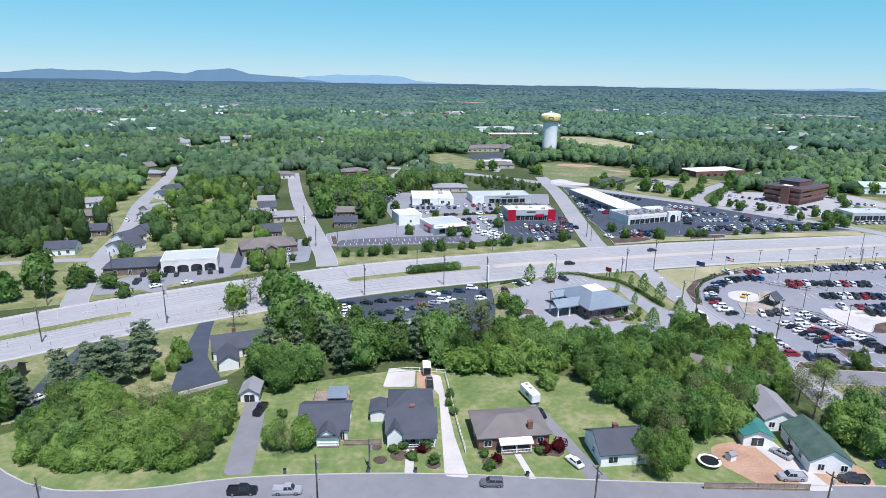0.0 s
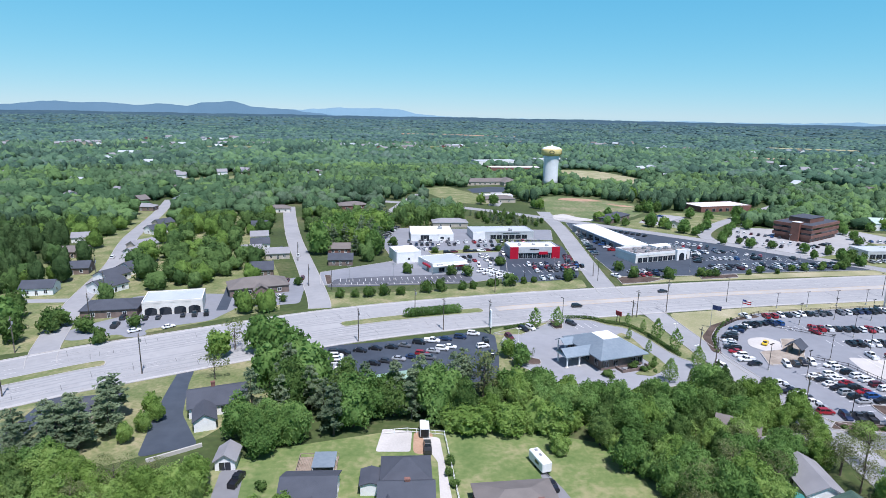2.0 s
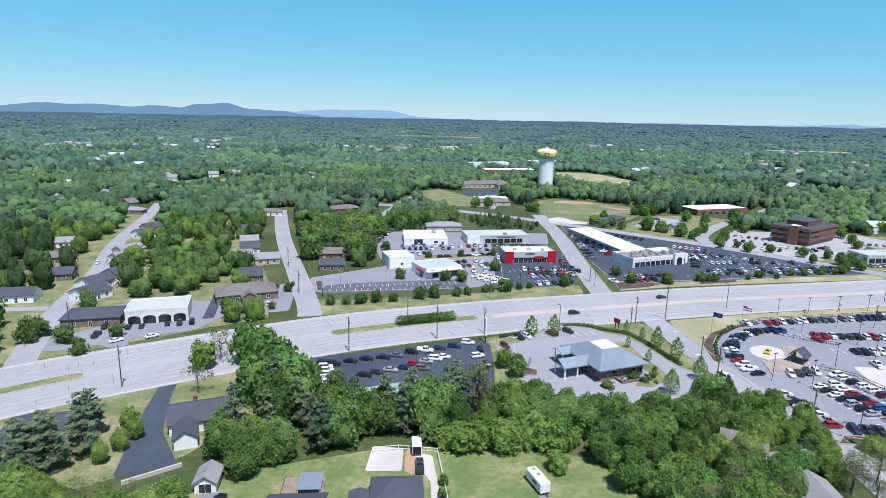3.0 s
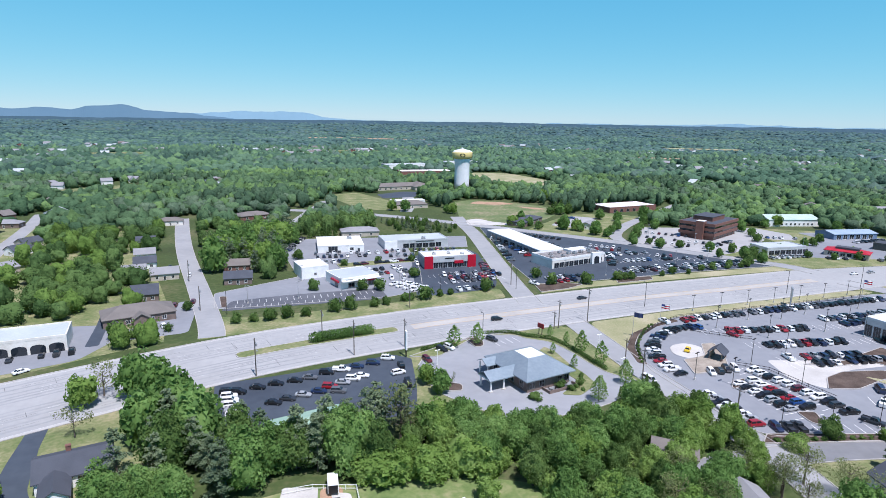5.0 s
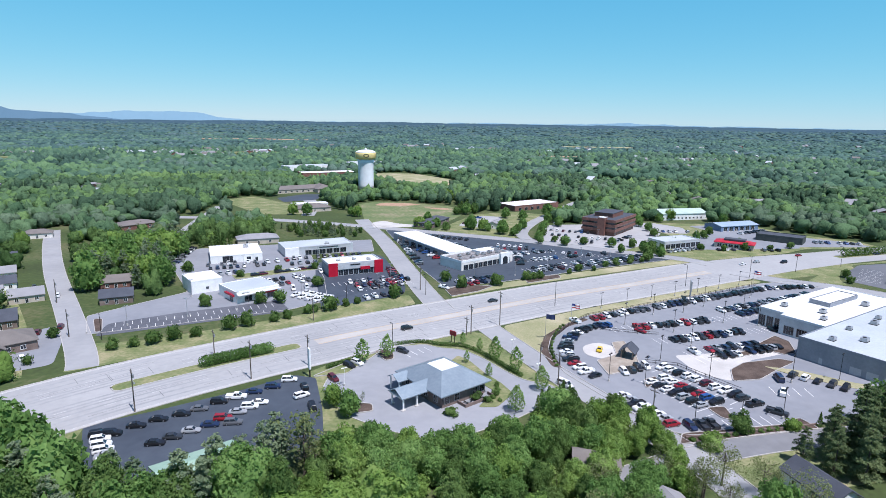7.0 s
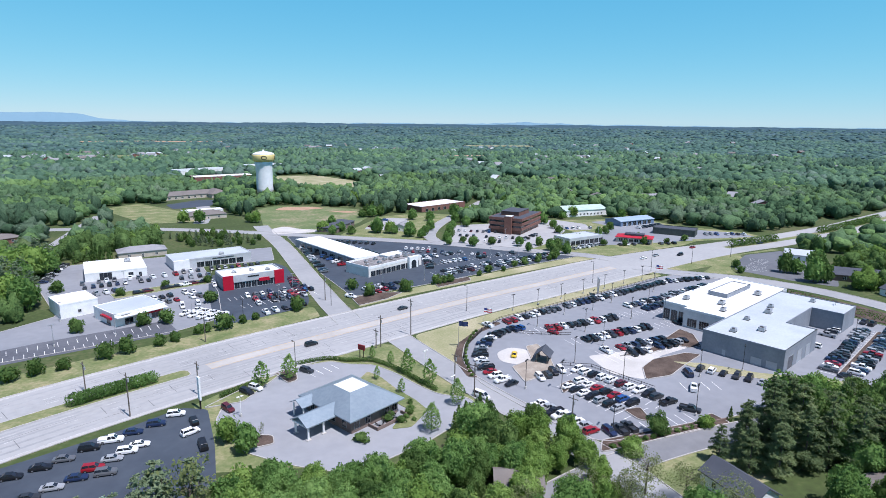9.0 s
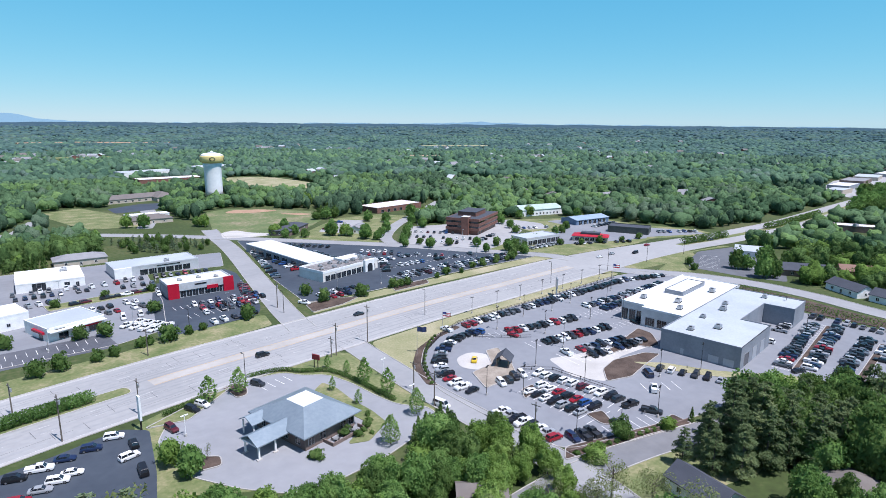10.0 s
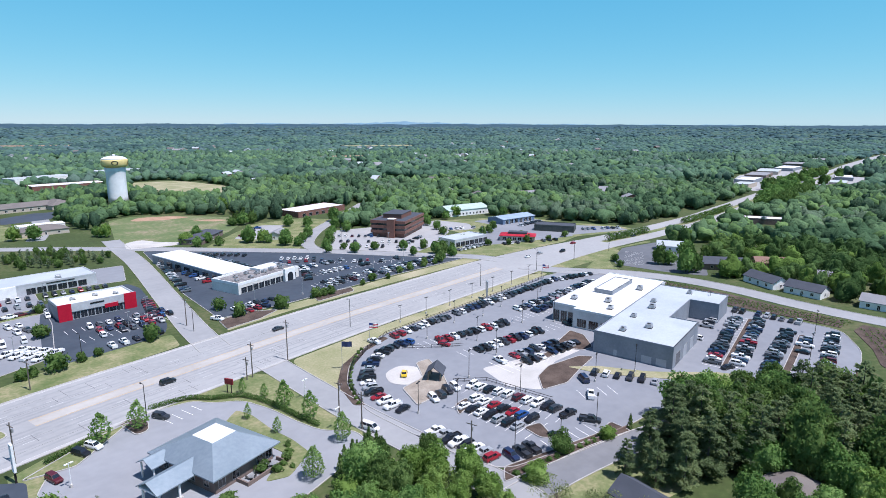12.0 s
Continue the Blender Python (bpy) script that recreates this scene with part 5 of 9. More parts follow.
for k, z in enumerate((2.8, 6.0, 9.2)):
    part("storey_band", box(bmesh.new(), 0, 0, z, 40, 24, z + 1.75), BROWNGLASS, of, "red-brown wall band")
    if k < 2:
        part("ribbon_window", box(bmesh.new(), 0.5, 0.5, z + 1.75, 39.5, 23.5, z + 3.2), PANE, of, "dark ribbon window")
part("roof", box(bmesh.new(), 0.6, 0.6, 10.95, 39.4, 23.4, 11.0), SHINGLE, of, "dark flat roof")
part("stair_tower", box(bmesh.new(), -1.6, 7, -0.3, 3.4, 12, 12.2), BROWNGLASS, of, "red-brown stair tower")
part("tower_cap", box(bmesh.new(), -1.6, 7, 12.2, 3.4, 12, 12.4), MEMBRANE, of, "pale cap")
part("penthouse", box(bmesh.new(), 10, 6, 11.0, 30, 19, 13.8), BROWNGLASS, of, "brown roof penthouse")
part("penthouse_roof", box(bmesh.new(), 9.8, 5.8, 13.8, 30.2, 19.2, 14.0), SHINGLE, of)
for i in range(8):
    opening(of, "s", 38.5, 22.8, 4 + 4.4 * i, 2.8, 0.6, 2.4, "window", BROWNGLASS, 1).location = (0, 1.2, 0)

# further commercial buildings
flat_building("white_roof_shop", 245, 470, 16, 52, 24, 4.4, REDBRICK, MEMBRANE, "brick building with a white flat roof", "shop", [("s", 6 + 7 * i, 3, 0.3, 2.6) for i in range(6)], parapet=0.3)
house(338, 398, -6, 40, 20, 5.0, WHITE, mat("pale_green_metal_roof", (0.36, 0.46, 0.40), (0.46, 0.55, 0.49), 0.6, 0.2, 1.5, 0.05), "white hall with a pale green metal roof", "gable", 2.6, "x",
           [("s", 4 + 3.4 * i, 1.3, 1.0, 2.4) for i in range(10)], group="")
house(346, 346, 0, 34, 16, 3.6, mat("blue_siding", (0.10, 0.16, 0.26), (0.16, 0.23, 0.34), 0.7, 0.4, 2, 0.05), mat("blue_metal_roof", (0.26, 0.34, 0.42), (0.33, 0.41, 0.49), 0.5, 0.2, 1, 0.05), "blue workshop with open bays", "gable", 1.6, "x",
      [("s", 4 + 5 * i, 3.2, 0.1, 3.0) for i in range(6)], group="")
flat_building("dark_shop", 346, 316, -58, 27, 14, 4.0, mat("dark_green_wall", (0.05, 0.06, 0.055), (0.08, 0.09, 0.085), 0.7, 0.4, 2, 0.05), SHINGLE, "dark low shop building", "shop", parapet=0.5)
rr = house(302, 306, -52, 22, 11, 3.2, TAN, REDROOF, "fast-food restaurant with a bright red mansard roof", "hip", 1.8, "x", [("s", 3 + 3.2 * i, 2.4, 0.6, 2.6) for i in range(6)], group="")
part("roof_deck", box(bmesh.new(), 5, 2.5, 4.4, 17, 8.5, 5.4), SHINGLE, rr, "dark roof well")
flat_building("grey_shop", 265, 307, 4, 28, 14, 4.4, SILVER, MEMBRANE_GREY, "grey shop with large windows", "shop", [("s", 3 + 4 * i, 3.4, 0.3, 3.0) for i in range(7)], parapet=0.5)
house(152, 412, 48, 32, 14, 3.2, BRICK, SHINGLE, "low brick building with a dark roof", "hip", 2.2, "x", group="")
house(196, 396, 48, 16, 9, 3.2, WHITE, SHINGLE_GREY, "small grey building beside a lot", "gable", 1.8, "x", group="")
house(70, 508, 6, 27, 16, 3.2, TAN, SHINGLE_BROWN, "low building with a grey-brown roof", "hip", 3.0, "x", group="")
flat_building("long_shop", 68, 530, 6, 30, 10, 3.6, WHITE, MEMBRANE, "low white flat-roofed building", "shop", parapet=0.3)
sc = house(62, 636, 16, 62, 18, 3.6, TAN, SHINGLE_BROWN, "long school building with a grey-brown roof", "hip", 3.4, "x", [("s", 4 + 6 * i, 2, 0.9, 2.4) for i in range(9)], group="")
block(sc, 18, 26, 3.6, TAN, SHINGLE_BROWN, "hip", 4.4, "y", 0.5, 40, -10)
slab("school_lot", [(64, 575), (96, 585), (104, 625), (88, 628), (60, 606)], 0.045, BLACKTOP, "dark asphalt lot of a school", "car park", r=4)
slab("school_drive", [(70, 492), (80, 488), (92, 540), (94, 590), (82, 588), (82, 540)], 0.044, STREET, "pale drive", "driveway", r=3)
flat_building("gym_hall", 106, 798, 8, 72, 26, 6, REDBRICK, MEMBRANE, "brick school hall with a white roof", "hall", parapet=0.3)
flat_building("school_block", 100, 905, 20, 70, 30, 6, WHITE, MEMBRANE_GREY, "white school block far off", "school", parapet=0.3)
flat_building("school_block", 196, 960, 12, 60, 24, 7, WHITE, MEMBRANE_GREY, "white and blue school block far off", "school", parapet=0.3)
flat_building("roadside_diner", 490, 236, -60, 26, 13, 4, BRICK, MEMBRANE, "roadside restaurant with roof units", "restaurant", parapet=0.4)
rooftop_unit(495, 225, 4.1, 0, 1.6)
house(22, 388, 4, 24, 12, 3.2, TAN, SHINGLE_GREY, "grey-roofed house behind a row of conifers", "hip", 2.4, "x", group="")
for i, (x, y, w, d) in enumerate(((735, 340, 34, 18), (790, 358, 50, 22), (870, 376, 60, 26), (950, 392, 60, 28), (1030, 402, 66, 26), (1140, 428, 60, 30), (840, 274, 40, 18), (925, 292, 44, 20), (1290, 440, 60, 30))):
    flat_building("roadside_store", x, y, 8 + 3 * i % 11, w, d, 4.4, (TAN, GREYWALL, BRICK)[i % 3], (MEMBRANE_GREY, MEMBRANE, SHINGLE_GREY)[i % 3], "low flat-roofed store along the far highway", "shop", parapet=0.4, z=ground_z(x + w / 2, y + d / 2))


# water tower
def lathe(bm, prof, n=32):
    rows = [[bm.verts.new((r * math.cos(6.28318 * i / n), r * math.sin(6.28318 * i / n), z)) for i in range(n)] for r, z in prof]
    for a, b in zip(rows, rows[1:]):
        for i in range(n):
            j = (i + 1) % n
            bm.faces.new((a[i], a[j], b[j], b[i]))
    bm.faces.new(rows[-1])
    bm.faces.new(rows[0][::-1])
    for f in bm.faces:
        f.smooth = True
    return bm


TX, TY = 156.5, 651.0
tw = thing("water_tower", TX, TY, 0, "white water tower with a pale yellow tank rim", "water tower")
keep_clear(TX - 12, TY - 12, 0, 24, 24, 3)
part("column", lathe(bmesh.new(), [(8.6, -0.3), (8.2, 6), (8.1, 22), (8.3, 29), (8.9, 33)]), TOWERWHITE, tw, "fluted white column")
part("tank", lathe(bmesh.new(), [(8.9, 33.02), (10.6, 34.2), (11.1, 35.2), (11.2, 39.2), (10.9, 40.2)]), TOWERGOLD, tw, "pale yellow tank band")
part("dome", lathe(bmesh.new(), [(10.9, 40.2), (10.1, 41.0), (8.0, 42.1), (4.0, 42.9), (0.6, 43.1)]), TOWERWHITE, tw, "white domed top")
part("vent", lathe(bmesh.new(), [(1.2, 43.0), (1.2, 44.2), (0.4, 44.8)], 12), TOWERWHITE, tw)
bm = bmesh.new()
for i in range(24):
    a = 6.28318 * i / 24
    tube(bm, 2.6 * math.cos(a), 2.6 * math.sin(a), 42.8, 43.9, 0.05, n=4)
part("railing", bm, GALV, tw)
for az in (-100, -20, 60):
    bm = bmesh.new()
    for rr0, rr1, m in ((1.9, 1.35, 0),):
        for i in range(24):
            a, b = 6.28318 * i / 24, 6.28318 * (i + 1) / 24
            q = []
            for rad, ang in ((rr0, a), (rr0, b), (rr1, b), (rr1, a)):
                th = radians(az) + rad * 1.5 * math.cos(ang) / 11.3
                q.append(bm.verts.new((11.33 * math.cos(th), 11.33 * math.sin(th), 37.2 + rad * math.sin(ang))))
            bm.faces.new(q)
    part("emblem", bm, BLACKPAINT, tw, "dark oval emblem ring")


# ---- vegetation ----
def leaf_cloud(rng, R, H, z0, lobes, count, size, shape="round", jit=0.9):
    """Leaf clumps as small tilted leaves on the skins of many lobes; returns vertices and faces."""
    if shape == "cone":
        t = rng.random(count) ** 0.8
        zz = z0 + H * t
        rad = R * (1 - t) ** 0.8 * (0.75 + 0.35 * rng.random(count)) * (0.8 + 0.3 * np.sin(zz * 5.0))
        an = rng.random(count) * 6.2832
        c = np.stack([rad * np.cos(an), rad * np.sin(an), zz - rad * 0.25], 1)
        nrm = np.stack([np.cos(an), np.sin(an), 0.7 * np.ones(count)], 1) + rng.normal(0, 0.45, (count, 3))
    elif shape == "bough":
        k = 52
        u = np.sort(rng.random(k))
        bz = z0 + H * (0.04 + 0.94 * u)
        ban = np.arange(k) * 2.4 + rng.normal(0, 0.5, k)
        blen = R * (0.55 + 0.55 * rng.random(k)) * np.clip(1.08 - u, 0.06, 1) ** 0.5 * np.clip(0.6 + 2.0 * u, 0.5, 1)
        pick = rng.choice(k, count, p=blen / blen.sum())
        s = rng.random(count) ** 0.65
        L = blen[pick]
        fan = rng.normal(0, 0.17, count) * L * (0.35 + s * (1.15 - s) * 2)
        rad = L * (0.12 + 0.9 * s)
        ca, sa = np.cos(ban[pick]), np.sin(ban[pick])
        c = np.stack([rad * ca - fan * sa, rad * sa + fan * ca, bz[pick] + L * (0.30 * s - 0.34 * s * s) - 0.12 * np.abs(fan) + rng.normal(0, 0.16, count)], 1)
        nrm = np.stack([0.25 * ca, 0.25 * sa, np.ones(count)], 1) + rng.normal(0, 0.42, (count, 3))
    elif shape in ("ball", "egg"):
        e = rng.normal(0, 1, (count, 3))
        e /= np.linalg.norm(e, axis=1)[:, None]
        ph = rng.random(4) * 6.2832
        lump = 1 + 0.10 * np.sin(4 * np.arctan2(e[:, 1], e[:, 0]) + ph[0] + 3 * e[:, 2]) + 0.08 * np.sin(7 * e[:, 2] + ph[1] + 5 * e[:, 0])
        k = R * lump * (0.82 + 0.24 * rng.random(count)) * ((1 - 0.5 * e[:, 2]) if shape == "egg" else 1.0)
        c = np.stack([e[:, 0] * k, e[:, 1] * k, z0 + H * (0.5 + 0.5 * e[:, 2] * lump)], 1)
        nrm = e + rng.normal(0, jit * 0.6, (count, 3))
    else:
        forks = 3 + lobes // 16
        fd = rng.normal(0, 1, (forks, 3)) * np.array([0.30, 0.30, 0.20]) * R
        d = rng.normal(0, 1, (lobes, 3))
        d /= np.linalg.norm(d, axis=1)[:, None]
        d[:, 2] = np.where(d[:, 2] < -0.5, -d[:, 2], d[:, 2])
        full = jit < 0.4
        lr = R * ((0.28 if full else 0.16) + 0.24 * rng.random(lobes))
        reach = R * ((0.25 if full else 0.35) + 0.38 * rng.random(lobes))
        lc = d * reach[:, None] * np.array([1, 1, H / (2 * R)]) + fd[rng.integers(0, forks, lobes)] + np.array([0, 0, z0 + H * 0.48])
        pick = rng.choice(lobes, count, p=lr ** 2 / (lr ** 2).sum())
        e = rng.normal(0, 1, (count, 3)) + d[pick] * 0.6 + np.array([0, 0, 0.4])
        e /= np.linalg.norm(e, axis=1)[:, None]
        c = lc[pick] + e * (lr[pick] * ((0.65 if jit > 0.4 else 0.88) + (0.5 if jit > 0.4 else 0.2) * rng.random(count)))[:, None]
        nrm = e + rng.normal(0, jit, (count, 3))
    nrm /= np.linalg.norm(nrm, axis=1)[:, None]
    up = np.where(np.abs(nrm[:, 2:3]) > 0.9, np.array([[1.0, 0, 0]]), np.array([[0, 0, 1.0]]))
    a = np.cross(nrm, up)
    a /= np.linalg.norm(a, axis=1)[:, None]
    b = np.cross(nrm, a)
    th = rng.random(count) * 6.2832
    a, b = a * np.cos(th)[:, None] + b * np.sin(th)[:, None], b * np.cos(th)[:, None] - a * np.sin(th)[:, None]
    s = size * (0.6 + 0.7 * rng.random(count))[:, None]
    lift = nrm * s * 0.22
    q = np.stack([c - a * s - lift, c + a * s * 0.9 - lift * 0.6, c + b * s * 1.3 + lift], 1)
    return q.reshape(-1, 3)


def crown_skin(rng, level, leaves, size, boughs=11, loose=0.10, core=0.45):
    """A lobed crown of unit radius: a smooth skin over several boughs, with loose leaf sprays standing out of it."""
    if level:
        bm = bmesh.new()
        bmesh.ops.create_icosphere(bm, subdivisions=level + 1, radius=1.0)
        D = np.array([tuple(v.co) for v in bm.verts])
        T = np.array([[v.index for v in f.verts] for f in bm.faces])
        bm.free()
    else:
        ring = [[(0.95 * math.cos(6.2832 * (i + 0.5 * k) / 7), 0.95 * math.sin(6.2832 * (i + 0.5 * k) / 7), z) for i in range(7)] for k, z in ((0, -0.45), (1, 0.25))]
        D = np.array(ring[0] + ring[1] + [(0, 0, 1)])
        D /= np.linalg.norm(D, axis=1)[:, None]
        T = np.array([t for i in range(7) for t in ((i, (i + 1) % 7, 7 + i), ((i + 1) % 7, 7 + (i + 1) % 7, 7 + i), (7 + i, 7 + (i + 1) % 7, 14))])
    k = boughs
    lc = rng.normal(0, 1, (k, 3)) * np.array([0.46, 0.46, 0.40]) * (1 + 0.10 * (k > 15))
    lc *= np.minimum(1.0, 0.60 / np.linalg.norm(lc, axis=1))[:, None]
    lc[:, 2] += 0.05
    lr = (0.30 + 0.26 * rng.random(k)) * (11 / k) ** 0.28
    rad = np.full(len(D), core)
    for c, r in zip(lc, lr):
        h = D @ c
        disc = h * h - c @ c + r * r
        rad = np.maximum(rad, np.where(disc > 0, h + np.sqrt(np.maximum(disc, 0)), 0))
    V = D * (rad * (1 + (0.15 if level < 2 else 0.06) * rng.normal(0, 1, len(D))))[:, None]
    V[:, 2] = np.maximum(V[:, 2], -0.62)
    V /= np.abs(V[:, :2]).max()
    T = T[V[T][:, :, 2].max(1) > -0.5]
    smooth = np.ones(len(T), bool)
    if leaves:
        pick = rng.integers(0, len(T), leaves)
        w = rng.dirichlet((1, 1, 1), leaves)
        c = (V[T[pick]] * w[:, :, None]).sum(1)
        c *= (1.0 + loose * rng.random(leaves))[:, None]
        nrm = c / np.linalg.norm(c, axis=1)[:, None] + rng.normal(0, 0.45, (leaves, 3)) + np.array([0, 0, 0.3])
        nrm /= np.linalg.norm(nrm, axis=1)[:, None]
        u = np.cross(nrm, rng.normal(0, 1, (leaves, 3)))
        u /= np.linalg.norm(u, axis=1)[:, None]
        w2 = np.cross(nrm, u)
        sz = size * (0.6 + 0.8 * rng.random(leaves))[:, None]
        q = np.stack([c - u * sz, c + u * sz, c + w2 * sz * 1.5], 1).reshape(-1, 3)
        T = np.concatenate([T, np.arange(3 * leaves).reshape(-1, 3) + len(V)])
        V = np.concatenate([V, q])
        smooth = np.concatenate([smooth, np.zeros(leaves, bool)])
    return V, T, smooth


def leafy(rng, lobes, count, size, core):
    """Clumps of small leaves round a lobed core that lies just under them."""
    V, T, smooth = crown_skin(rng, 2, 0, 0, max(lobes // 2, 7), 0.0, core)
    V = V * np.array([0.80, 0.80, 0.84])
    pick = rng.integers(0, len(T), lobes)
    lc = V[T[pick]].mean(1) * (0.96 + 0.16 * rng.random(lobes))[:, None]
    lr = (0.16 + 0.14 * rng.random(lobes)) * (46 / lobes) ** 0.35
    spread = rng.choice(lobes, count, p=lr ** 2 / (lr ** 2).sum())
    e = rng.normal(0, 1, (count, 3)) + 0.9 * lc[spread] / np.linalg.norm(lc[spread], axis=1)[:, None] + np.array([0, 0, 0.35])
    e /= np.linalg.norm(e, axis=1)[:, None]
    c = lc[spread] + e * (lr[spread] * (0.72 + 0.42 * rng.random(count) ** 1.5))[:, None]
    # the leaves between the clumps
    k = int(count * 0.42)
    flat = V[T[rng.integers(0, len(T), k)]]
    c[:k] = (flat * rng.dirichlet((1, 1, 1), k)[:, :, None]).sum(1) * (1.01 + 0.09 * rng.random(k))[:, None]
    e[:k] = c[:k] / np.linalg.norm(c[:k], axis=1)[:, None]
    c[:, 2] = np.maximum(c[:, 2], -0.61)
    nrm = e + rng.normal(0, 0.55, (count, 3))
    nrm /= np.linalg.norm(nrm, axis=1)[:, None]
    u = np.cross(nrm, rng.normal(0, 1, (count, 3)))
    u /= np.linalg.norm(u, axis=1)[:, None]
    w = np.cross(nrm, u)
    sz = size * (0.6 + 0.8 * rng.random(count))[:, None]
    q = np.stack([c - u * sz, c + u * sz * 0.9, c + w * sz * 1.35 + nrm * sz * 0.2], 1).reshape(-1, 3)
    T = np.concatenate([T, np.arange(3 * count).reshape(-1, 3) + len(V)])
    return np.concatenate([V, q]), T, np.concatenate([smooth, np.zeros(count, bool)])


def tri_mesh(name, V, T, smooth, materials, slots=None):
    me = bpy.data.meshes.new(name)
    me.vertices.add(len(V))
    me.vertices.foreach_set("co", np.asarray(V, np.float32).ravel())
    me.loops.add(3 * len(T))
    me.loops.foreach_set("vertex_index", np.asarray(T, np.int32).ravel())
    me.polygons.add(len(T))
    me.polygons.foreach_set("loop_start", np.arange(0, 3 * len(T), 3, dtype=np.int32))
    me.polygons.foreach_set("loop_total", np.full(len(T), 3, dtype=np.int32))
    me.polygons.foreach_set("use_smooth", np.asarray(smooth, bool))
    for m in materials:
        me.materials.append(m)
    if slots is not None:
        me.polygons.foreach_set("material_index", np.asarray(slots, np.int32))
    me.update(calc_edges=True)
    return me


def fitted_skin(R, H, z0, skin):
    """A crown's skin and its leaf sprays, R wide and H high."""
    V, T, smooth = skin
    V = V * np.array([R, R, 1.0])
    V[:, 2] = z0 + H * (V[:, 2] + 0.62) / 1.62
    return V, T, smooth


def leaves_mesh(name, verts, material, slots=None):
    n = len(verts) // 3
    me = bpy.data.meshes.new(name)
    me.vertices.add(len(verts))
    me.vertices.foreach_set("co", verts.astype(np.float32).ravel())
    me.loops.add(3 * n)
    me.loops.foreach_set("vertex_index", np.arange(3 * n, dtype=np.int32))
    me.polygons.add(n)
    me.polygons.foreach_set("loop_start", np.arange(0, 3 * n, 3, dtype=np.int32))
    me.polygons.foreach_set("loop_total", np.full(n, 3, dtype=np.int32))
    me.update()
    for m in material if slots is not None else [material]:
        me.materials.append(m)
    if slots is not None:
        me.polygons.foreach_set("material_index", slots.astype(np.int32))
    return me


def trunk_mesh(rng, r, h, limbs, spread, crown0):
    bm = bmesh.new()
    segs = 4
    x = y = 0.0
    prev = None
    for k in range(segs + 1):
        t = k / segs
        rad = r * (1.25 if k == 0 else 1 - 0.75 * t)
        ring = [bm.verts.new((x + rad * math.cos(1.0472 * i), y + rad * math.sin(1.0472 * i), h * t)) for i in range(6)]
        if prev:
            for i in range(6):
                bm.faces.new((prev[i], prev[(i + 1) % 6], ring[(i + 1) % 6], ring[i]))
        prev = ring
        x, y = x + rng.uniform(-0.15, 0.15), y + rng.uniform(-0.15, 0.15)
    for k in range(limbs):
        an = 6.2832 * (k + rng.random()) / limbs
        z = crown0 + (h - crown0) * rng.uniform(0.0, 0.75)
        ln = spread * rng.uniform(0.55, 0.95)
        tube(bm, 0, 0, z, z + ln * rng.uniform(0.35, 0.9), r * 0.38, r * 0.07, 4, (ln * math.cos(an), ln * math.sin(an)))
    me = bpy.data.meshes.new("trunk")
    bm.to_mesh(me)
    bm.free()
    me.materials.append(BARK)
    return me


SPECIES = {}
FAR_SHAPE = {}
for key, leafm, R, H, z0, lobes, count, size, shape, tr, limbs, variants in (
    ("broad", "leaf_spring", 4.7, 9.4, 0.9, 46, 3700, 0.250, "leafy", 0.26, 7, 5),
    ("light", "leaf_light", 4.2, 8.4, 0.9, 42, 3900, 0.215, "leafy", 0.22, 8, 4),
    ("dark", "leaf_dark", 4.7, 11.0, 0.9, 46, 3700, 0.250, "leafy", 0.28, 7, 4),
    ("evergreen", "leaf_evergreen", 5.0, 15.5, 0.6, 0, 5400, 0.262, "bough", 0.30, 14, 4),
    ("pine", "leaf_pine", 4.3, 14, 1.2, 0, 3900, 0.255, "bough", 0.24, 14, 5),
    ("bare", "leaf_olive", 4.8, 9.0, 3.0, 26, 1700, 0.17, "round", 0.24, 22, 3),
    ("young", "leaf_young", 1.85, 6.2, 0.8, 12, 1700, 0.17, "egg", 0.08, 6, 3),
    ("spire", "leaf_dark", 1.5, 6.2, 0.3, 0, 900, 0.22, "cone", 0.10, 2, 2),
    ("lollipop", "leaf_dark", 2.35, 4.4, 0.35, 14, 2300, 0.15, "leafy", 0.12, 5, 4),
    ("shrub", "leaf_dark", 1.2, 1.6, 0.05, 7, 420, 0.13, "leafy", 0.05, 2, 3),
    ("bush", "leaf_light", 2.7, 3.8, 0.1, 22, 1700, 0.19, "leafy", 0.08, 6, 4),
    ("maroon", "leaf_maroon", 1.5, 2.2, 0.1, 9, 520, 0.15, "leafy", 0.06, 3, 2),
):
    SPECIES[key] = []
    for v in range(variants):
        rs = np.random.default_rng(100 + 17 * v + len(SPECIES) * 7)
        if shape == "leafy":
            core = 0.60 if R > 2.5 else 0.80
            shape_near = fitted_skin(R, H, z0, leafy(rs, lobes, count, size / R, core))
            shape_far = fitted_skin(R, H, z0, leafy(rs, lobes, count // 5, 2.0 * size / R, core))
        else:
            q = leaf_cloud(rs, R, H, z0, lobes, count, size, shape)
            shape_near = (q, np.arange(len(q)).reshape(-1, 3), np.zeros(len(q) // 3, bool))
            q = leaf_cloud(rs, R, H, z0, lobes, count // 4, size * 1.9, shape)
            shape_far = (q, np.arange(len(q)).reshape(-1, 3), np.zeros(len(q) // 3, bool))
        cm = tri_mesh("crown", *shape_near, [MATS[leafm]])
        FAR_SHAPE[cm.name] = shape_far
        tm = trunk_mesh(random.Random(v + 3), tr, z0 + H * (0.95 if shape in ("bough", "cone") else 0.62), limbs, R * 0.8, z0)
        SPECIES[key].append((cm, tm, z0 + H))
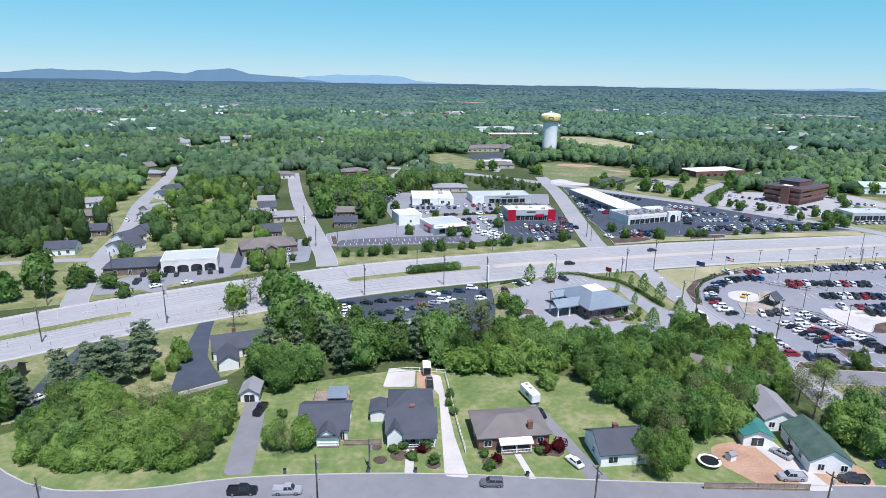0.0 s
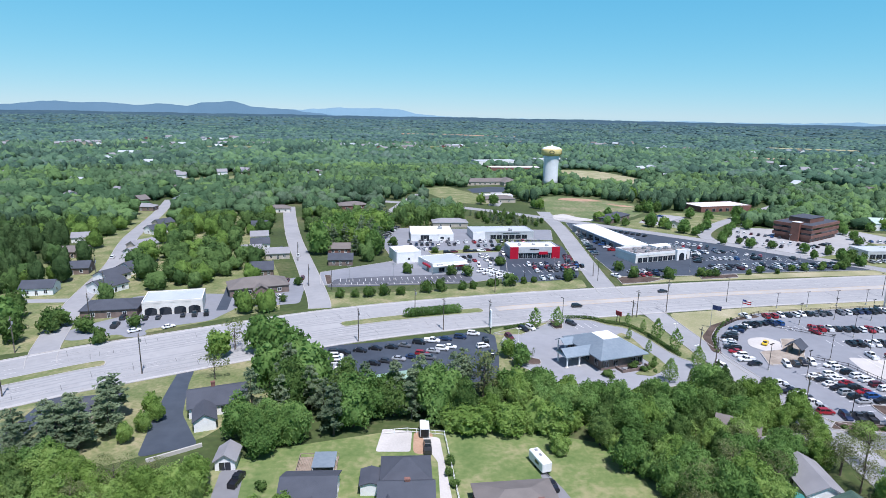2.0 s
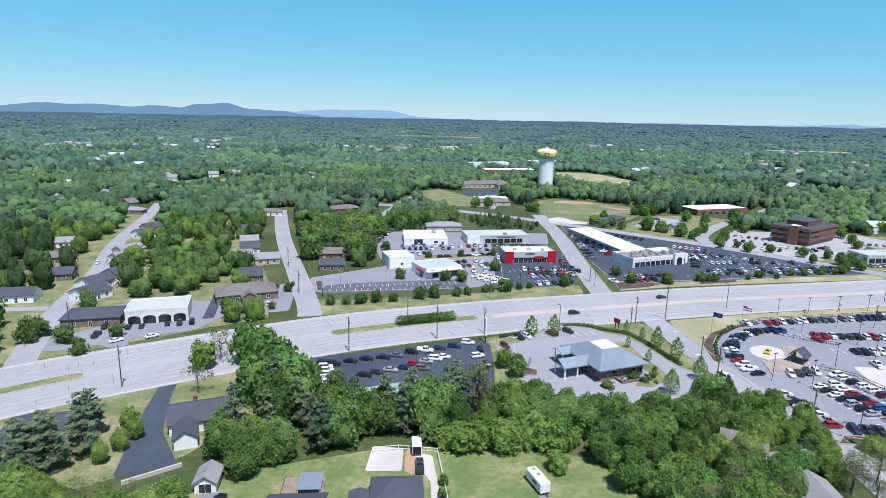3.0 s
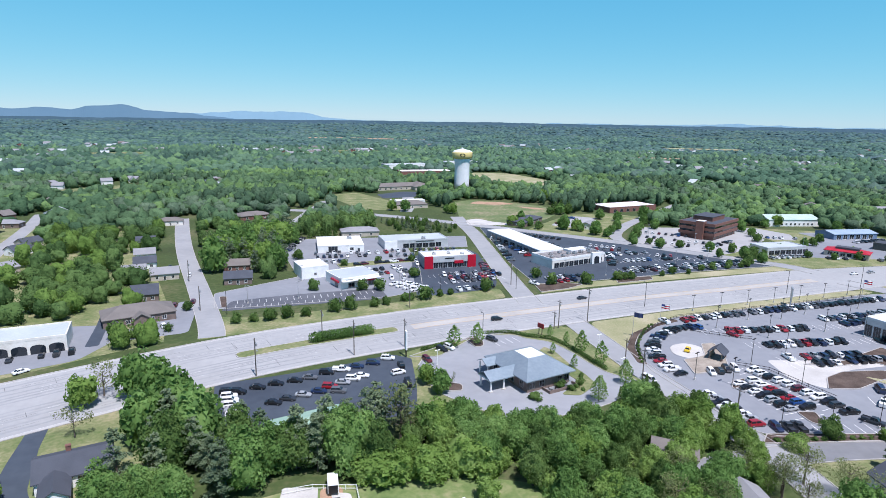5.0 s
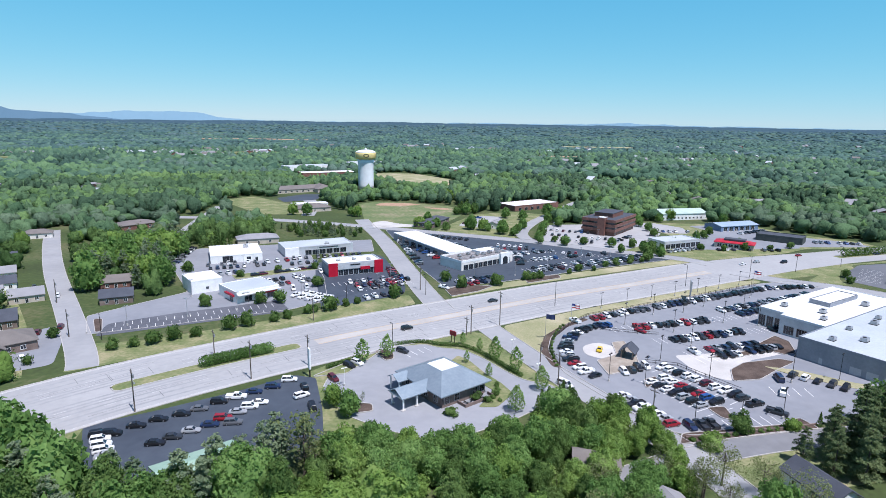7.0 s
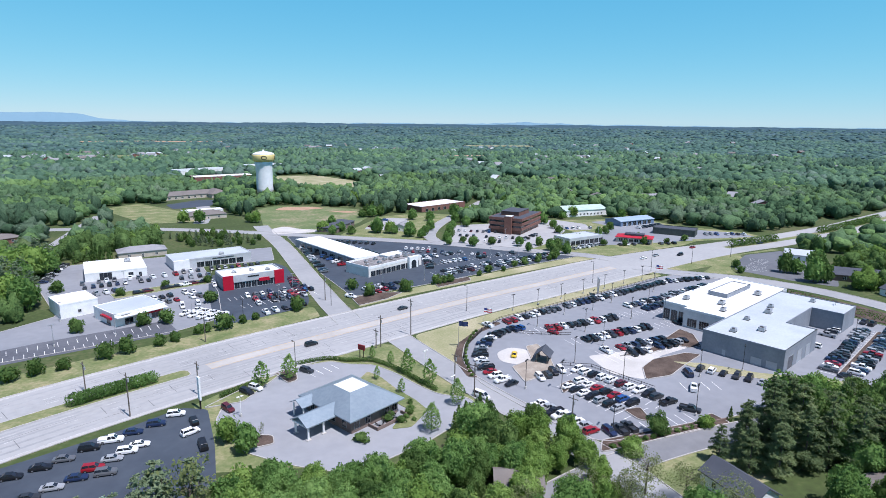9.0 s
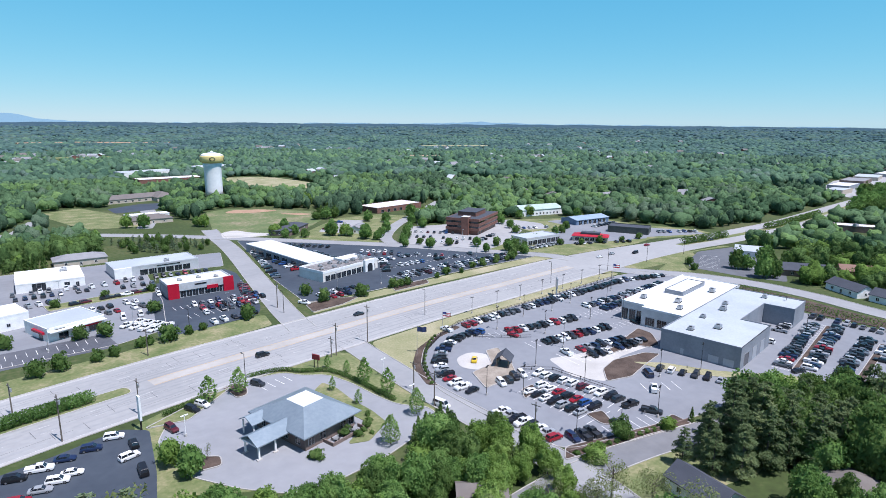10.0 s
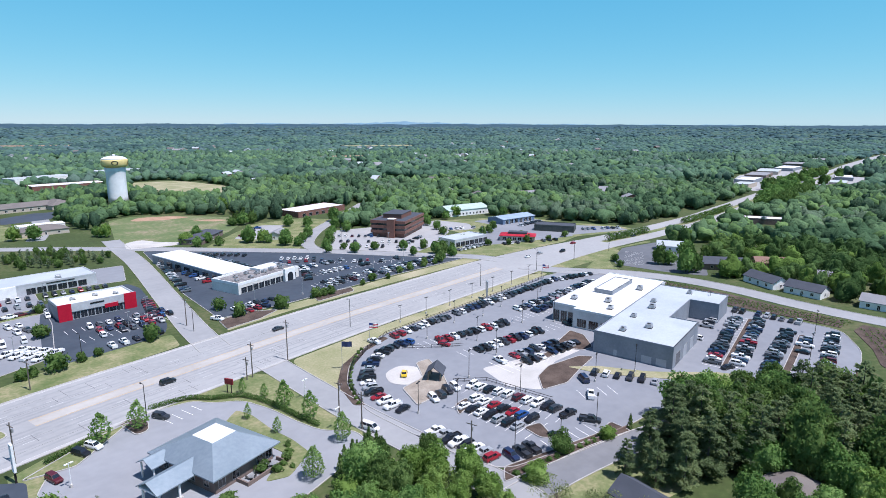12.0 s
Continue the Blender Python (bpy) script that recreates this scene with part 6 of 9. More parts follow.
TREE_LABEL = {"broad": "broad leafy tree in fresh spring green", "light": "bright yellow-green tree with airy foliage", "dark": "tall tree with deep green foliage", "evergreen": "tall dense evergreen with very dark foliage",
              "pine": "tall dark pine with open branches", "bare": "thin-leaved tree with bare grey branches showing", "young": "young staked tree with a narrow green crown",
              "spire": "narrow dark conifer spire", "lollipop": "small rounded ornamental tree", "shrub": "low clipped green shrub", "bush": "wild bright green bush",
              "maroon": "dark maroon leafed shrub"}
tree_rng = random.Random(11)
PLANTED = []


def tree(kind, x, y, height=None, wide=1.0, group=""):
    cm, tm, h0 = tree_rng.choice(SPECIES[kind])
    s = (height or h0) / h0
    k = wide * tree_rng.uniform(0.92, 1.1)
    PLANTED.append((kind, x, y, tree_rng.uniform(0, 360), s, s * k, group, cm, tm))


def plant_all():
    """The 290 trees nearest to the houses and the car lot as things of their own, those past them joined."""
    low = ("shrub", "bush", "maroon")
    tall = sorted((t for t in PLANTED if t[0] not in low), key=lambda t: min(math.hypot(t[1] - px, t[2] - py) for px, py in ((-42, 92), (10, 105), (65, 108), (110, 130), (118, 95), (165, 98))))
    for kind, x, y, rot, s, w, group, cm, tm in [t for t in PLANTED if t[0] in low] + tall[:290]:
        name = "shrub" if kind in low else "tree"
        ob = thing(name, x, y, rot, TREE_LABEL[kind], name, group or name + "s")
        ob.scale = (w, w, s)
        shared("crown", cm, ob)
        shared("stem" if kind in low else "trunk", tm, ob)
    V, T, S, slots, used, base, bm = [], [], [], [], [], 0, bmesh.new()
    for kind, x, y, rot, s, w, group, cm, tm in tall[290:]:
        m = Matrix.Translation((x, y, 0)) @ Matrix.Rotation(radians(rot), 4, "Z") @ Matrix.Diagonal((w, w, s, 1))
        a = np.array(m)
        v, t, sm = FAR_SHAPE[cm.name]
        V.append(v @ a[:3, :3].T + a[:3, 3])
        T.append(t + base)
        S.append(sm)
        base += len(v)
        if cm.materials[0] not in used:
            used.append(cm.materials[0])
        slots.append(np.full(len(t), used.index(cm.materials[0])))
        n = len(bm.verts)
        bm.from_mesh(tm)
        bm.verts.ensure_lookup_table()
        bmesh.ops.transform(bm, matrix=m, verts=bm.verts[n:])
    far = thing("distant_trees", 0, 0, 0, "dark pines and small rounded trees past the lots", "trees", "", "stuff")
    shared("crowns", tri_mesh("crowns", np.concatenate(V), np.concatenate(T), np.concatenate(S), used, np.concatenate(slots)), far)
    part("trunks", bm, BARK, far)


def inside(P, poly):
    """Which of the points P lie in the polygon."""
    x, y = P[:, 0], P[:, 1]
    res = np.zeros(len(P), bool)
    a = poly[-1]
    for b in poly:
        hit = ((a[1] > y) != (b[1] > y)) & (x < (b[0] - a[0]) * (y - a[1]) / (b[1] - a[1] + 1e-12) + a[0])
        res ^= hit
        a = b
    return res


def edge_distance(P, poly):
    best = np.full(len(P), 1e9)
    a = poly[-1]
    for b in poly:
        d = b - a
        L = max(float(d @ d), 1e-9)
        t = np.clip(((P - a) @ d) / L, 0, 1)
        best = np.minimum(best, np.linalg.norm(P - (a + t[:, None] * d), axis=1))
        a = b
    return best


def free_of(P, skip=0.0):
    ok = np.ones(len(P), bool)
    for poly, m in CLEAR:
        lo, hi = poly.min(0) - 12, poly.max(0) + 12
        near = np.where((P[:, 0] > lo[0]) & (P[:, 0] < hi[0]) & (P[:, 1] > lo[1]) & (P[:, 1] < hi[1]) & ok)[0]
        if not len(near):
            continue
        Q = P[near]
        ins, dist = inside(Q, poly), edge_distance(Q, poly)
        if m < 0:
            continue
        bad = ins | (dist < max(m - skip, 0.3))
        ok[near[bad]] = False
    return ok


def grove(poly, spacing, mix, seed, h=(9, 14), skip=0.0, group="woods behind the houses"):
    """Single trees spread over an outline, keeping off the roads and roofs."""
    rg = np.random.default_rng(seed)
    poly = np.array(poly, float)
    lo, hi = poly.min(0), poly.max(0)
    pts = []
    for _ in range(4000):
        p = lo + (hi - lo) * rg.random(2)
        if all((p[0] - q[0]) ** 2 + (p[1] - q[1]) ** 2 > spacing ** 2 for q in pts):
            pts.append(p)
    P = np.array(pts)
    P = P[inside(P, poly)]
    P = P[free_of(P, skip)]
    kinds, weights = [k for k, _ in mix], np.array([w for _, w in mix], float)
    for p in P:
        k = rg.choice(kinds, p=weights / weights.sum())
        hh = rg.uniform(*h)
        tree(str(k), p[0], p[1], hh if k != "bush" else min(hh * 0.55, 5.5), group=group)


# woods between the houses and the bank
grove([(32, 121), (46, 123), (57, 111), (64, 100), (70, 92), (82, 92), (90, 108), (99, 116), (100, 136), (94, 143), (82, 136), (60, 135), (46, 142), (40, 146), (32, 136)], 4.0,
      [("broad", 5), ("dark", 4), ("light", 1.2), ("bare", 0.8), ("bush", 3)], 1, (6.5, 10.5), skip=3)
grove([(-12, 118), (8, 122), (32, 122), (34, 140), (26, 141), (0, 136), (-14, 146), (-24, 140)], 5.0, [("pine", 5), ("broad", 2), ("dark", 2), ("bare", 0.8), ("bush", 2)], 2, (10, 15))
grove([(-31, 108), (-24, 109), (-10, 114), (-14, 122), (-28, 122)], 4.4, [("broad", 5), ("light", 1)], 3, (7.5, 10.5))
grove([(-30, 126), (-20, 122), (-14, 134), (-16, 152), (-24, 160), (-30, 150)], 5.2, [("dark", 3), ("broad", 3), ("pine", 2)], 4, (11, 15))
grove([(-66, 86), (-52, 79), (-27, 79.5), (-27, 100), (-45, 101), (-64, 103)], 2.6, [("bush", 5), ("light", 2.4), ("bare", 0.5)], 5, (6.5, 9.5), group="brush on the slope")
grove([(-40, 300), (-8, 302), (-8, 378), (-28, 388), (-48, 348)], 5.5, [("pine", 3), ("broad", 2), ("light", 1)], 31, (12, 18), group="tall pines by the lot")
for k, p in enumerate(side_line(near_hwy(566, 705), -21)[::1]):
    tree("broad", p.x, p.y - 3 * (k % 2), 13 + 3 * ((k * 7) % 3), 1.1, "trees along the far highway")
    tree("dark", p.x + 3, p.y - 11 - 3 * (k % 2), 15, 1.1, "trees along the far highway")
grove([(60, 402), (96, 392), (102, 412), (70, 446), (50, 440)], 4.2, [("pine", 2), ("dark", 1)], 33, (4, 6), skip=2, group="small trees by the frontage road")
CLEAR.append((np.array([(56, 392), (104, 388), (108, 420), (78, 462), (44, 450)], float), 1.0))
CLEAR.append((np.array([(66, 340), (112, 340), (112, 388), (66, 388)], float), 3.0))
CLEAR.append((np.array([(76, 462), (114, 452), (116, 500), (86, 512)], float), 4.0))
grove([(0, 385.5), (46, 386), (46, 392), (0, 392)], 3.4, [("spire", 1)], 32, (6, 8.5), skip=3, group="row of conifers")
for x, y, h in ((-75, 112, 12), (-71, 106, 11), (-62, 113, 14), (-58, 119, 13), (-66, 112, 13), (-70, 116, 12), (-64, 106, 11), (-61, 126, 14), (-66, 119, 12), (-79, 102, 9)):
    tree("pine", x, y, h * 0.92, 1.5, "pines beside a drive")
for x, y, h in ((-4, 137, 13), (1, 130, 14), (9, 129, 15), (15, 131, 16), (13, 127, 14), (24, 136, 14.5), (27, 143, 13), (33, 141, 13)):
    tree("pine", x, y, h, 1.0, "pines before the black lot")
for x, y, h in ((139, 107, 9), (141, 101, 11), (146, 106, 12), (148, 107, 13), (150, 101, 15), (155, 106, 15), (153, 96, 15), (160, 102, 16), (158, 94, 15), (165, 104, 15), (164, 97, 16), (145, 97, 13)):
    tree("evergreen", x, y, h, 1.0, "dark trees below the lot")
for x, y, h in ((104, 121, 7), (108, 124, 6.5), (100, 126, 7), (111, 120, 7), (105, 129, 6.5), (93, 126, 7), (109, 113, 7)):
    tree("light", x, y, h, 1.0, "bright trees beside the street")
for k in range(10):
    tree("bush" if k % 3 else "light", 22.5 + 3.3 * k, 121.5 - 0.12 * k + (k % 2), 5.0 + 1.4 * ((k * 5) % 3), 1.15, "edge of the woods behind the lawns")
for x, y, k, h in ((-66, 88, "dark", 9), (-62, 84, "dark", 8), (-65, 94, "dark", 10), (-60, 90, "dark", 9), (-68, 100, "dark", 9), (-57, 85, "broad", 8), (-63, 101, "broad", 9), (-29, 82, "dark", 5), (-28, 91, "dark", 5),
                   (-79, 97, "dark", 8), (-82, 103, "dark", 9), (-86, 99, "dark", 8), (-84, 108, "dark", 8), (96, 119, "light", 8), (94, 123, "broad", 9), (99, 121, "light", 8), (97, 107, "broad", 9), (101, 109, "bare", 9), (92, 104, "broad", 9), (103, 105, "light", 8),
                   (171, 112, "broad", 13), (176, 110, "broad", 13), (181, 109, "light", 12), (192, 98, "broad", 13), (197, 92, "broad", 13), (199, 86, "broad", 12), (172, 80, "broad", 13), (178, 84, "broad", 13), (166, 75, "broad", 12),
                   (186, 88, "broad", 13), (164, 70, "light", 11), (184, 80, "light", 11), (214, 92, "broad", 9)):
    tree(k, x, y, h)
for x, y in ((-53, 116), (-51, 121), (-50, 126), (-53, 130)):
    tree("light", x, y, 5.5, 1.0, "bushy trees beside a drive")
grove([(-100, 84), (-78, 92), (-84, 112), (-100, 104)], 6, [("dark", 3), ("broad", 2)], 7, (8, 13))
grove([(66, 90), (80, 90), (91, 94), (92, 104), (80, 102), (64, 98)], 5.0, [("broad", 3), ("bare", 2), ("light", 2)], 8, (8, 12), skip=3)
grove([(100, 84), (118, 80), (122, 104), (112, 112), (104, 110)], 5.6, [("bare", 4), ("broad", 2), ("light", 2)], 9, (9, 13), skip=3)
grove([(120, 68), (150, 70), (200, 60), (210, 78), (196, 92), (180, 98), (150, 84), (124, 86)], 6.5, [("broad", 4), ("dark", 3), ("light", 1)], 10, (8, 11), skip=3)
grove([(155, 109), (166, 108), (180, 102), (198, 94), (208, 84), (204, 70), (170, 70), (161, 86), (158, 98)], 4.4, [("evergreen", 6), ("dark", 2)], 11, (13, 17), skip=3, group="dark trees below the lot")
grove([(166, 112), (194, 110), (204, 100), (196, 100), (174, 108)], 4.6, [("dark", 3), ("broad", 3), ("pine", 1)], 12, (9, 12), skip=3, group="dark trees below the lot")
grove([(214, 84), (236, 78), (250, 60), (222, 60)], 5.5, [("broad", 4), ("dark", 2)], 13, (8, 12), skip=2)
grove([(-62, 152), (-46, 158), (-34, 172), (-28, 184), (-40, 176), (-60, 164)], 5.5, [("broad", 3), ("bare", 2), ("dark", 2)], 14, (8, 12), skip=2)
for x, y, k, h in ((-36, 170, "broad", 13), (-30, 166, "broad", 14), (-24, 160, "broad", 13), (-48, 166, "light", 10), (-45, 172, "bare", 10), (43, 167, "light", 7), (46, 160, "broad", 7),
                   (-10, 86, "light", 8), (-14, 84, "bare", 7.5), (-15.5, 86, "light", 7), (68, 88, "bare", 9), (70, 92, "broad", 9), (63, 78.5, "bare", 9), (66.5, 79, "light", 7), (60.5, 76, "bare", 6), (68, 84, "bare", 8), (84, 114, "light", 8), (91, 115, "light", 8), (88, 110, "bare", 9), (85.5, 90.5, "light", 8),
                   (112, 140, "dark", 7), (108, 132, "light", 9), (112, 127, "light", 9), (104, 136, "light", 8), (101, 143, "dark", 7), (124, 118, "bush", 4), (47, 112, "bush", 4.5), (60, 112, "bush", 4),
                   (158, 118, "spire", 4), (150, 119, "bush", 3.4), (136, 121.5, "lollipop", 5.6), (-44, 150, "bare", 8), (322, 207, "dark", 11), (325, 203, "broad", 9), (316, 189, "broad", 12), (320, 186, "dark", 11), (338, 198, "dark", 11), (344, 204, "broad", 12), (350, 196, "dark", 10), (310, 226, "lollipop", 5), (301, 217, "lollipop", 4), (-118, 176, "dark", 11), (-126, 186, "broad", 12), (-133, 200, "dark", 11), (-128, 172, "broad", 10), (-140, 182, "dark", 12), (-112, 186, "dark", 9), (115, 106, "bare", 11), (108, 104, "bare", 10), (120, 100, "bare", 10)):
    tree(k, x, y, h)
for x, y in ((56.5, 193.6), (64.8, 195), (97.4, 183), (99.7, 173), (88, 149), (100.6, 158.4)):
    tree("young", x, y, 7.4, 1.0, "young trees round the bank")
for x, y in ((87.4, 182.8), (90.2, 171.6), (92.2, 198.4), (95.6, 191.6)):
    tree("young", x, y, 4.2, 0.8, "young trees round the bank")
for i in range(7):
    tree("spire", 92.5 + 1.9 * i, 145.6 + 0.55 * i + 0.8 * (i % 2), 5.6 + 0.7 * (i % 3), 1.0, "row of narrow conifers")
# ornamental trees along the lots' edges
for x, y, h in ((-19, 228, 3.6), (-13, 229, 3.2), (-7, 230, 5), (-1, 232, 5), (6, 233, 3.6), (17, 237, 5.4), (23, 239, 5.4), (33, 241, 3.6), (38, 243, 3.4), (46, 247, 3.4), (49, 248, 3.2), (55, 249, 5.8),
                (84, 258, 5.4), (62, 252, 3.2), (67, 254, 3.2), (114, 277, 5), (117, 264, 5.4), (134, 263, 5.4), (152, 268, 4.6), (156, 268, 4), (160, 268, 3.6), (186, 276, 4), (212, 281, 4), (205, 280, 3.4), (235, 285, 5),
                (240, 290, 5), (244, 296, 5.5), (252, 302, 6), (256, 308, 6), (8, 268, 5), (29, 266, 5), (37, 265, 5.4), (55, 285, 5.4), (-56, 216, 6), (-41, 222, 3), (-46, 219, 3), (-51, 217, 3), (-40, 246, 4),
                (-86, 192, 4.5), (-100, 186, 6), (-90, 176, 5), (-112, 192, 7), (178, 272, 2.6), (194, 274, 2.6), (222, 282, 3), (230, 283, 3)):
    tree("lollipop", x, y, h * 1.12, 1.0, "rounded trees along the lots")
for x, y, h in ((206, 356, 7), (214, 366, 6), (222, 380, 7), (232, 394, 6.5), (244, 396, 8), (212, 346, 5), (226, 334, 6), (238, 322, 7), (250, 318, 6), (204, 382, 7), (214, 394, 8), (196, 372, 7), (244, 412, 8), (256, 420, 9),
                (270, 432, 8), (262, 306, 4), (286, 300, 5), (298, 294, 4), (312, 292, 5), (328, 288, 4), (344, 288, 5), (282, 318, 5), (316, 330, 6), (330, 340, 6), (186, 392, 7), (176, 404, 8), (160, 404, 6), (148, 408, 7),
                (288, 346, 6), (296, 362, 7), (302, 380, 8), (312, 400, 9), (326, 420, 9), (232, 430, 9), (222, 440, 10), (4, 300, 5), (22, 312, 4), (40, 318, 4), (58, 318, 4), (-2, 330, 6)):
    tree("lollipop" if h < 6.5 else "broad", x, y, h, 1.0, "trees round the northern lots")
for x, y, h, kd in ((199, 552, 11, "broad"), (214, 549, 12, "light"), (157, 417, 8, "broad"), (177, 400, 11, "broad"), (184, 396, 9, "light"), (191, 379, 10, "broad"), (258, 438, 12, "broad"), (266, 430, 11, "light"),
                    (257, 412, 9, "broad"), (325, 466, 12, "broad"), (334, 460, 10, "light"), (224, 284, 5, "dark"), (247, 303, 8, "broad"), (250, 292, 7, "broad"), (345, 398, 10, "light"), (330, 392, 8, "broad"),
                    (201, 344, 6, "broad"), (199, 466, 11, "broad"), (207, 468, 10, "dark"), (234, 307, 6, "broad"), (65, 499, 10, "light"), (75, 493, 11, "broad"), (112, 477, 9, "light"), (108, 482, 8, "broad"),
                    (146, 422, 8, "bush"), (154, 428, 9, "broad"), (198, 395, 8, "broad"), (212, 334, 7, "broad"), (22, 452, 9, "broad"), (43, 444, 9, "light"), (306, 326, 6, "broad"), (322, 306, 5, "broad"),
                    (283, 396, 9, "broad"), (291, 404, 10, "light"), (372, 372, 9, "broad"), (384, 360, 8, "dark")):
    tree(kd, x, y, h, 1.0, "trees between the shops and the school field")
for x, y, h, kd in ((62.5, 76.5, 9.5, "light"), (67.5, 80.5, 8.5, "light"), (61.0, 81.5, 8.0, "broad"), (79.0, 91.5, 9.0, "light"), (70.5, 88.5, 7.5, "bare")):
    tree(kd, x, y, h, 0.85, "leafy trees beside the yards")
for x, y, h, kd in ((-67.5, 86.5, 5.5, "light"), (-64.0, 83.0, 5.0, "bush"), (-60.0, 81.2, 4.2, "bush"), (-69.5, 91.0, 6.5, "broad"), (-56.0, 79.6, 3.6, "bush")):
    tree(kd, x, y, h, 1.1, "brush beside the street")
for i in range(34):
    u = i / 33
    tree("broad" if i % 3 else "dark", 704 + 300 * u + 5 * (i % 3), 318 + 40 * u - 7 * (i % 2) - 30 * (i % 5 == 0), 9 + 2 * (i % 4), 1.15, "trees along the far shops")
for x, y in ((13, 82), (17.5, 80.5), (9, 84.5), (29, 79), (40, 83.6), (28, 82.5), (11, 85.5), (16, 85.5), (-17, 98), (21.5, 103), (22.5, 99), (47, 110), (22, 107)):
    tree("shrub", x, y, 2.0, 1.0, "garden shrubs")
for x, y, h in ((15, 84.3, 1.8), (30.5, 81, 2.1), (41, 84.2, 2.6), (44, 85, 2.4)):
    tree("maroon", x, y, h, 1.1, "maroon shrubs")
for i in range(12):
    tree("shrub", 122 + 2.4 * i, 122.3 - 0.22 * i, 1.3, 1.0, "clipped shrubs by the car lot")
for i in range(14):
    a = i / 13
    tree("shrub", 113.6 + 10 * a + 11 * a * a, 172 + 36 * a - 4 * a * a, 1.1, 1.0, "shrubs in the curved bed")
for x, y, h in ((83.2, 156.2, 1.9), (85.2, 157.6, 1.4), (86.8, 159.2, 2.2), (88.4, 161.6, 1.5), (89.4, 164.2, 1.3), (86.4, 155.6, 1.2), (71.0, 152.6, 2.6), (80.6, 158.4, 2.4)):
    tree("shrub", x, y, h, 1.0, "shrubs beside the bank")
for x, y in ((48.2, 165.2), (50.2, 164.2)):
    tree("bare", x, y, 4.2, 0.5, "thin young trees in an island")
for i in range(11):
    u = i / 10
    tree("spire" if i % 3 else "dark", 192 + 38 * u, 468 + 46 * u + 1.5 * (i % 2), 6.5 + 1.2 * (i % 3), 1.7, "row of conifers past the field")
plant_all()
# rows of seedlings in the mulched banks
srs = np.random.default_rng(55)
sv = []
for i in range(9):
    for j in range(19):
        sx, sy = 247 + 2.1 * j + 0.9 * i, 73.5 + 1.15 * j - 2.0 * i + 10
        sv.append((sx, sy))
for i in range(6):
    v = (i + 0.6) / 6
    for j in range(46):
        u = j / 45
        sv.append((282.0 + 9.5 * v - 2.5 * math.sin(3.1 * u) + 4 * max(0.0, 0.3 - u), 186 - 75 * u - 2 * v))
sl = [leaf_cloud(srs, 0.55, 0.8, 0.1, 5, 22, 0.2) + np.array([x, y, 0.12]) for x, y in sv]
tagged(new("seedlings", leaves_mesh("seedlings", np.concatenate(sl), MATS["leaf_dark"])), "rows of small green seedlings in dark mulch", "plants", "", "stuff")
# clipped hedge on the median
hrs = np.random.default_rng(77)
hedge_line = [p for p in smooth_line(near_hwy(4, 34), 0.8) if 8 < p.x < 30]
hv = []
for i, p in enumerate(hedge_line):
    hv.append(leaf_cloud(hrs, 1.9, 3.2, 0.1, 8, 260, 0.26, "ball") + np.array([p.x, p.y, 0]))
hedge = thing("hedge", 0, 0, 0, "long clipped dark green hedge on a grass median", "hedge")
shared("foliage", leaves_mesh("foliage", np.concatenate(hv), MATS["leaf_spring"]), hedge)
bm = bmesh.new()
for p in hedge_line[::3]:
    tube(bm, p.x, p.y, 0.1, 1.6, 0.07, 0.03, 5)
part("stems", bm, BARK, hedge)
for pts in ([(70, 204.2), (79, 203.8), (84.2, 199.6), (91.6, 195.4), (95.6, 185.4), (97.6, 175.6), (99.4, 168.6)], [(45.4, 191.8), (51, 194.6), (56.5, 197.4)]):
    hl = smooth_line(pts, 0.7)
    hedge = thing("hedge", 0, 0, 0, "low clipped green hedge along a bank's drive", "hedge", "low hedges")
    shared("foliage", leaves_mesh("foliage", np.concatenate([leaf_cloud(hrs, 0.75, 1.2, 0.05, 6, 110, 0.16, "ball") + np.array([p.x, p.y, 0]) for p in hl]), MATS["leaf_dark"]), hedge)
    bm = bmesh.new()
    for p in hl[::3]:
        tube(bm, p.x, p.y, 0.0, 0.7, 0.04, 0.02, 5)
    part("stems", bm, BARK, hedge)
for xa, xb in ((352, 402), (452, 560)):
    hl = smooth_line(near_hwy(xa, xb), 2.4)
    hedge = thing("hedge", 0, 0, 0, "long row of dark green bushes on the highway's median", "hedge")
    shared("foliage", leaves_mesh("foliage", np.concatenate([leaf_cloud(hrs, 2.6, 4.5, 0.1, 8, 110, 0.5, "ball") + np.array([p.x, p.y, 0]) for p in hl]), MATS["leaf_dark"]), hedge)
    bm = bmesh.new()
    for p in hl[::2]:
        tube(bm, p.x, p.y, 0.05, 1.8, 0.09, 0.04, 5)
    part("stems", bm, BARK, hedge)


# ---- scattered far houses in the woodland ----
fr = random.Random(8)
spots = []
for cx, cy, n, sx, sy in ((-728, 1159, 9, 60, 40), (-614, 1185, 7, 50, 40), (-534, 1439, 8, 70, 40), (-422, 1229, 8, 50, 60), (-144, 1292, 8, 60, 50), (-43, 1214, 7, 40, 60), (52, 1337, 12, 70, 50), (-201, 727, 4, 30, 30),
                          (-104, 703, 4, 30, 30), (330, 800, 4, 40, 40), (560, 900, 7, 90, 50), (700, 760, 7, 60, 40), (820, 980, 6, 80, 40), (480, 640, 5, 40, 40), (640, 1300, 7, 160, 60), (930, 620, 8, 90, 50), (-330, 620, 5, 60, 60),
                          (-260, 520, 4, 40, 40), (-420, 900, 6, 80, 70), (420, 1500, 6, 200, 60), (1200, 900, 8, 120, 60), (1400, 1400, 7, 200, 80), (450, 470, 4, 40, 30), (520, 420, 4, 40, 30), (620, 170, 4, 40, 30), (560, 130, 4, 40, 30)):
    for _ in range(n):
        spots.append((cx + fr.gauss(0, sx), cy + fr.gauss(0, sy)))
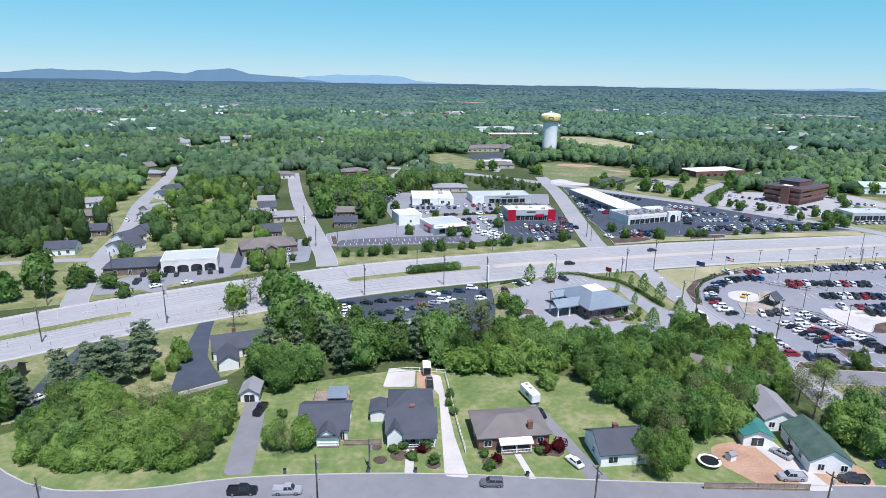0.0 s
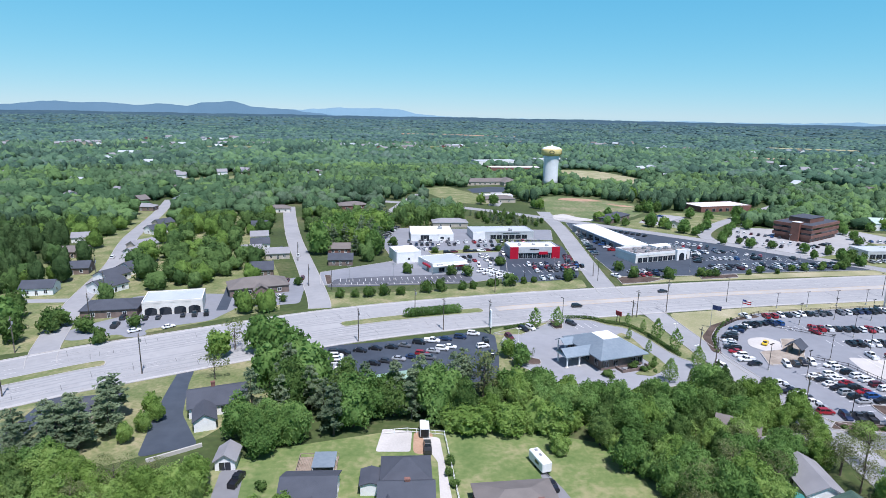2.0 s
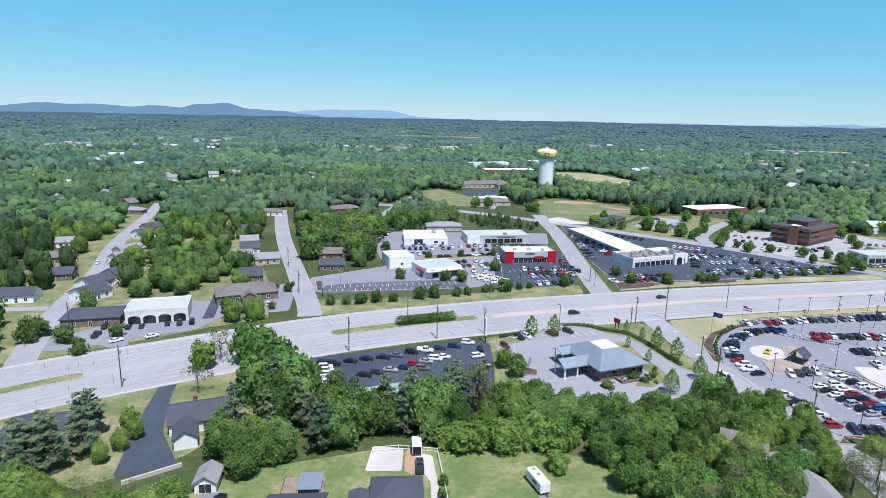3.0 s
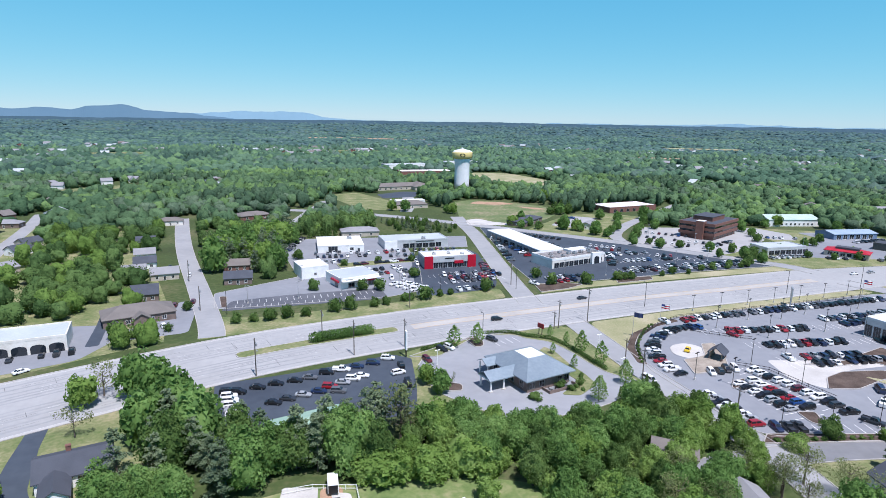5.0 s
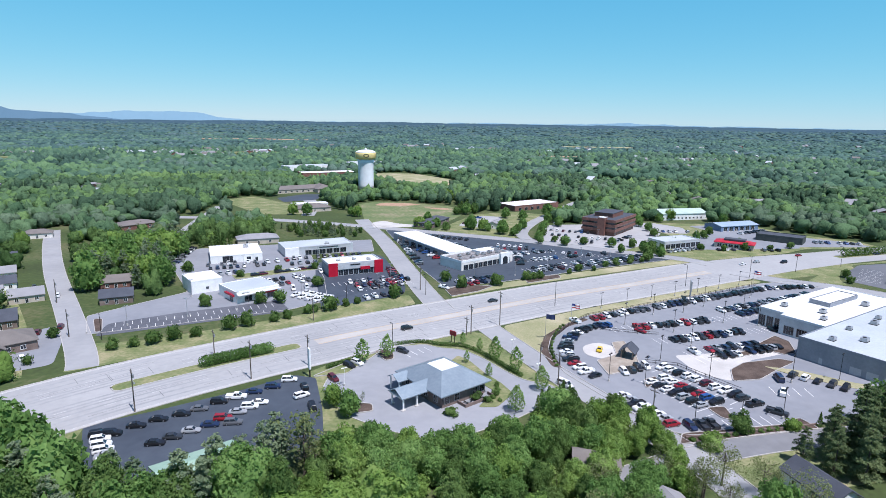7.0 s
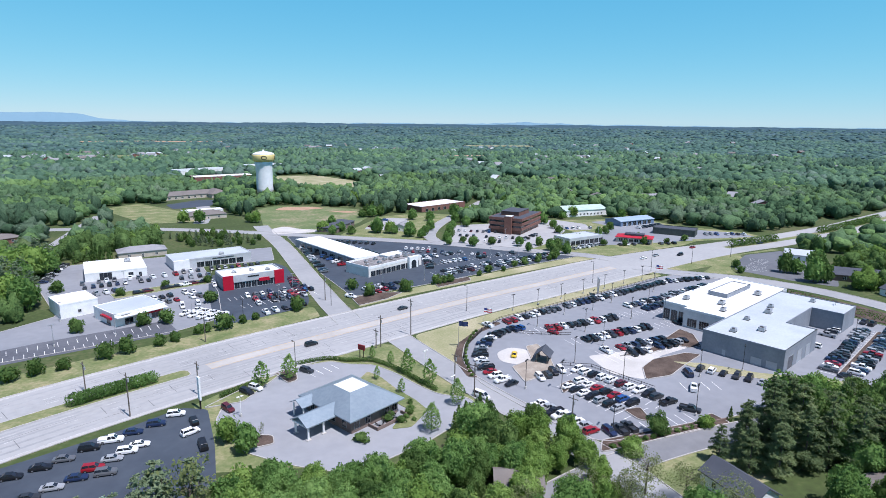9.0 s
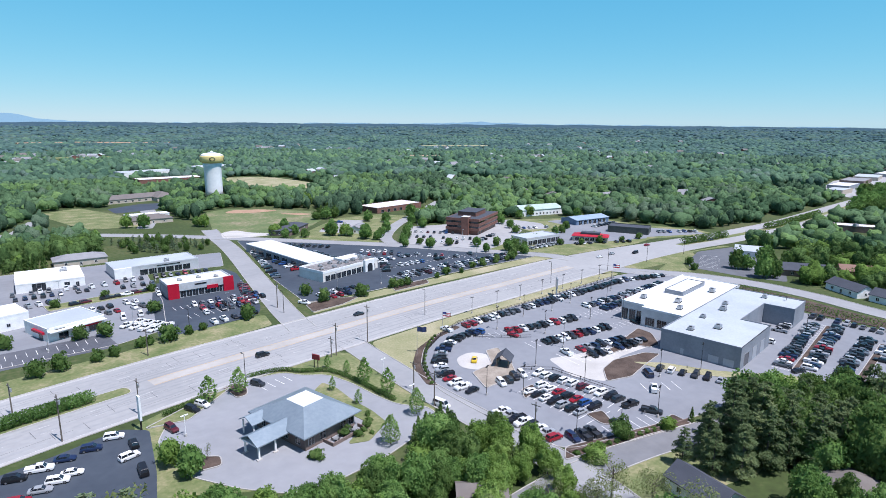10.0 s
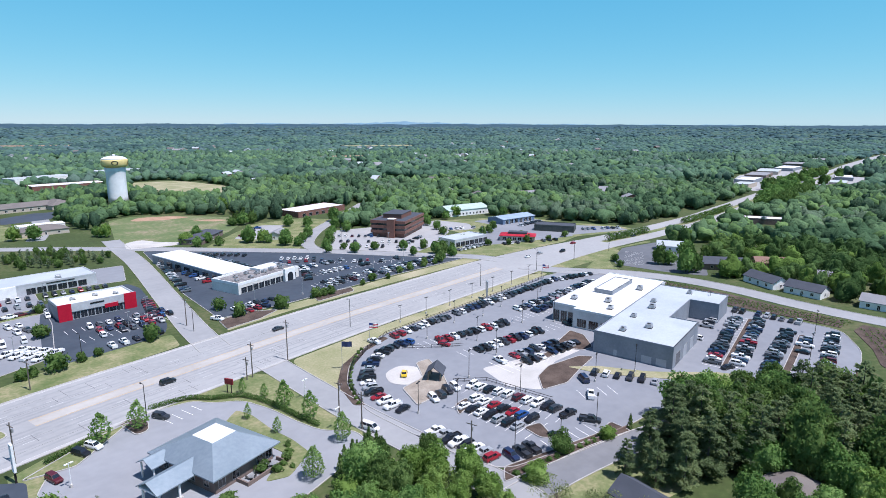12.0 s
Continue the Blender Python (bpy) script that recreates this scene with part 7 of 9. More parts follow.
for x, y in spots:
    CLEAR.append((np.array([(x - 6, y - 11), (x + 12, y - 11), (x + 12, y + 10), (x - 6, y + 10)]), 1.0))
    w, d = fr.uniform(11, 17), fr.uniform(8, 11)
    z = ground_z(x, y)
    ob = thing("house", x, y, fr.uniform(-40, 40), "distant pale house with a grey roof among trees", "house", "far houses", z=z)
    lift = 4.0 if y > 760 else 0.6
    wl, rf = block(ob, w, d, 3.2 + lift, fr.choice((WHITE, WHITE, TAN, REDBRICK)), fr.choice((SHINGLE_GREY, SHINGLE_BROWN, SHINGLE_GREY, MEMBRANE_GREY)), "gable", 3.0, fr.choice("xy"))
for pts, w, m, lb in (
    ([(-60, 2050), (150, 2080), (330, 2060)], 70, CLAY, "bare brown field far off"),
    ([(620, 1120), (700, 1090)], 40, CLAY, "bare orange building site far off"),
    ([(-420, 1180), (-330, 1215)], 45, GRASS, "meadow among far houses"),
    ([(20, 1310), (110, 1340)], 50, GRASS, "meadow among far houses"),
    ([(820, 640), (900, 610)], 36, DRY_GRASS, "clearing among far houses"),
    ([(-640, 1165), (-560, 1195)], 40, GRASS, "meadow among far houses"),
    ([(-250, 640), (-190, 690)], 30, GRASS, "clearing among houses"),
    ([(900, 1500), (1100, 1460)], 60, DRY_GRASS, "pale field far off"),
):
    line = smooth_line(pts, 25)
    ob = tagged(part("field_far", strip(bmesh.new(), line, -w / 2, w / 2, -6.0, 5.0 if pts[0][1] > 1000 else 0.5), m), lb, "field", "", "structure")
    a, b = side_line(line, w / 2), side_line(line, -w / 2)
    CLEAR.append((np.array([tuple(p) for p in a + b[::-1]]), 2.0))
    OPEN.append(CLEAR[-1][0])


# ---- woods to the horizon: one object for each belt ----
def woods():
    eye = np.array([25.0, 15.0])
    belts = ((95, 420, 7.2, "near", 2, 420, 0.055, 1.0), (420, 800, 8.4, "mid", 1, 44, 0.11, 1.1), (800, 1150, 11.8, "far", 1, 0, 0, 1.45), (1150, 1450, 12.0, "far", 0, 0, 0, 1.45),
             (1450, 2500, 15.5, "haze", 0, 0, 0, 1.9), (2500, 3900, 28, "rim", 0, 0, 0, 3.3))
    south = np.array([(-400, -200), (-310, -20), (-210, 52), (-118, 118), (-60, 152), (-14, 176), (40, 192), (100, 208), (150, 218), (262, 236), (310, 240), (420, 240), (420, -400), (-400, -400)], float)
    for bi, (r0, r1, sp, zone, level, leaves, size, wide) in enumerate(belts):
        rg = np.random.default_rng(40 + bi)
        n = int(2 * r1 / sp) + 2
        gx, gy = np.meshgrid(np.arange(n) * sp - r1, np.arange(n) * sp - r1)
        P = np.stack([gx.ravel(), gy.ravel()], 1) + rg.uniform(-0.45, 0.45, (n * n, 2)) * sp + eye
        d = P - eye
        r = np.linalg.norm(d, axis=1)
        az = np.degrees(np.arctan2(d[:, 0], d[:, 1]))
        P = P[(r >= r0) & (r < r1) & (az > (-50 if bi == 0 else -40)) & (az < (88 if bi == 0 else 80))]
        if bi == 0:
            keep = ~inside(P, south)
            keep |= (P[:, 0] > 318) & (P[:, 1] < 240) & (P[:, 1] > 20)
            P = P[keep]
        P = P[free_of(P, -2.5)]
        if r1 > 500:
            # low growth only on the sunny side of buildings and fields
            out = (P - eye) / np.linalg.norm(P - eye, axis=1)[:, None]
            ok = np.ones(len(P), bool)
            for poly in OPEN:
                for step in (16, 32, 48):
                    Q = P + out * step
                    near = np.where((np.abs(Q - poly.mean(0)).max(1) < 20 + np.ptp(poly, axis=0).max()) & ok)[0]
                    if len(near):
                        ok[near[inside(Q[near], poly)]] = False
            P = P[ok]
        thin = np.array([noise.noise(Vector((p[0] / 90, p[1] / 90, 1.3))) for p in P])
        homes = (P[:, 0] < -20) & (P[:, 1] < 430) & (P[:, 0] > -150 - 0.25 * (P[:, 1] - 220))
        P = P[(rg.random(len(P)) < np.where(homes, 0.55, np.where((P[:, 0] > 318) & (P[:, 0] < 430) & (P[:, 1] < 245), 0.75, 0.95))) & (thin < 0.52)]
        clump = np.array([noise.noise(Vector((p[0] / 150, p[1] / 110, 9.2))) for p in P]) + rg.normal(0, 0.10, len(P))
        pale = np.array([noise.noise(Vector((p[0] / 120, p[1] / 90, 21.7))) for p in P]) + rg.normal(0, 0.22, len(P))
        kind = np.where(clump > 0.34, 4, np.where(clump < -0.40, 2, np.where(pale > 0.30, 1, np.where(pale < -0.48, 3, 0))))
        shake = rg.random(len(P))
        kind = np.where(shake < 0.10, 2, np.where(shake > 0.93, 1, kind))
        # each belt takes crowns already tinted with its zone's haze
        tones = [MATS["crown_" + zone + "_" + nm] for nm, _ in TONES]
        shapes = [(leafy(np.random.default_rng(900 + v), 34, leaves, size, 0.5) if bi == 0 else crown_skin(np.random.default_rng(900 + v + 10 * bi), level, leaves, size)) for v in range(7)]
        V, F, S, M, base = [], [], [], [], 0
        for p, kd in zip(P, kind):
            v, f, sm = shapes[rg.integers(7)]
            s = (4.3 + 3.5 * rg.random() ** 1.5) * wide
            tall = (rg.uniform(7.5, 14.0) if kd != 4 else rg.uniform(12, 16)) * (1.0 if r1 < 1500 else 0.9)
            if kd == 4:
                s *= 0.78
            a = rg.uniform(0, 6.2832)
            ca, sa = math.cos(a) * s, math.sin(a) * s
            q = np.empty_like(v)
            q[:, 0] = v[:, 0] * ca - v[:, 1] * sa + p[0]
            q[:, 1] = v[:, 0] * sa + v[:, 1] * ca + p[1]
            q[:, 2] = (v[:, 2] + 0.62) / 1.62 * tall + ground_z(p[0], p[1])
            V.append(q)
            F.append(f + base)
            S.append(sm)
            M.append(np.full(len(f), kd))
            base += len(v)
        V, F, S, M = np.concatenate(V), np.concatenate(F), np.concatenate(S), np.concatenate(M)
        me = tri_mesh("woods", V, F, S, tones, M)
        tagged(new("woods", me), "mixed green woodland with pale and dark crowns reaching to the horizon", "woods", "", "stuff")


woods()


# ---- distance: wooded land and hills in haze-tinted colours, beyond where anything shifts ----
# tree-top greens greyed and blued: the air's haze is painted into them
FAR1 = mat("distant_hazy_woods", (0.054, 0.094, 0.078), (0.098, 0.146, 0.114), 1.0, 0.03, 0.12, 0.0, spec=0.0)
FAR2 = mat("distant_haze_blue_woods", (0.042, 0.082, 0.108), (0.062, 0.104, 0.126), 1.0, 0.006, 0.03, 0.0, spec=0.0)
# the ridges' blue is haze put into the base colour, paler on the farther
RIDGE1 = mat("haze_blue_ridge", (0.086, 0.155, 0.208), (0.098, 0.168, 0.222), 1.0, 0.002, 0.01, 0.0, spec=0.0)
RIDGE2 = mat("pale_haze_ridge", (0.15, 0.255, 0.32), (0.165, 0.27, 0.335), 1.0, 0.002, 0.01, 0.0, spec=0.0)


def canopy(name, r0, r1, rings, seg, lift, rough, material, label, seed):
    """A rolling sheet of far tree tops."""
    rs = np.random.default_rng(seed)
    verts, faces = [], []
    for k in range(rings):
        r = r0 + (r1 - r0) * k / (rings - 1)
        for i in range(seg + 1):
            a = radians(-50 + 140 * i / seg)
            x, y = 25 + r * math.sin(a), 15 + r * math.cos(a)
            edge = 0.0 if 0 < k < rings - 1 else -lift - 8
            verts.append((x, y, ground_z(x, y) + lift + edge + rough * rs.random() + 5 * noise.noise(Vector((x / 150, y / 150, 2.0)))))
    for k in range(rings - 1):
        for i in range(seg):
            a = k * (seg + 1) + i
            faces.append((a, a + 1, a + seg + 2, a + seg + 1))
    me = bpy.data.meshes.new(name)
    me.from_pydata(verts, [], faces)
    me.materials.append(material)
    return tagged(new(name, me), label, "backdrop", "", "structure")


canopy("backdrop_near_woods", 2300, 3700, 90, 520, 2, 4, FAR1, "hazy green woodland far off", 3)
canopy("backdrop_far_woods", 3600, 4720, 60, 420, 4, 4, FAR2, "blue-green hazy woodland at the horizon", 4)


def ridge(name, dist, knots, material, label, wob):
    """A far mountain skyline: elevation in degrees against azimuth, as a solid slope."""
    verts, faces = [], []
    n = 300
    a0, a1 = knots[0][0], knots[-1][0]
    for i in range(n + 1):
        az = a0 + (a1 - a0) * i / n
        for (p, e), (q, f) in zip(knots, knots[1:]):
            if p <= az <= q:
                u = (az - p) / (q - p)
                el = e + (f - e) * u * u * (3 - 2 * u)
                break
        el += wob * noise.fractal(Vector((az * 0.9, 4.4, 0)), 1.0, 2.0, 4)
        x, y = math.sin(radians(az)), math.cos(radians(az))
        top = 75 + dist * math.tan(radians(el))
        verts += [(25 + x * (dist - 140), 15 + y * (dist - 140), 20), (25 + x * dist, 15 + y * dist, top), (25 + x * (dist + 60), 15 + y * (dist + 60), 10)]
    for i in range(n):
        a = 3 * i
        faces += [(a, a + 3, a + 4, a + 1), (a + 1, a + 4, a + 5, a + 2)]
    me = bpy.data.meshes.new(name)
    me.from_pydata(verts, [], faces)
    me.materials.append(material)
    return tagged(new(name, me), label, "mountains", "", "structure")


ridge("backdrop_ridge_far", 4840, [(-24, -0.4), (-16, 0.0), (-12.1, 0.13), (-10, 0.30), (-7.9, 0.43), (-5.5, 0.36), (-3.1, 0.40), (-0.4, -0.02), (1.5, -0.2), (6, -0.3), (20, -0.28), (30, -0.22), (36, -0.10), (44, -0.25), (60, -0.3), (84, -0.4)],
      RIDGE2, "mountains on the skyline tinted pale blue as by haze", 0.09)
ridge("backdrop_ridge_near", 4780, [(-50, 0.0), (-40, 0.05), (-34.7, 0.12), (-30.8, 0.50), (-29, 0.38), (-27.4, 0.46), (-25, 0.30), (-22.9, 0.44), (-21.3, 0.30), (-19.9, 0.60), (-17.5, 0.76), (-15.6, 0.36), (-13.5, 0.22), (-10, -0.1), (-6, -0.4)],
      RIDGE1, "mountain ridge on the skyline tinted blue as by haze", 0.05)


# ---- vehicles ----
def loft(bm, stations, close=True):
    """Rings of equal length joined into a skin."""
    rows = [[bm.verts.new(p) for p in st] for st in stations]
    n = len(rows[0])
    for a, b in zip(rows, rows[1:]):
        for i in range(n):
            j = (i + 1) % n
            bm.faces.new((a[i], a[j], b[j], b[i]))
    bm.faces.new(rows[0][::-1])
    bm.faces.new(rows[-1])
    bmesh.ops.recalc_face_normals(bm, faces=bm.faces[:])
    return bm


def ring(x, hw, z0, z1, taper=0.88):
    """A rounded cross-section of a car body."""
    zm = z0 + (z1 - z0) * 0.62
    return [(x, -hw * 0.9, z0), (x, hw * 0.9, z0), (x, hw, z0 + 0.12), (x, hw, zm), (x, hw * taper, z1), (x, -hw * taper, z1), (x, -hw, zm), (x, -hw, z0 + 0.12)]


BODY = {
    # length, half width, hood, lower body stations (x, top), cabin (x0, x1 at the belt; x2, x3 at the roof; roof height), wheels
    "sedan": (4.75, 0.91, [(-2.36, 0.66), (-2.25, 0.92), (-1.4, 1.00), (1.0, 0.96), (2.1, 0.80), (2.37, 0.60)], (-1.75, 1.05, -1.0, 0.35, 1.45), 0.32),
    "suv": (4.75, 0.95, [(-2.36, 0.80), (-2.30, 1.10), (-1.2, 1.16), (1.05, 1.12), (2.15, 0.98), (2.37, 0.70)], (-2.22, 1.15, -1.95, 0.45, 1.74), 0.36),
    "pickup": (5.75, 0.99, [(-2.86, 0.85), (-2.84, 1.12), (-1.0, 1.14), (1.35, 1.16), (2.65, 1.08), (2.87, 0.75)], (-0.75, 1.45, -0.55, 0.75, 1.88), 0.40),
    "van": (5.4, 0.98, [(-2.70, 0.95), (-2.66, 1.25), (-1.0, 1.28), (1.6, 1.24), (2.5, 1.0), (2.7, 0.72)], (-2.6, 1.9, -2.5, 1.15, 2.05), 0.36),
}
CAR_MESH = {}


def mesh_of(name, bm, material):
    me = bpy.data.meshes.new(name)
    bm.to_mesh(me)
    bm.free()
    me.materials.append(material)
    return me


def car_meshes(kind):
    L, hw, st, (b0, b1, r0, r1, rh), wr = BODY[kind]
    z0 = 0.26
    bm = loft(bmesh.new(), [ring(x, hw * (0.80 if i in (0, len(st) - 1) else 0.95 if i in (1, len(st) - 2) else 1.0), z0 + (0.12 if i in (0, len(st) - 1) else 0), z) for i, (x, z) in enumerate(st)])
    belt = max(z for _, z in st) - 0.06
    cw, tw = hw * 0.86, hw * 0.70
    # roof panel and pillars
    box(bm, r0 - 0.05, -tw - 0.03, rh - 0.07, r1 + 0.05, tw + 0.03, rh, 0.03)
    for s in (-1, 1):
        for xa, xb in ((b0, r0), (b1, r1), ((b0 + b1) / 2, (r0 + r1) / 2)):
            lo = [(xa - 0.05, s * cw * 1.01, belt), (xa + 0.05, s * cw * 1.01, belt), (xa + 0.05, s * (cw - 0.07), belt), (xa - 0.05, s * (cw - 0.07), belt)]
            hi = [(xb - 0.05, s * tw * 1.02, rh - 0.03), (xb + 0.05, s * tw * 1.02, rh - 0.03), (xb + 0.05, s * (tw - 0.07), rh - 0.03), (xb - 0.05, s * (tw - 0.07), rh - 0.03)]
            a, b = [bm.verts.new(p) for p in lo], [bm.verts.new(p) for p in hi]
            for i in range(4):
                bm.faces.new((a[i], a[(i + 1) % 4], b[(i + 1) % 4], b[i]))
    if kind == "pickup":
        for y in (-hw * 0.93, hw * 0.93 - 0.1):
            box(bm, -2.8, y, 1.1, -0.8, y + 0.1, 1.32)
        box(bm, -2.86, -hw * 0.9, 1.1, -2.76, hw * 0.9, 1.32)
    body = mesh_of("body", bm, BLACKPAINT)

    def pane(pts):
        q = bmesh.new()
        a = [q.verts.new(p) for p in pts]
        c = Vector((0.5 * (b0 + b1), 0, belt))
        b = [q.verts.new(Vector(p) + (c - Vector(p)).normalized() * 0.05) for p in pts]
        q.faces.new(a)
        q.faces.new(b[::-1])
        for i in range(4):
            q.faces.new((a[i], a[(i + 1) % 4], b[(i + 1) % 4], b[i]))
        bmesh.ops.recalc_face_normals(q, faces=q.faces[:])
        return q
    t = rh - 0.04
    ws = mesh_of("windscreen", pane([(b1, -cw, belt), (b1, cw, belt), (r1, tw, t), (r1, -tw, t)]), PANE)
    rw = mesh_of("rear_window", pane([(b0, cw, belt), (b0, -cw, belt), (r0, -tw, t), (r0, tw, t)]), PANE)
    sl = mesh_of("side_window", pane([(b0, cw, belt), (b1, cw, belt), (r1, tw, t), (r0, tw, t)]), PANE)
    sr = mesh_of("side_window", pane([(b1, -cw, belt), (b0, -cw, belt), (r0, -tw, t), (r1, -tw, t)]), PANE)
    q = bmesh.new()
    m = Matrix.Rotation(radians(90), 4, "X")
    tube(q, 0, 0, -0.11, 0.11, wr, n=12)
    bmesh.ops.transform(q, matrix=m, verts=q.verts[:])
    wheel = mesh_of("wheel", q, RUBBER)
    q = bmesh.new()
    tube(q, 0, 0, -0.125, 0.125, wr * 0.62, n=8)
    bmesh.ops.transform(q, matrix=m, verts=q.verts[:])
    rim = mesh_of("rim", q, HUB)
    q = bmesh.new()
    box(q, st[-1][0] - 0.12, hw * 0.45, 0.58, st[-1][0] + 0.015, hw * 0.86, 0.74)
    hl = mesh_of("headlight", q, GALV)
    return body, ws, rw, sl, sr, wheel, rim, hl, L, hw, wr


COLOURS = {"white": (0.78, 0.78, 0.77), "black": (0.012, 0.012, 0.014), "charcoal": (0.045, 0.048, 0.053), "silver": (0.42, 0.43, 0.44), "grey": (0.15, 0.155, 0.165), "red": (0.30, 0.012, 0.020),
           "navy": (0.015, 0.028, 0.075), "blue": (0.02, 0.075, 0.24), "maroon": (0.10, 0.012, 0.018), "green": (0.05, 0.22, 0.03), "yellow": (0.75, 0.50, 0.02), "tan": (0.40, 0.35, 0.27)}
CAR_KIND = {"sedan": "sedan", "suv": "sport utility vehicle", "pickup": "pickup truck", "van": "delivery van"}


CARS = []


def car(kind, colour, x, y, heading, group="parked cars", z=0.05, far=False):
    CARS.append((kind, colour, x, y, heading, group, z))


def build_car(kind, colour, x, y, heading, group, z, far):
    """A car with its middle at x, y and its nose towards heading (degrees from the x axis)."""
    if kind not in CAR_MESH:
        CAR_MESH[kind] = car_meshes(kind)
    body, ws, rw, sl, sr, wheel, rim, hl, L, hw, wr = CAR_MESH[kind]
    ob = thing("car" if kind != "pickup" else "pickup_truck", x, y, heading, f"{colour} {CAR_KIND[kind]} with dark windows parked among others", "car" if kind != "pickup" else "truck", group, z=z)
    ob.scale = (0.95, 0.95, 0.95)
    b = shared("body", body, ob)
    b.material_slots[0].link = "OBJECT"
    b.material_slots[0].material = paint("car_paint_" + colour, COLOURS[colour], 0.36, 0.25, 0.25 if colour in ("silver", "grey", "charcoal") else 0.0)
    shared("windscreen", ws, ob)
    shared("rear_window", rw, ob)
    shared("side_window", sl, ob)
    shared("side_window", sr, ob)
    for fx in (-0.3, 0.31):
        for s in (-1, 1):
            w = shared("wheel", wheel, ob, (fx * L, s * (hw - 0.1), wr))
            if not far:
                shared("rim", rim, w)
    return ob


car_rng = random.Random(21)
MIX = ["white"] * 9 + ["black"] * 8 + ["charcoal"] * 6 + ["silver"] * 5 + ["grey"] * 4 + ["red"] * 2 + ["navy"] * 3 + ["blue"] + ["maroon"]
DARKMIX = ["black"] * 8 + ["charcoal"] * 6 + ["navy"] * 3 + ["grey"] * 3 + ["white"] * 4 + ["red"] + ["silver"] * 3


def row(x0, y0, x1, y1, n, ang=90.0, fill=0.9, mix=MIX, kinds=("sedan", "suv", "suv", "pickup"), group="parked cars", far=False, colours=None):
    """Cars side by side from one end to the other; ang turns each nose from the row's line."""
    d = math.degrees(math.atan2(y1 - y0, x1 - x0))
    for i in range(n):
        if car_rng.random() > fill:
            continue
        u = i / max(n - 1, 1)
        flip = 180 if car_rng.random() < 0.25 else 0
        col = colours[i] if colours else car_rng.choice(mix)
        car(car_rng.choice(kinds), col, x0 + (x1 - x0) * u + car_rng.uniform(-0.1, 0.1), y0 + (y1 - y0) * u + car_rng.uniform(-0.25, 0.25), d + ang + flip + car_rng.uniform(-1.5, 1.5), group, far=far)


A = "cars in the dealer lot"
row(150, 207.2, 163, 209.4, 5, 78, 1, ["white", "black", "red"], group=A)
row(166, 209.8, 218, 216.6, 19, 78, 0.98, DARKMIX, group=A)
row(221, 217, 247, 220.6, 10, 78, 1, ["black", "charcoal"], group=A)
row(250, 221, 275, 217, 9, 80, 0.95, DARKMIX, group=A)
row(160, 193.6, 190, 192.4, 11, 84, 1, MIX, ("pickup", "suv"), A, colours=["red", "red", "white", "black", "charcoal", "black", "white", "red", "white", "charcoal", "black"])
row(206, 200.6, 264, 207.2, 21, 84, 0.95, MIX, group=A, colours=None)
row(207, 194.6, 268, 200.6, 22, 84, 0.92, DARKMIX, group=A)
row(164, 178.8, 193, 178.4, 11, 84, 1, MIX, ("suv", "pickup"), A, colours=["black", "black", "white", "white", "charcoal", "red", "black", "navy", "white", "black", "black"])
row(204, 177, 221, 175.8, 6, 84, 0.8, MIX, group=A)
row(163, 167.8, 188, 167.2, 9, 84, 0.9, DARKMIX, group=A)
row(169, 161.8, 194, 162.8, 9, 84, 0.95, MIX, group=A)
row(130.5, 161.2, 139.5, 162.4, 4, 70, 1, ["white", "charcoal", "white", "black"], ("suv",), A, colours=["white", "charcoal", "black", "white"])
row(144, 160.6, 148, 149.6, 5, 80, 1, MIX, ("suv",), A, colours=["white", "white", "black", "white", "white"])
row(148.6, 146.6, 151.2, 135.6, 5, 80, 1, MIX, ("suv",), A, colours=["maroon", "white", "white", "black", "charcoal"])
car("pickup", "black", 151.6, 132, 0, A)
car("pickup", "charcoal", 153.4, 126.5, -60, A)
row(139.4, 153.4, 142.2, 136, 7, 84, 1, MIX, ("suv", "sedan"), A, colours=["white", "white", "red", "black", "red", "blue", "black"])
row(134, 152.4, 137, 136, 7, 84, 1, MIX, ("suv", "sedan"), A, colours=["white", "black", "white", "black", "silver", "black", "silver"])
row(119.6, 147, 122.2, 130, 8, 80, 1, MIX, ("pickup", "suv"), A, colours=["white", "silver", "black", "white", "black", "white", "silver", "red"])
row(126, 127.8, 132, 127, 3, 90, 1, DARKMIX, ("suv", "pickup"), A)
car("sedan", "black", 140.5, 127, 80, A)
for i, (u, v, hd) in enumerate(((150.5, 199.2, 100), (147.4, 199.4, 104), (144.2, 199.2, 110), (141.2, 198.4, 116), (138.2, 197.2, 122), (135.4, 195.6, 128), (132.6, 193.6, 133), (130, 191.4, 138),
                               (127.6, 189, 143), (125.4, 186.4, 148), (123.6, 183.6, 153), (122.0, 180.6, 158), (120.8, 177.6, 163), (119.9, 174.4, 168), (119.4, 171.2, 173), (119.2, 168, 178), (119.4, 164.6, 184), (120.4, 161.4, 190))):
    car(("suv", "pickup", "sedan")[i % 3], ("blue", "navy", "black", "charcoal", "black", "white", "black", "navy", "silver", "charcoal", "black", "white", "silver", "black", "red", "white", "white", "black")[i], u, v, hd, A)
car("sedan", "red", 158.6, 190, -70, A)
car("sedan", "yellow", 133.8, 179, 50, "display car", z=0.14)
row(178.6, 143.6, 186.6, 128.4, 6, 84, 1, MIX, ("suv", "sedan"), A, colours=["charcoal", "white", "black", "charcoal", "black", "silver"])
car("van", "navy", 172, 142.6, 60, A)
car("pickup", "white", 165.2, 135, 40, A)
row(270, 167, 278, 170, 4, 90, 1, MIX, group=A)
row(213.5, 124.8, 262, 139.2, 17, 90, 1, MIX, group=A)
row(218, 118.6, 266, 132.6, 17, 90, 0.97, DARKMIX, group=A)
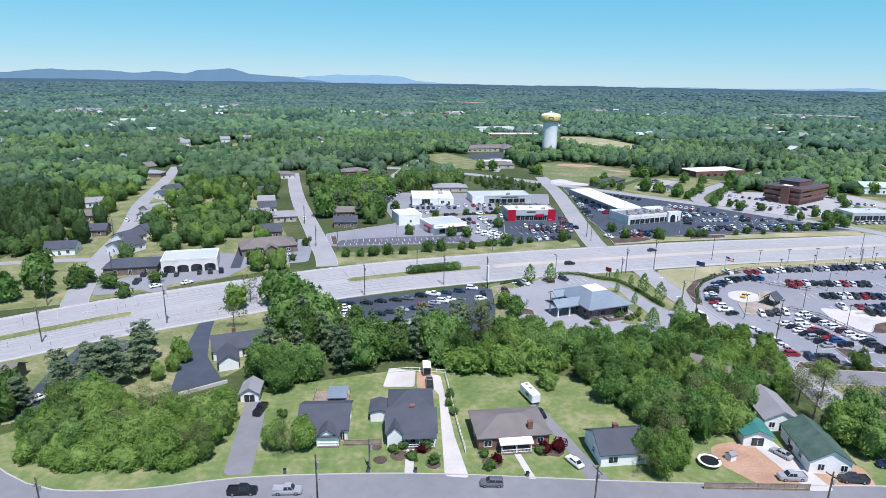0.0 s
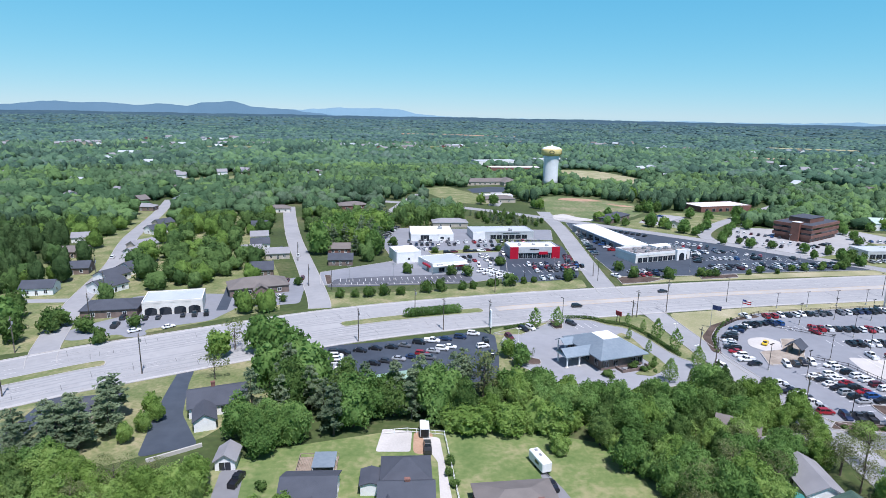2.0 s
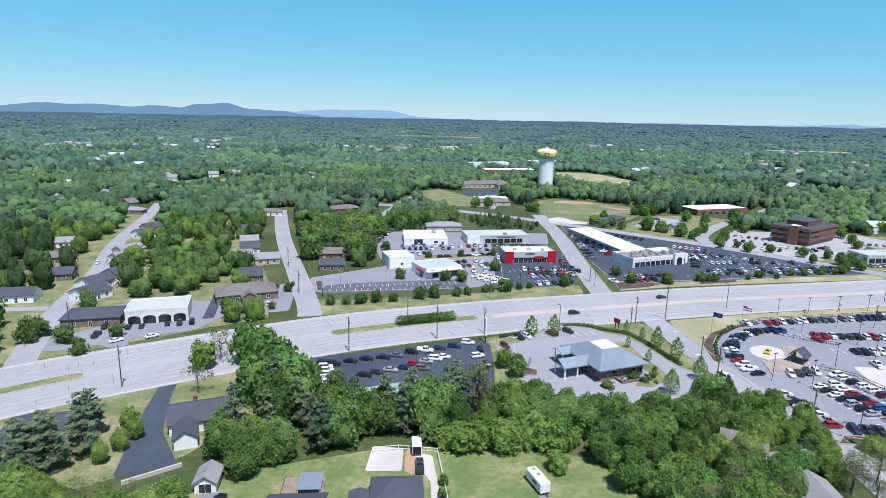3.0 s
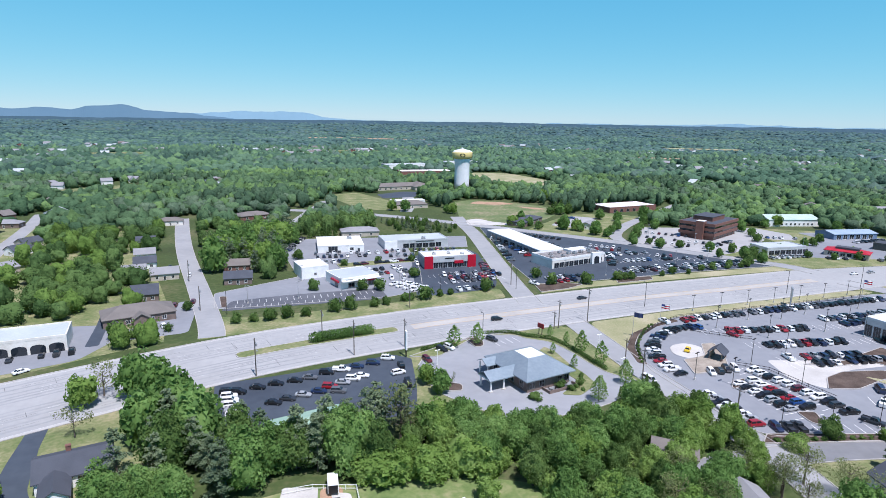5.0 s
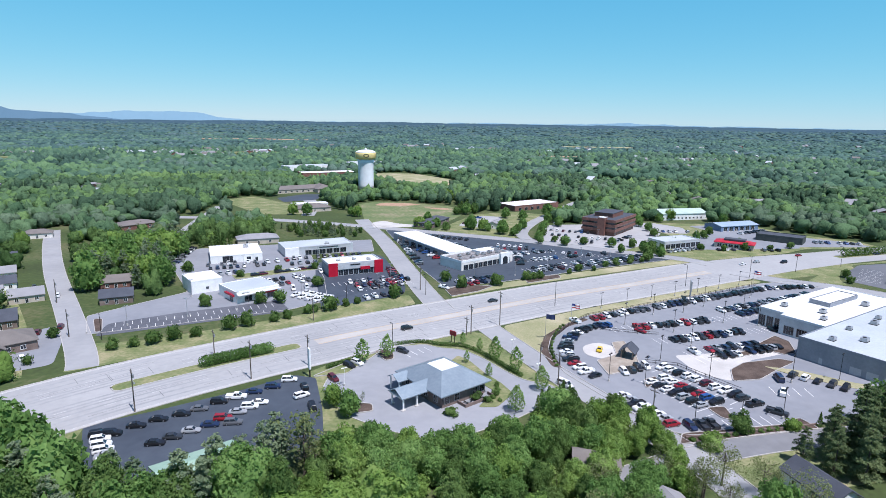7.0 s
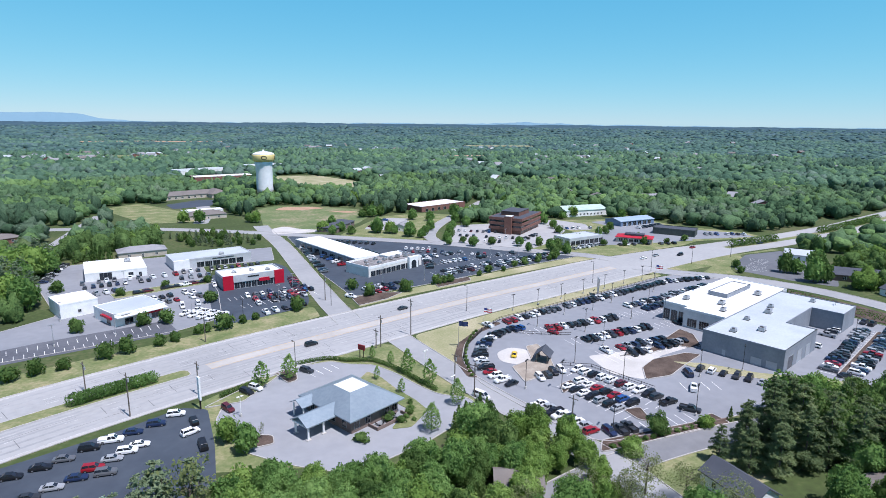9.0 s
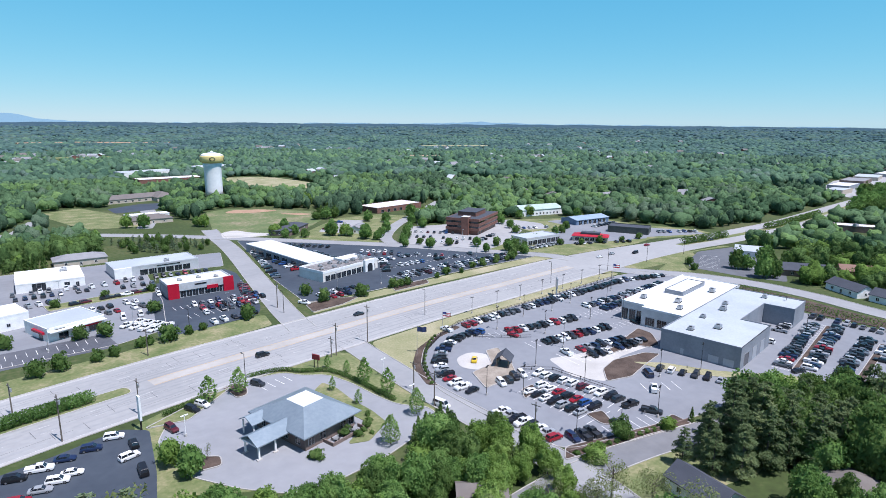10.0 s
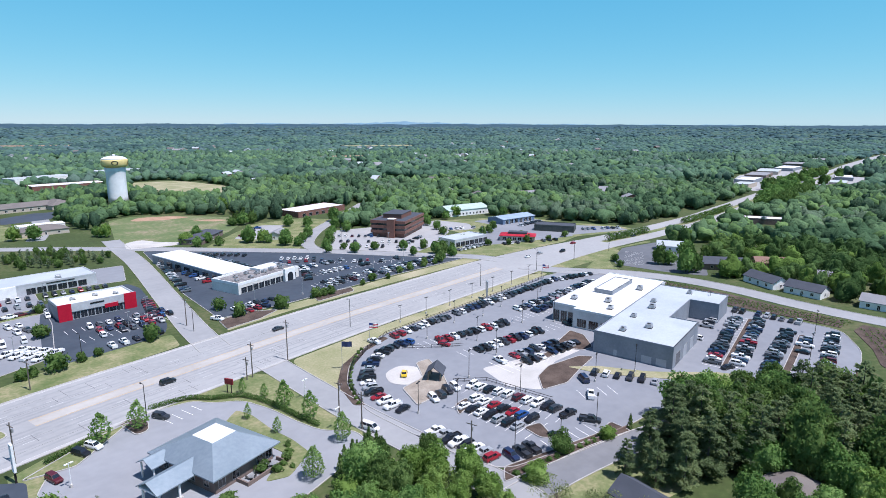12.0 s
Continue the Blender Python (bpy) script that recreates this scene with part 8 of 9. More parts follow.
row(218, 110.4, 261, 120.4, 15, 90, 1, DARKMIX, group=A)
row(234, 107.4, 258, 113.2, 8, 90, 0.6, DARKMIX, group=A)
row(217.6, 95.4, 270, 108.8, 18, 90, 0.96, MIX, group=A)
row(272, 144, 275.6, 122, 9, 92, 0.9, DARKMIX, group=A)
row(230, 138.5, 252, 144.2, 7, 90, 0.7, DARKMIX, group=A)
car("sedan", "white", 219, 171, -30, A)
car("sedan", "blue", 212, 172, -20, A)
car("sedan", "black", 213, 119.5, -20, A)
B = "cars in the black lot"
for i, (x, y) in enumerate(((-9.5, 168), (-4.6, 170.4), (0.2, 172.2), (5.4, 173.4), (9.6, 175.0), (14.4, 177.6), (18.8, 179.2), (23.4, 181), (28.6, 182.8), (33.4, 186))):
    car(("suv", "sedan", "sedan", "sedan", "sedan", "suv", "pickup", "sedan", "suv", "suv")[i], ("black", "black", "black", "black", "grey", "black", "white", "navy", "navy", "white")[i], x, y, -12, B)
for i, (x, y) in enumerate(((0.6, 160.2), (4.2, 162), (8.2, 163.8), (12.4, 165.4), (15.4, 167.8), (17.8, 164.8), (19.0, 170.2), (22.0, 172.2), (24.6, 174))):
    car(("sedan", "sedan", "sedan", "sedan", "suv", "suv", "sedan", "suv", "sedan")[i], ("black", "charcoal", "silver", "navy", "red", "grey", "silver", "white", "white")[i], x, y, -12, B)
row(-12.4, 168.4, -8.6, 155, 6, 78, 1, ["silver", "white", "black"], ("suv",), B)
car("suv", "black", 37, 180, 95, B)
car("suv", "white", 35.6, 174.6, 20, B)
car("van", "black", 37.5, 167, 92, B)
C = "cars round the bank"
car("suv", "black", 51.8, 190.8, -60, C)
car("suv", "white", 54.6, 192.2, -60, C)
car("suv", "charcoal", 70.6, 197.4, -55, C)
car("suv", "maroon", 45.6, 183, -70, C)
D = "cars in the northern lots"
row(72, 279, 97, 284, 9, 84, 1, MIX, group=D, colours=["red", "navy", "red", "black", "white", "red", "white", "blue", "black"])
row(72, 273.6, 92, 277, 7, 84, 0.7, DARKMIX, group=D)
row(72, 260, 88, 264, 5, 84, 1, ["black", "white"], group=D)
row(94.5, 306, 91, 278, 9, 90, 0.9, ["maroon", "red", "black", "maroon"], group=D)
row(44, 272, 52, 262, 4, 90, 1, ["white"], ("pickup",), D)
row(48.5, 274, 56.5, 264, 4, 90, 1, ["white"], ("pickup",), D)
row(44, 283, 50, 284, 2, 80, 1, ["white"], ("van",), D)
row(7, 339.6, 33, 340.4, 9, 90, 0.9, ["grey", "white", "silver", "charcoal"], group=D)
row(5, 331, 34, 333, 10, 90, 0.9, DARKMIX, group=D)
row(36, 338, 46, 340, 3, 90, 1, ["white", "red"], ("pickup",), D)
row(50, 342, 86, 343.4, 12, 90, 0.9, DARKMIX, group=D)
row(30, 290, 52, 296, 8, 90, 0.85, MIX, group=D)
row(28, 298, 50, 304, 8, 90, 0.8, MIX, group=D)
row(6, 316, 20, 320, 5, 90, 0.9, DARKMIX, group=D)
row(70, 286, 96, 290, 9, 84, 0.75, MIX, group=D)
row(112, 312, 118, 372, 16, 90, 0.85, MIX, group=D, far=True)
row(152, 330, 140, 384, 15, 90, 0.85, DARKMIX, group=D, far=True)
row(160, 316, 196, 322, 11, 90, 0.8, DARKMIX, group=D, far=True)
row(164, 338, 184, 330, 6, 90, 0.8, MIX, group=D, far=True)
row(48, 330, 60, 331, 4, 90, 0.8, MIX, group=D)
row(25, 311, 56, 318.6, 9, 0, 0.8, ["charcoal", "black", "maroon", "white"], group=D)
row(60, 310, 60, 326, 3, 0, 1, DARKMIX, group=D)
row(-9, 350, -3, 384, 11, 90, 0.9, DARKMIX, group=D, far=True)
row(118.5, 272, 136, 276.6, 6, 84, 0.9, MIX, group=D)
row(119, 266.6, 130, 269.4, 4, 84, 0.9, ["white", "red", "navy"], group=D)
row(166, 286, 236, 294.6, 20, 90, 0.8, DARKMIX, group=D)
row(162, 280.4, 236, 289, 22, 90, 0.75, MIX, group=D)
row(165, 303, 222, 306, 18, 90, 0.8, MIX, group=D)
row(186, 325, 214, 304, 11, 90, 0.55, ["navy", "white", "red", "black"], group=D)
row(163, 296, 172, 318, 6, 90, 0.8, ["black", "white"], group=D)
row(172, 344, 186, 334, 6, 90, 1, ["white", "black"], group=D, far=True)
row(136, 388, 160, 366, 9, 90, 0.7, DARKMIX, group=D, far=True)
row(121, 352, 125, 322, 9, 90, 0.85, ["white", "red", "blue", "black"], ("pickup", "suv"), D, far=True)
E2 = "cars at the offices"
row(216, 352, 240, 330, 8, 90, 0.7, MIX, group=E2, far=True)
row(222, 366, 248, 343, 9, 90, 0.8, MIX, group=E2, far=True)
row(230, 382, 256, 360, 9, 90, 0.7, MIX, group=E2, far=True)
row(246, 332, 268, 346, 6, 90, 0.8, ["white", "silver", "black"], group=E2, far=True)
row(262, 300, 284, 302, 7, 90, 0.8, ["white", "silver"], group=E2, far=True)
row(296, 296, 330, 284, 9, 90, 0.7, DARKMIX, group=E2, far=True)
row(348, 334, 376, 338, 8, 90, 0.7, MIX, group=E2, far=True)
row(372, 298, 398, 284, 9, 90, 0.6, MIX, group=E2, far=True)
row(178, 420, 204, 448, 9, 90, 0.6, MIX, group=E2, far=True)
row(304, 356, 320, 350, 5, 90, 0.8, MIX, group=E2, far=True)
row(-90, 199, -66, 206, 7, 90, 0.7, DARKMIX, group=E2)
row(-93, 192, -94, 200, 2, 0, 1, ["charcoal"], group=E2)
row(-84, 187, -74, 191, 2, 20, 1, ["white"], ("sedan",), E2)
row(-56, 219, -44, 227, 3, 80, 1, ["black", "silver", "white"], group=E2)
row(-52, 248, -40, 256, 3, 60, 0.9, ["maroon", "navy"], group=E2)
for k, c0, x, y, hd, z in (("suv", "black", 78, 218, 13, 0.08), ("sedan", "charcoal", 122, 240, 12, 0.08), ("sedan", "white", 280, 262, 8, 0.08), ("sedan", "silver", 292, 264, 8, 0.08), ("suv", "black", 306, 259, 188, 0.08),
                        ("van", "white", 108.4, 158.6, -72, 0.06), ("pickup", "white", 141.5, 207, 100, 0.06), ("pickup", "white", 109, 265, -60, 0.06), ("sedan", "red", 330, 270, 6, 0.08),
                        ("sedan", "navy", 380, 260, 180, 0.08), ("suv", "white", -51, 300, 100, 0.06), ("sedan", "black", -64, 318, 100, 0.06), ("suv", "white", -144, 292, 105, 0.06)):
    car(k, c0, x, y, hd, "cars on the roads", z)
S = "cars by the houses"
for k, c0, x, y, hd in (("suv", "grey", 28.6, 73.4, 178), ("pickup", "black", -18.6, 71.6, 1), ("pickup", "silver", -10.2, 71.6, 1), ("pickup", "black", -22.8, 100.6, 82), ("sedan", "white", 46.3, 80, 118), ("sedan", "black", 42.8, 98.6, 100),
                        ("pickup", "charcoal", 16.9, 113, 92), ("sedan", "silver", 91, 82.4, 120), ("suv", "maroon", 95.4, 83.4, 120), ("pickup", "silver", 88.5, 74.6, 178), ("pickup", "charcoal", 100.5, 73.8, 174), ("suv", "navy", 111, 78, 160),
                        ("sedan", "white", -77, 106, 60), ("suv", "navy", 87.5, 133, 120), ("pickup", "navy", 92, 137, 120)):
    car(k, c0, x, y, hd, S)


# the nearest 300 are things of their own; the far rest are joined
CARS.sort(key=lambda c: math.hypot(c[2] - 75, c[3] - 60))
for i, c in enumerate(CARS[:300]):
    build_car(*c, i > 170)
verts, faces, slots, names = [], [], [], []
far_mats = {}
for kind, colour, x, y, heading, group, z in CARS[300:]:
    if kind not in CAR_MESH:
        CAR_MESH[kind] = car_meshes(kind)
    body, ws, rw, sl, sr, wheel, rim, hl, L, hw, wr = CAR_MESH[kind]
    m = pose(x, y, z, 0, 0, heading) @ Matrix.Scale(0.95, 4)
    pm = paint("car_paint_" + colour, COLOURS[colour], 0.28, 0.8)
    bits = [(body, m, pm), (ws, m, PANE), (rw, m, PANE), (sl, m, PANE), (sr, m, PANE)] + [(wheel, m @ pose(fx * L, s * (hw - 0.1), wr), RUBBER) for fx in (-0.3, 0.31) for s in (-1, 1)]
    for me, mm, mt in bits:
        k = len(verts)
        if mt.name not in far_mats:
            far_mats[mt.name] = (len(far_mats), mt)
        verts += [tuple(mm @ v.co) for v in me.vertices]
        for p in me.polygons:
            faces.append(tuple(k + v for v in p.vertices))
            slots.append(far_mats[mt.name][0])
me = bpy.data.meshes.new("distant_cars")
me.from_pydata(verts, [], faces)
for _, mt in far_mats.values():
    me.materials.append(mt)
me.polygons.foreach_set("material_index", slots)
tagged(new("distant_cars", me), "many parked cars of mixed colours in far lots", "cars", "", "stuff")


# ---- caravan, cargo trailer, trampoline ----
def caravan(x, y, rot):
    ob = thing("caravan", x, y, rot, "white travel trailer standing on grass", "caravan")
    part("body", box(bmesh.new(), -3.2, -1.2, 0.5, 3.2, 1.2, 2.9, 0.22), WHITE, ob)
    part("roof_vent", box(bmesh.new(), -0.4, -0.3, 2.9, 0.4, 0.3, 3.1), GALV, ob)
    part("roof_vent", box(bmesh.new(), 1.6, -0.3, 2.9, 2.3, 0.3, 3.15), GALV, ob)
    part("drawbar", box(bmesh.new(), -4.3, -0.1, 0.45, -3.2, 0.1, 0.6), DARKMETAL, ob)
    part("window", box(bmesh.new(), -1.5, 1.19, 1.5, 0.2, 1.23, 2.2), PANE, ob)
    part("window", box(bmesh.new(), -1.5, -1.23, 1.5, 0.2, -1.19, 2.2), PANE, ob)
    for s in (-1.1, 1.1):
        part("wheel", box(bmesh.new(), -0.4, s - 0.12, 0, 0.4, s + 0.12, 0.66, 0.1), RUBBER, ob)


caravan(41.6, 106, 108)
ct = thing("cargo_trailer", 16.2, 119.8, 92, "white boxy cargo trailer with dark rear", "trailer")
part("body", box(bmesh.new(), -2.2, -1.1, 0.5, 2.2, 1.1, 2.6, 0.1), WHITE, ct)
part("rear_door", box(bmesh.new(), -2.26, -0.95, 0.6, -2.2, 0.95, 2.4), BLACKPAINT, ct)
for s in (-1.0, 1.0):
    part("wheel", box(bmesh.new(), -0.35, s - 0.12, 0, 0.35, s + 0.12, 0.6, 0.1), RUBBER, ct)
tp = thing("trampoline", 74.2, 79.6, 0, "round trampoline with a black mat and pale frame", "trampoline")
part("mat", tube(bmesh.new(), 0, 0, 0.85, 0.9, 1.75, n=24), BLACKPAINT, tp)
bm = bmesh.new()
strip_pts = [Vector((2.05 * math.cos(6.2832 * i / 24), 2.05 * math.sin(6.2832 * i / 24))) for i in range(26)]
strip(bm, strip_pts, -0.25, 0.25, 0.86, 0.94)
part("pad", bm, WHITE, tp)
for i in range(6):
    a = 6.2832 * i / 6
    part("leg", tube(bmesh.new(), 2.0 * math.cos(a), 2.0 * math.sin(a), 0, 0.88, 0.05, n=6), GALV, tp)
ph = thing("playhouse", 79, 80.2, 20, "small white plastic playhouse", "playhouse")
block(ph, 1.6, 1.5, 1.3, WHITE, SHINGLE_GREY, "gable", 0.5, "x", 0.12)
dk = thing("deck", -11, 101.5, 2, "weathered timber deck with railings behind a house", "deck")
for i in range(24):
    part("board", box(bmesh.new(), -0.2 + 0.36 * i, 0, 0.5, 0.12 + 0.36 * i, 7.5, 0.56), TIMBER, dk)
bm = bmesh.new()
for x in (0, 4.2, 8.4):
    for y in (0.1, 3.7, 7.4):
        box(bm, x - 0.07, y - 0.07, 0, x + 0.07, y + 0.07, 1.5)
part("post_set", bm, TIMBER, dk)
part("awning", box(bmesh.new(), 3.4, 0.2, 2.5, 8.2, 6.2, 2.6), ROOF_BLUE, dk, "pale blue metal awning")
bm = bmesh.new()
for x, y in ((3.6, 0.4), (8.0, 0.4), (3.6, 6.0), (8.0, 6.0)):
    box(bm, x - 0.06, y - 0.06, 0.5, x + 0.06, y + 0.06, 2.5)
part("awning_frame", bm, WHITE, dk)
part("rail", box(bmesh.new(), 0, 7.36, 1.4, 8.4, 7.46, 1.5), TIMBER, dk)
part("rail", box(bmesh.new(), -0.05, 0.1, 1.4, 0.05, 7.4, 1.5), TIMBER, dk)


def fence_line(name, pts, h, post_gap, material, label, boards=True, rails=2, group=""):
    ob = thing(name, pts[0][0], pts[0][1], 0, label, "fence", group)
    line = [Vector(p) - Vector(pts[0]) for p in pts]
    for a, b in zip(line, line[1:]):
        d = b - a
        n = max(1, int(d.length / post_gap))
        for i in range(n):
            p = a + d * i / n
            part("post", box(bmesh.new(), p.x - 0.06, p.y - 0.06, 0, p.x + 0.06, p.y + 0.06, h), material, ob)
        for k in range(rails):
            z = h * (0.3 + 0.6 * k / max(rails - 1, 1))
            part("rail", strip(bmesh.new(), [a, b], -0.03, 0.03, z - 0.06, z + 0.06), material, ob)
        if boards:
            bm = bmesh.new()
            m = int(d.length / 0.22)
            for i in range(m):
                p = a + d * (i + 0.5) / m
                e = d.normalized()
                strip(bm, [p - e * 0.1, p + e * 0.1], 0.03, 0.06, 0.05, h - 0.05)
            tagged(part("board_panel", bm, material, ob), kind="stuff")
    return ob


fence_line("board_fence", [(69.6, 71.8), (74.5, 71.6), (80, 71.4), (85, 71.2), (90, 71.0)], 1.7, 2.5, TIMBER, "weathered brown board fence along a street")
fence_line("board_fence", [(203, 106), (211, 97.5), (222, 90.6), (238, 92.4)], 1.5, 2.5, mat("dark_brown_timber", (0.10, 0.065, 0.045), (0.16, 0.11, 0.08), 0.9, 0.5, 5, 0.3), "dark brown board fence below a car lot")
fence_line("board_fence", [(-1.5, 86.5), (6.5, 86.8)], 1.6, 2.0, TIMBER, "grey board fence between two houses")
fence_line("rail_fence", [(24.2, 84), (23, 95), (21, 119), (12, 120.5), (6, 119.5)], 1.3, 2.2, WHITE, "white rail fence along a drive", False, 2)
fence_line("lot_fence", [(114.6, 172), (117.6, 184), (125.4, 194.4), (136.4, 203.2), (149, 210.6), (200, 218.4), (252, 226.6)], 1.6, 4.5, DARKMETAL, "dark metal fence round a car lot", False, 3)
fence_line("lot_fence", [(146, 196.5), (156.5, 189), (163, 185.5)], 1.2, 3, DARKMETAL, "dark metal fence in a car lot", False, 2)
fence_line("lot_fence", [(142, 166), (150, 160.5), (153, 148), (155, 140)], 1.2, 3, DARKMETAL, "dark metal fence in a car lot", False, 2)
tagged(part("retaining_wall", strip(bmesh.new(), [Vector((-44.6, 107.6)), Vector((-34.8, 114.2))], -0.2, 0.2, -0.3, 0.9), CONCRETE), "pale concrete retaining wall at the end of a drive", "wall", "", "structure")
tagged(part("retaining_wall", strip(bmesh.new(), [Vector((121, 123.6)), Vector((150, 119.4)), Vector((157.6, 118.6))], -0.15, 0.15, -0.3, 0.8), BRICK), "low brick wall below the car lot", "wall", "", "structure")

# kiosk with a dark pitched roof in the car lot
kk = thing("kiosk", 139.4, 168.6, 40, "small open pavilion with a dark pitched roof", "pavilion")
for x in (0.3, 4.5):
    for y in (0.3, 3.9):
        pst = part("post", box(bmesh.new(), x - 0.15, y - 0.15, 0.9, x + 0.15, y + 0.15, 2.6), TIMBER, kk)
        part("post_base", box(bmesh.new(), x - 0.33, y - 0.33, 0, x + 0.33, y + 0.33, 0.9), BRICK, pst)
part("roof", roof_mesh("gable", 4.8, 4.2, 2.6, 1.7, 0.6, "x"), SHINGLE, kk)
part("back_wall", box(bmesh.new(), 0.5, 3.8, 0, 4.3, 4.0, 2.2), TIMBER, kk)


# ---- poles, lamps, signs, flags ----
def utility_pole(x, y, h=12.0, rot=15, lamp=False):
    ob = thing("utility_pole", x, y, rot, "weathered timber utility pole with a crossarm", "utility pole", "utility poles")
    part("pole", tube(bmesh.new(), 0, 0, -0.3, h, 0.19, 0.13, 8), POLEWOOD, ob)
    part("crossarm", box(bmesh.new(), -0.07, -1.3, h - 1.0, 0.07, 1.3, h - 0.86), POLEWOOD, ob)
    for s in (-1.15, -0.4, 0.4, 1.15):
        part("insulator", tube(bmesh.new(), 0, s, h - 0.86, h - 0.66, 0.05, n=6), GALV, ob)
    part("transformer", tube(bmesh.new(), 0.35, 0, h - 2.6, h - 1.7, 0.26, n=10), GALV, ob)
    if lamp:
        part("lamp_arm", box(bmesh.new(), 0, -2.2, h - 3.1, 0.07, 0, h - 3.0), GALV, ob)
        part("lamp_head", box(bmesh.new(), -0.12, -2.7, h - 3.2, 0.18, -2.1, h - 3.02), GALV, ob)
    return ob


def lot_light(x, y, h=8.5, rot=0, material=None):
    ob = thing("lot_light", x, y, rot, "slim parking lot light on a concrete base", "lamp post", "parking lot lights")
    part("base", tube(bmesh.new(), 0, 0, -0.1, 0.75, 0.3, n=8), CONCRETE, ob)
    part("pole", tube(bmesh.new(), 0, 0, 0.75, h, 0.09, 0.07, 6), material or DARKMETAL, ob)
    part("lamp_head", box(bmesh.new(), -0.9, -0.2, h - 0.05, -0.15, 0.2, h + 0.12), material or DARKMETAL, ob)
    part("lamp_head", box(bmesh.new(), 0.15, -0.2, h - 0.05, 0.9, 0.2, h + 0.12), material or DARKMETAL, ob)
    return ob


for x, y, h in ((112.2, 211.8, 13.5), (98.5, 206.5, 11), (96.6, 206, 7), (23, 191, 12), (-6, 179, 12), (-66, 153, 12.5), (-96, 138.5, 11.5), (107, 171, 9), (47, 238, 9), (107, 160, 10), (118.6, 133, 9.5), (12.5, 212.5, 9),
                (40, 196, 10), (-112, 168, 12), (-104, 196, 11), (-114, 226, 11), (-130, 250, 11), (98, 266, 11), (-35, 245, 10), (-49, 290, 10), (-3, 63.5, 14), (4.6, 78.5, 7), (45.4, 62.8, 12), (86.5, 62, 11), (-51, 64.5, 9)):
    utility_pole(x, y, h, 20, x < 0)
for x, y, h in ((67.5, 198.3, 10), (144, 226.5, 10.5), (219, 236, 10.5), (-24, 239, 9), (62, 251, 9.5), (98, 258, 9), (295, 242, 11), (330, 244, 11), (262, 240, 11)):
    ob = thing("street_lamp", x, y, 15, "tall dark street lamp with a short arm", "street lamp", "street lamps")
    part("pole", tube(bmesh.new(), 0, 0, -0.2, h, 0.12, 0.08, 8), DARKMETAL, ob)
    part("lamp_arm", box(bmesh.new(), -0.04, 0, h - 0.12, 0.04, 1.1, h - 0.02), DARKMETAL, ob)
    part("lamp_head", box(bmesh.new(), -0.16, 0.9, h - 0.22, 0.16, 1.6, h - 0.02), DARKMETAL, ob)
for x, y in ((158, 198.6), (166, 172.6), (176, 205), (190, 204), (204, 208), (233, 212), (216, 199), (147.5, 165.5), (131.5, 152.5), (150.8, 148), (136.5, 122.4), (152.5, 124), (174, 140), (189, 136.5), (196, 189), (122.6, 157.6), (246, 134),
             (262, 150), (240, 106), (268, 114), (128.5, 129), (206, 182), (170, 186)):
    lot_light(x, y, 8.6, 30)
for x, y in ((161, 218.6), (175, 220.6), (189, 222.6), (203, 224.4), (217, 226), (231, 228), (245, 230)):
    lot_light(x, y, 6.6, 10)
for x, y in ((-18, 252), (2, 256), (20, 259), (2, 284), (46, 268), (80, 272), (90, 288), (130, 280), (150, 276), (176, 290), (200, 296), (222, 300), (24, 326), (62, 336), (240, 340), (226, 372), (300, 320), (-2, 300)):
    lot_light(x, y, 7.5, 20, GALV)
for x, y in ((48, 178), (102.4, 164), (104, 184)):
    lot_light(x, y, 5.5, 20, WHITE)
# pylon signs
sg = thing("pylon_sign", 39.4, 187.2, 10, "tall narrow white pylon sign, blank", "sign")
part("post", box(bmesh.new(), -0.18, -0.18, 0, 0.18, 0.18, 3.5), DARKMETAL, sg)
part("panel", box(bmesh.new(), -0.25, -0.75, 2.6, 0.25, 0.75, 9.0, 0.06), WHITE, sg)
sg = thing("red_sign", 89.4, 200.6, 30, "small dark red roadside sign on two posts", "sign")
part("panel", box(bmesh.new(), -0.18, -1.4, 2.6, 0.18, 1.4, 4.3, 0.04), mat("dark_red_sign", (0.20, 0.02, 0.025), (0.28, 0.035, 0.04), 0.5, 0.4, 2, 0.0), sg)
for s in (-0.7, 0.7):
    part("post", box(bmesh.new(), -0.1, s - 0.1, 0, 0.1, s + 0.1, 2.6), DARKMETAL, sg)
sg = thing("board_sign", 207, 219.5, -35, "large blank grey board sign on a post", "sign")
part("panel", box(bmesh.new(), -0.25, -1.9, 3.6, 0.25, 1.9, 8.0, 0.04), GALV, sg)
part("post", box(bmesh.new(), -0.3, -0.4, 0, 0.3, 0.4, 3.6), GALV, sg)


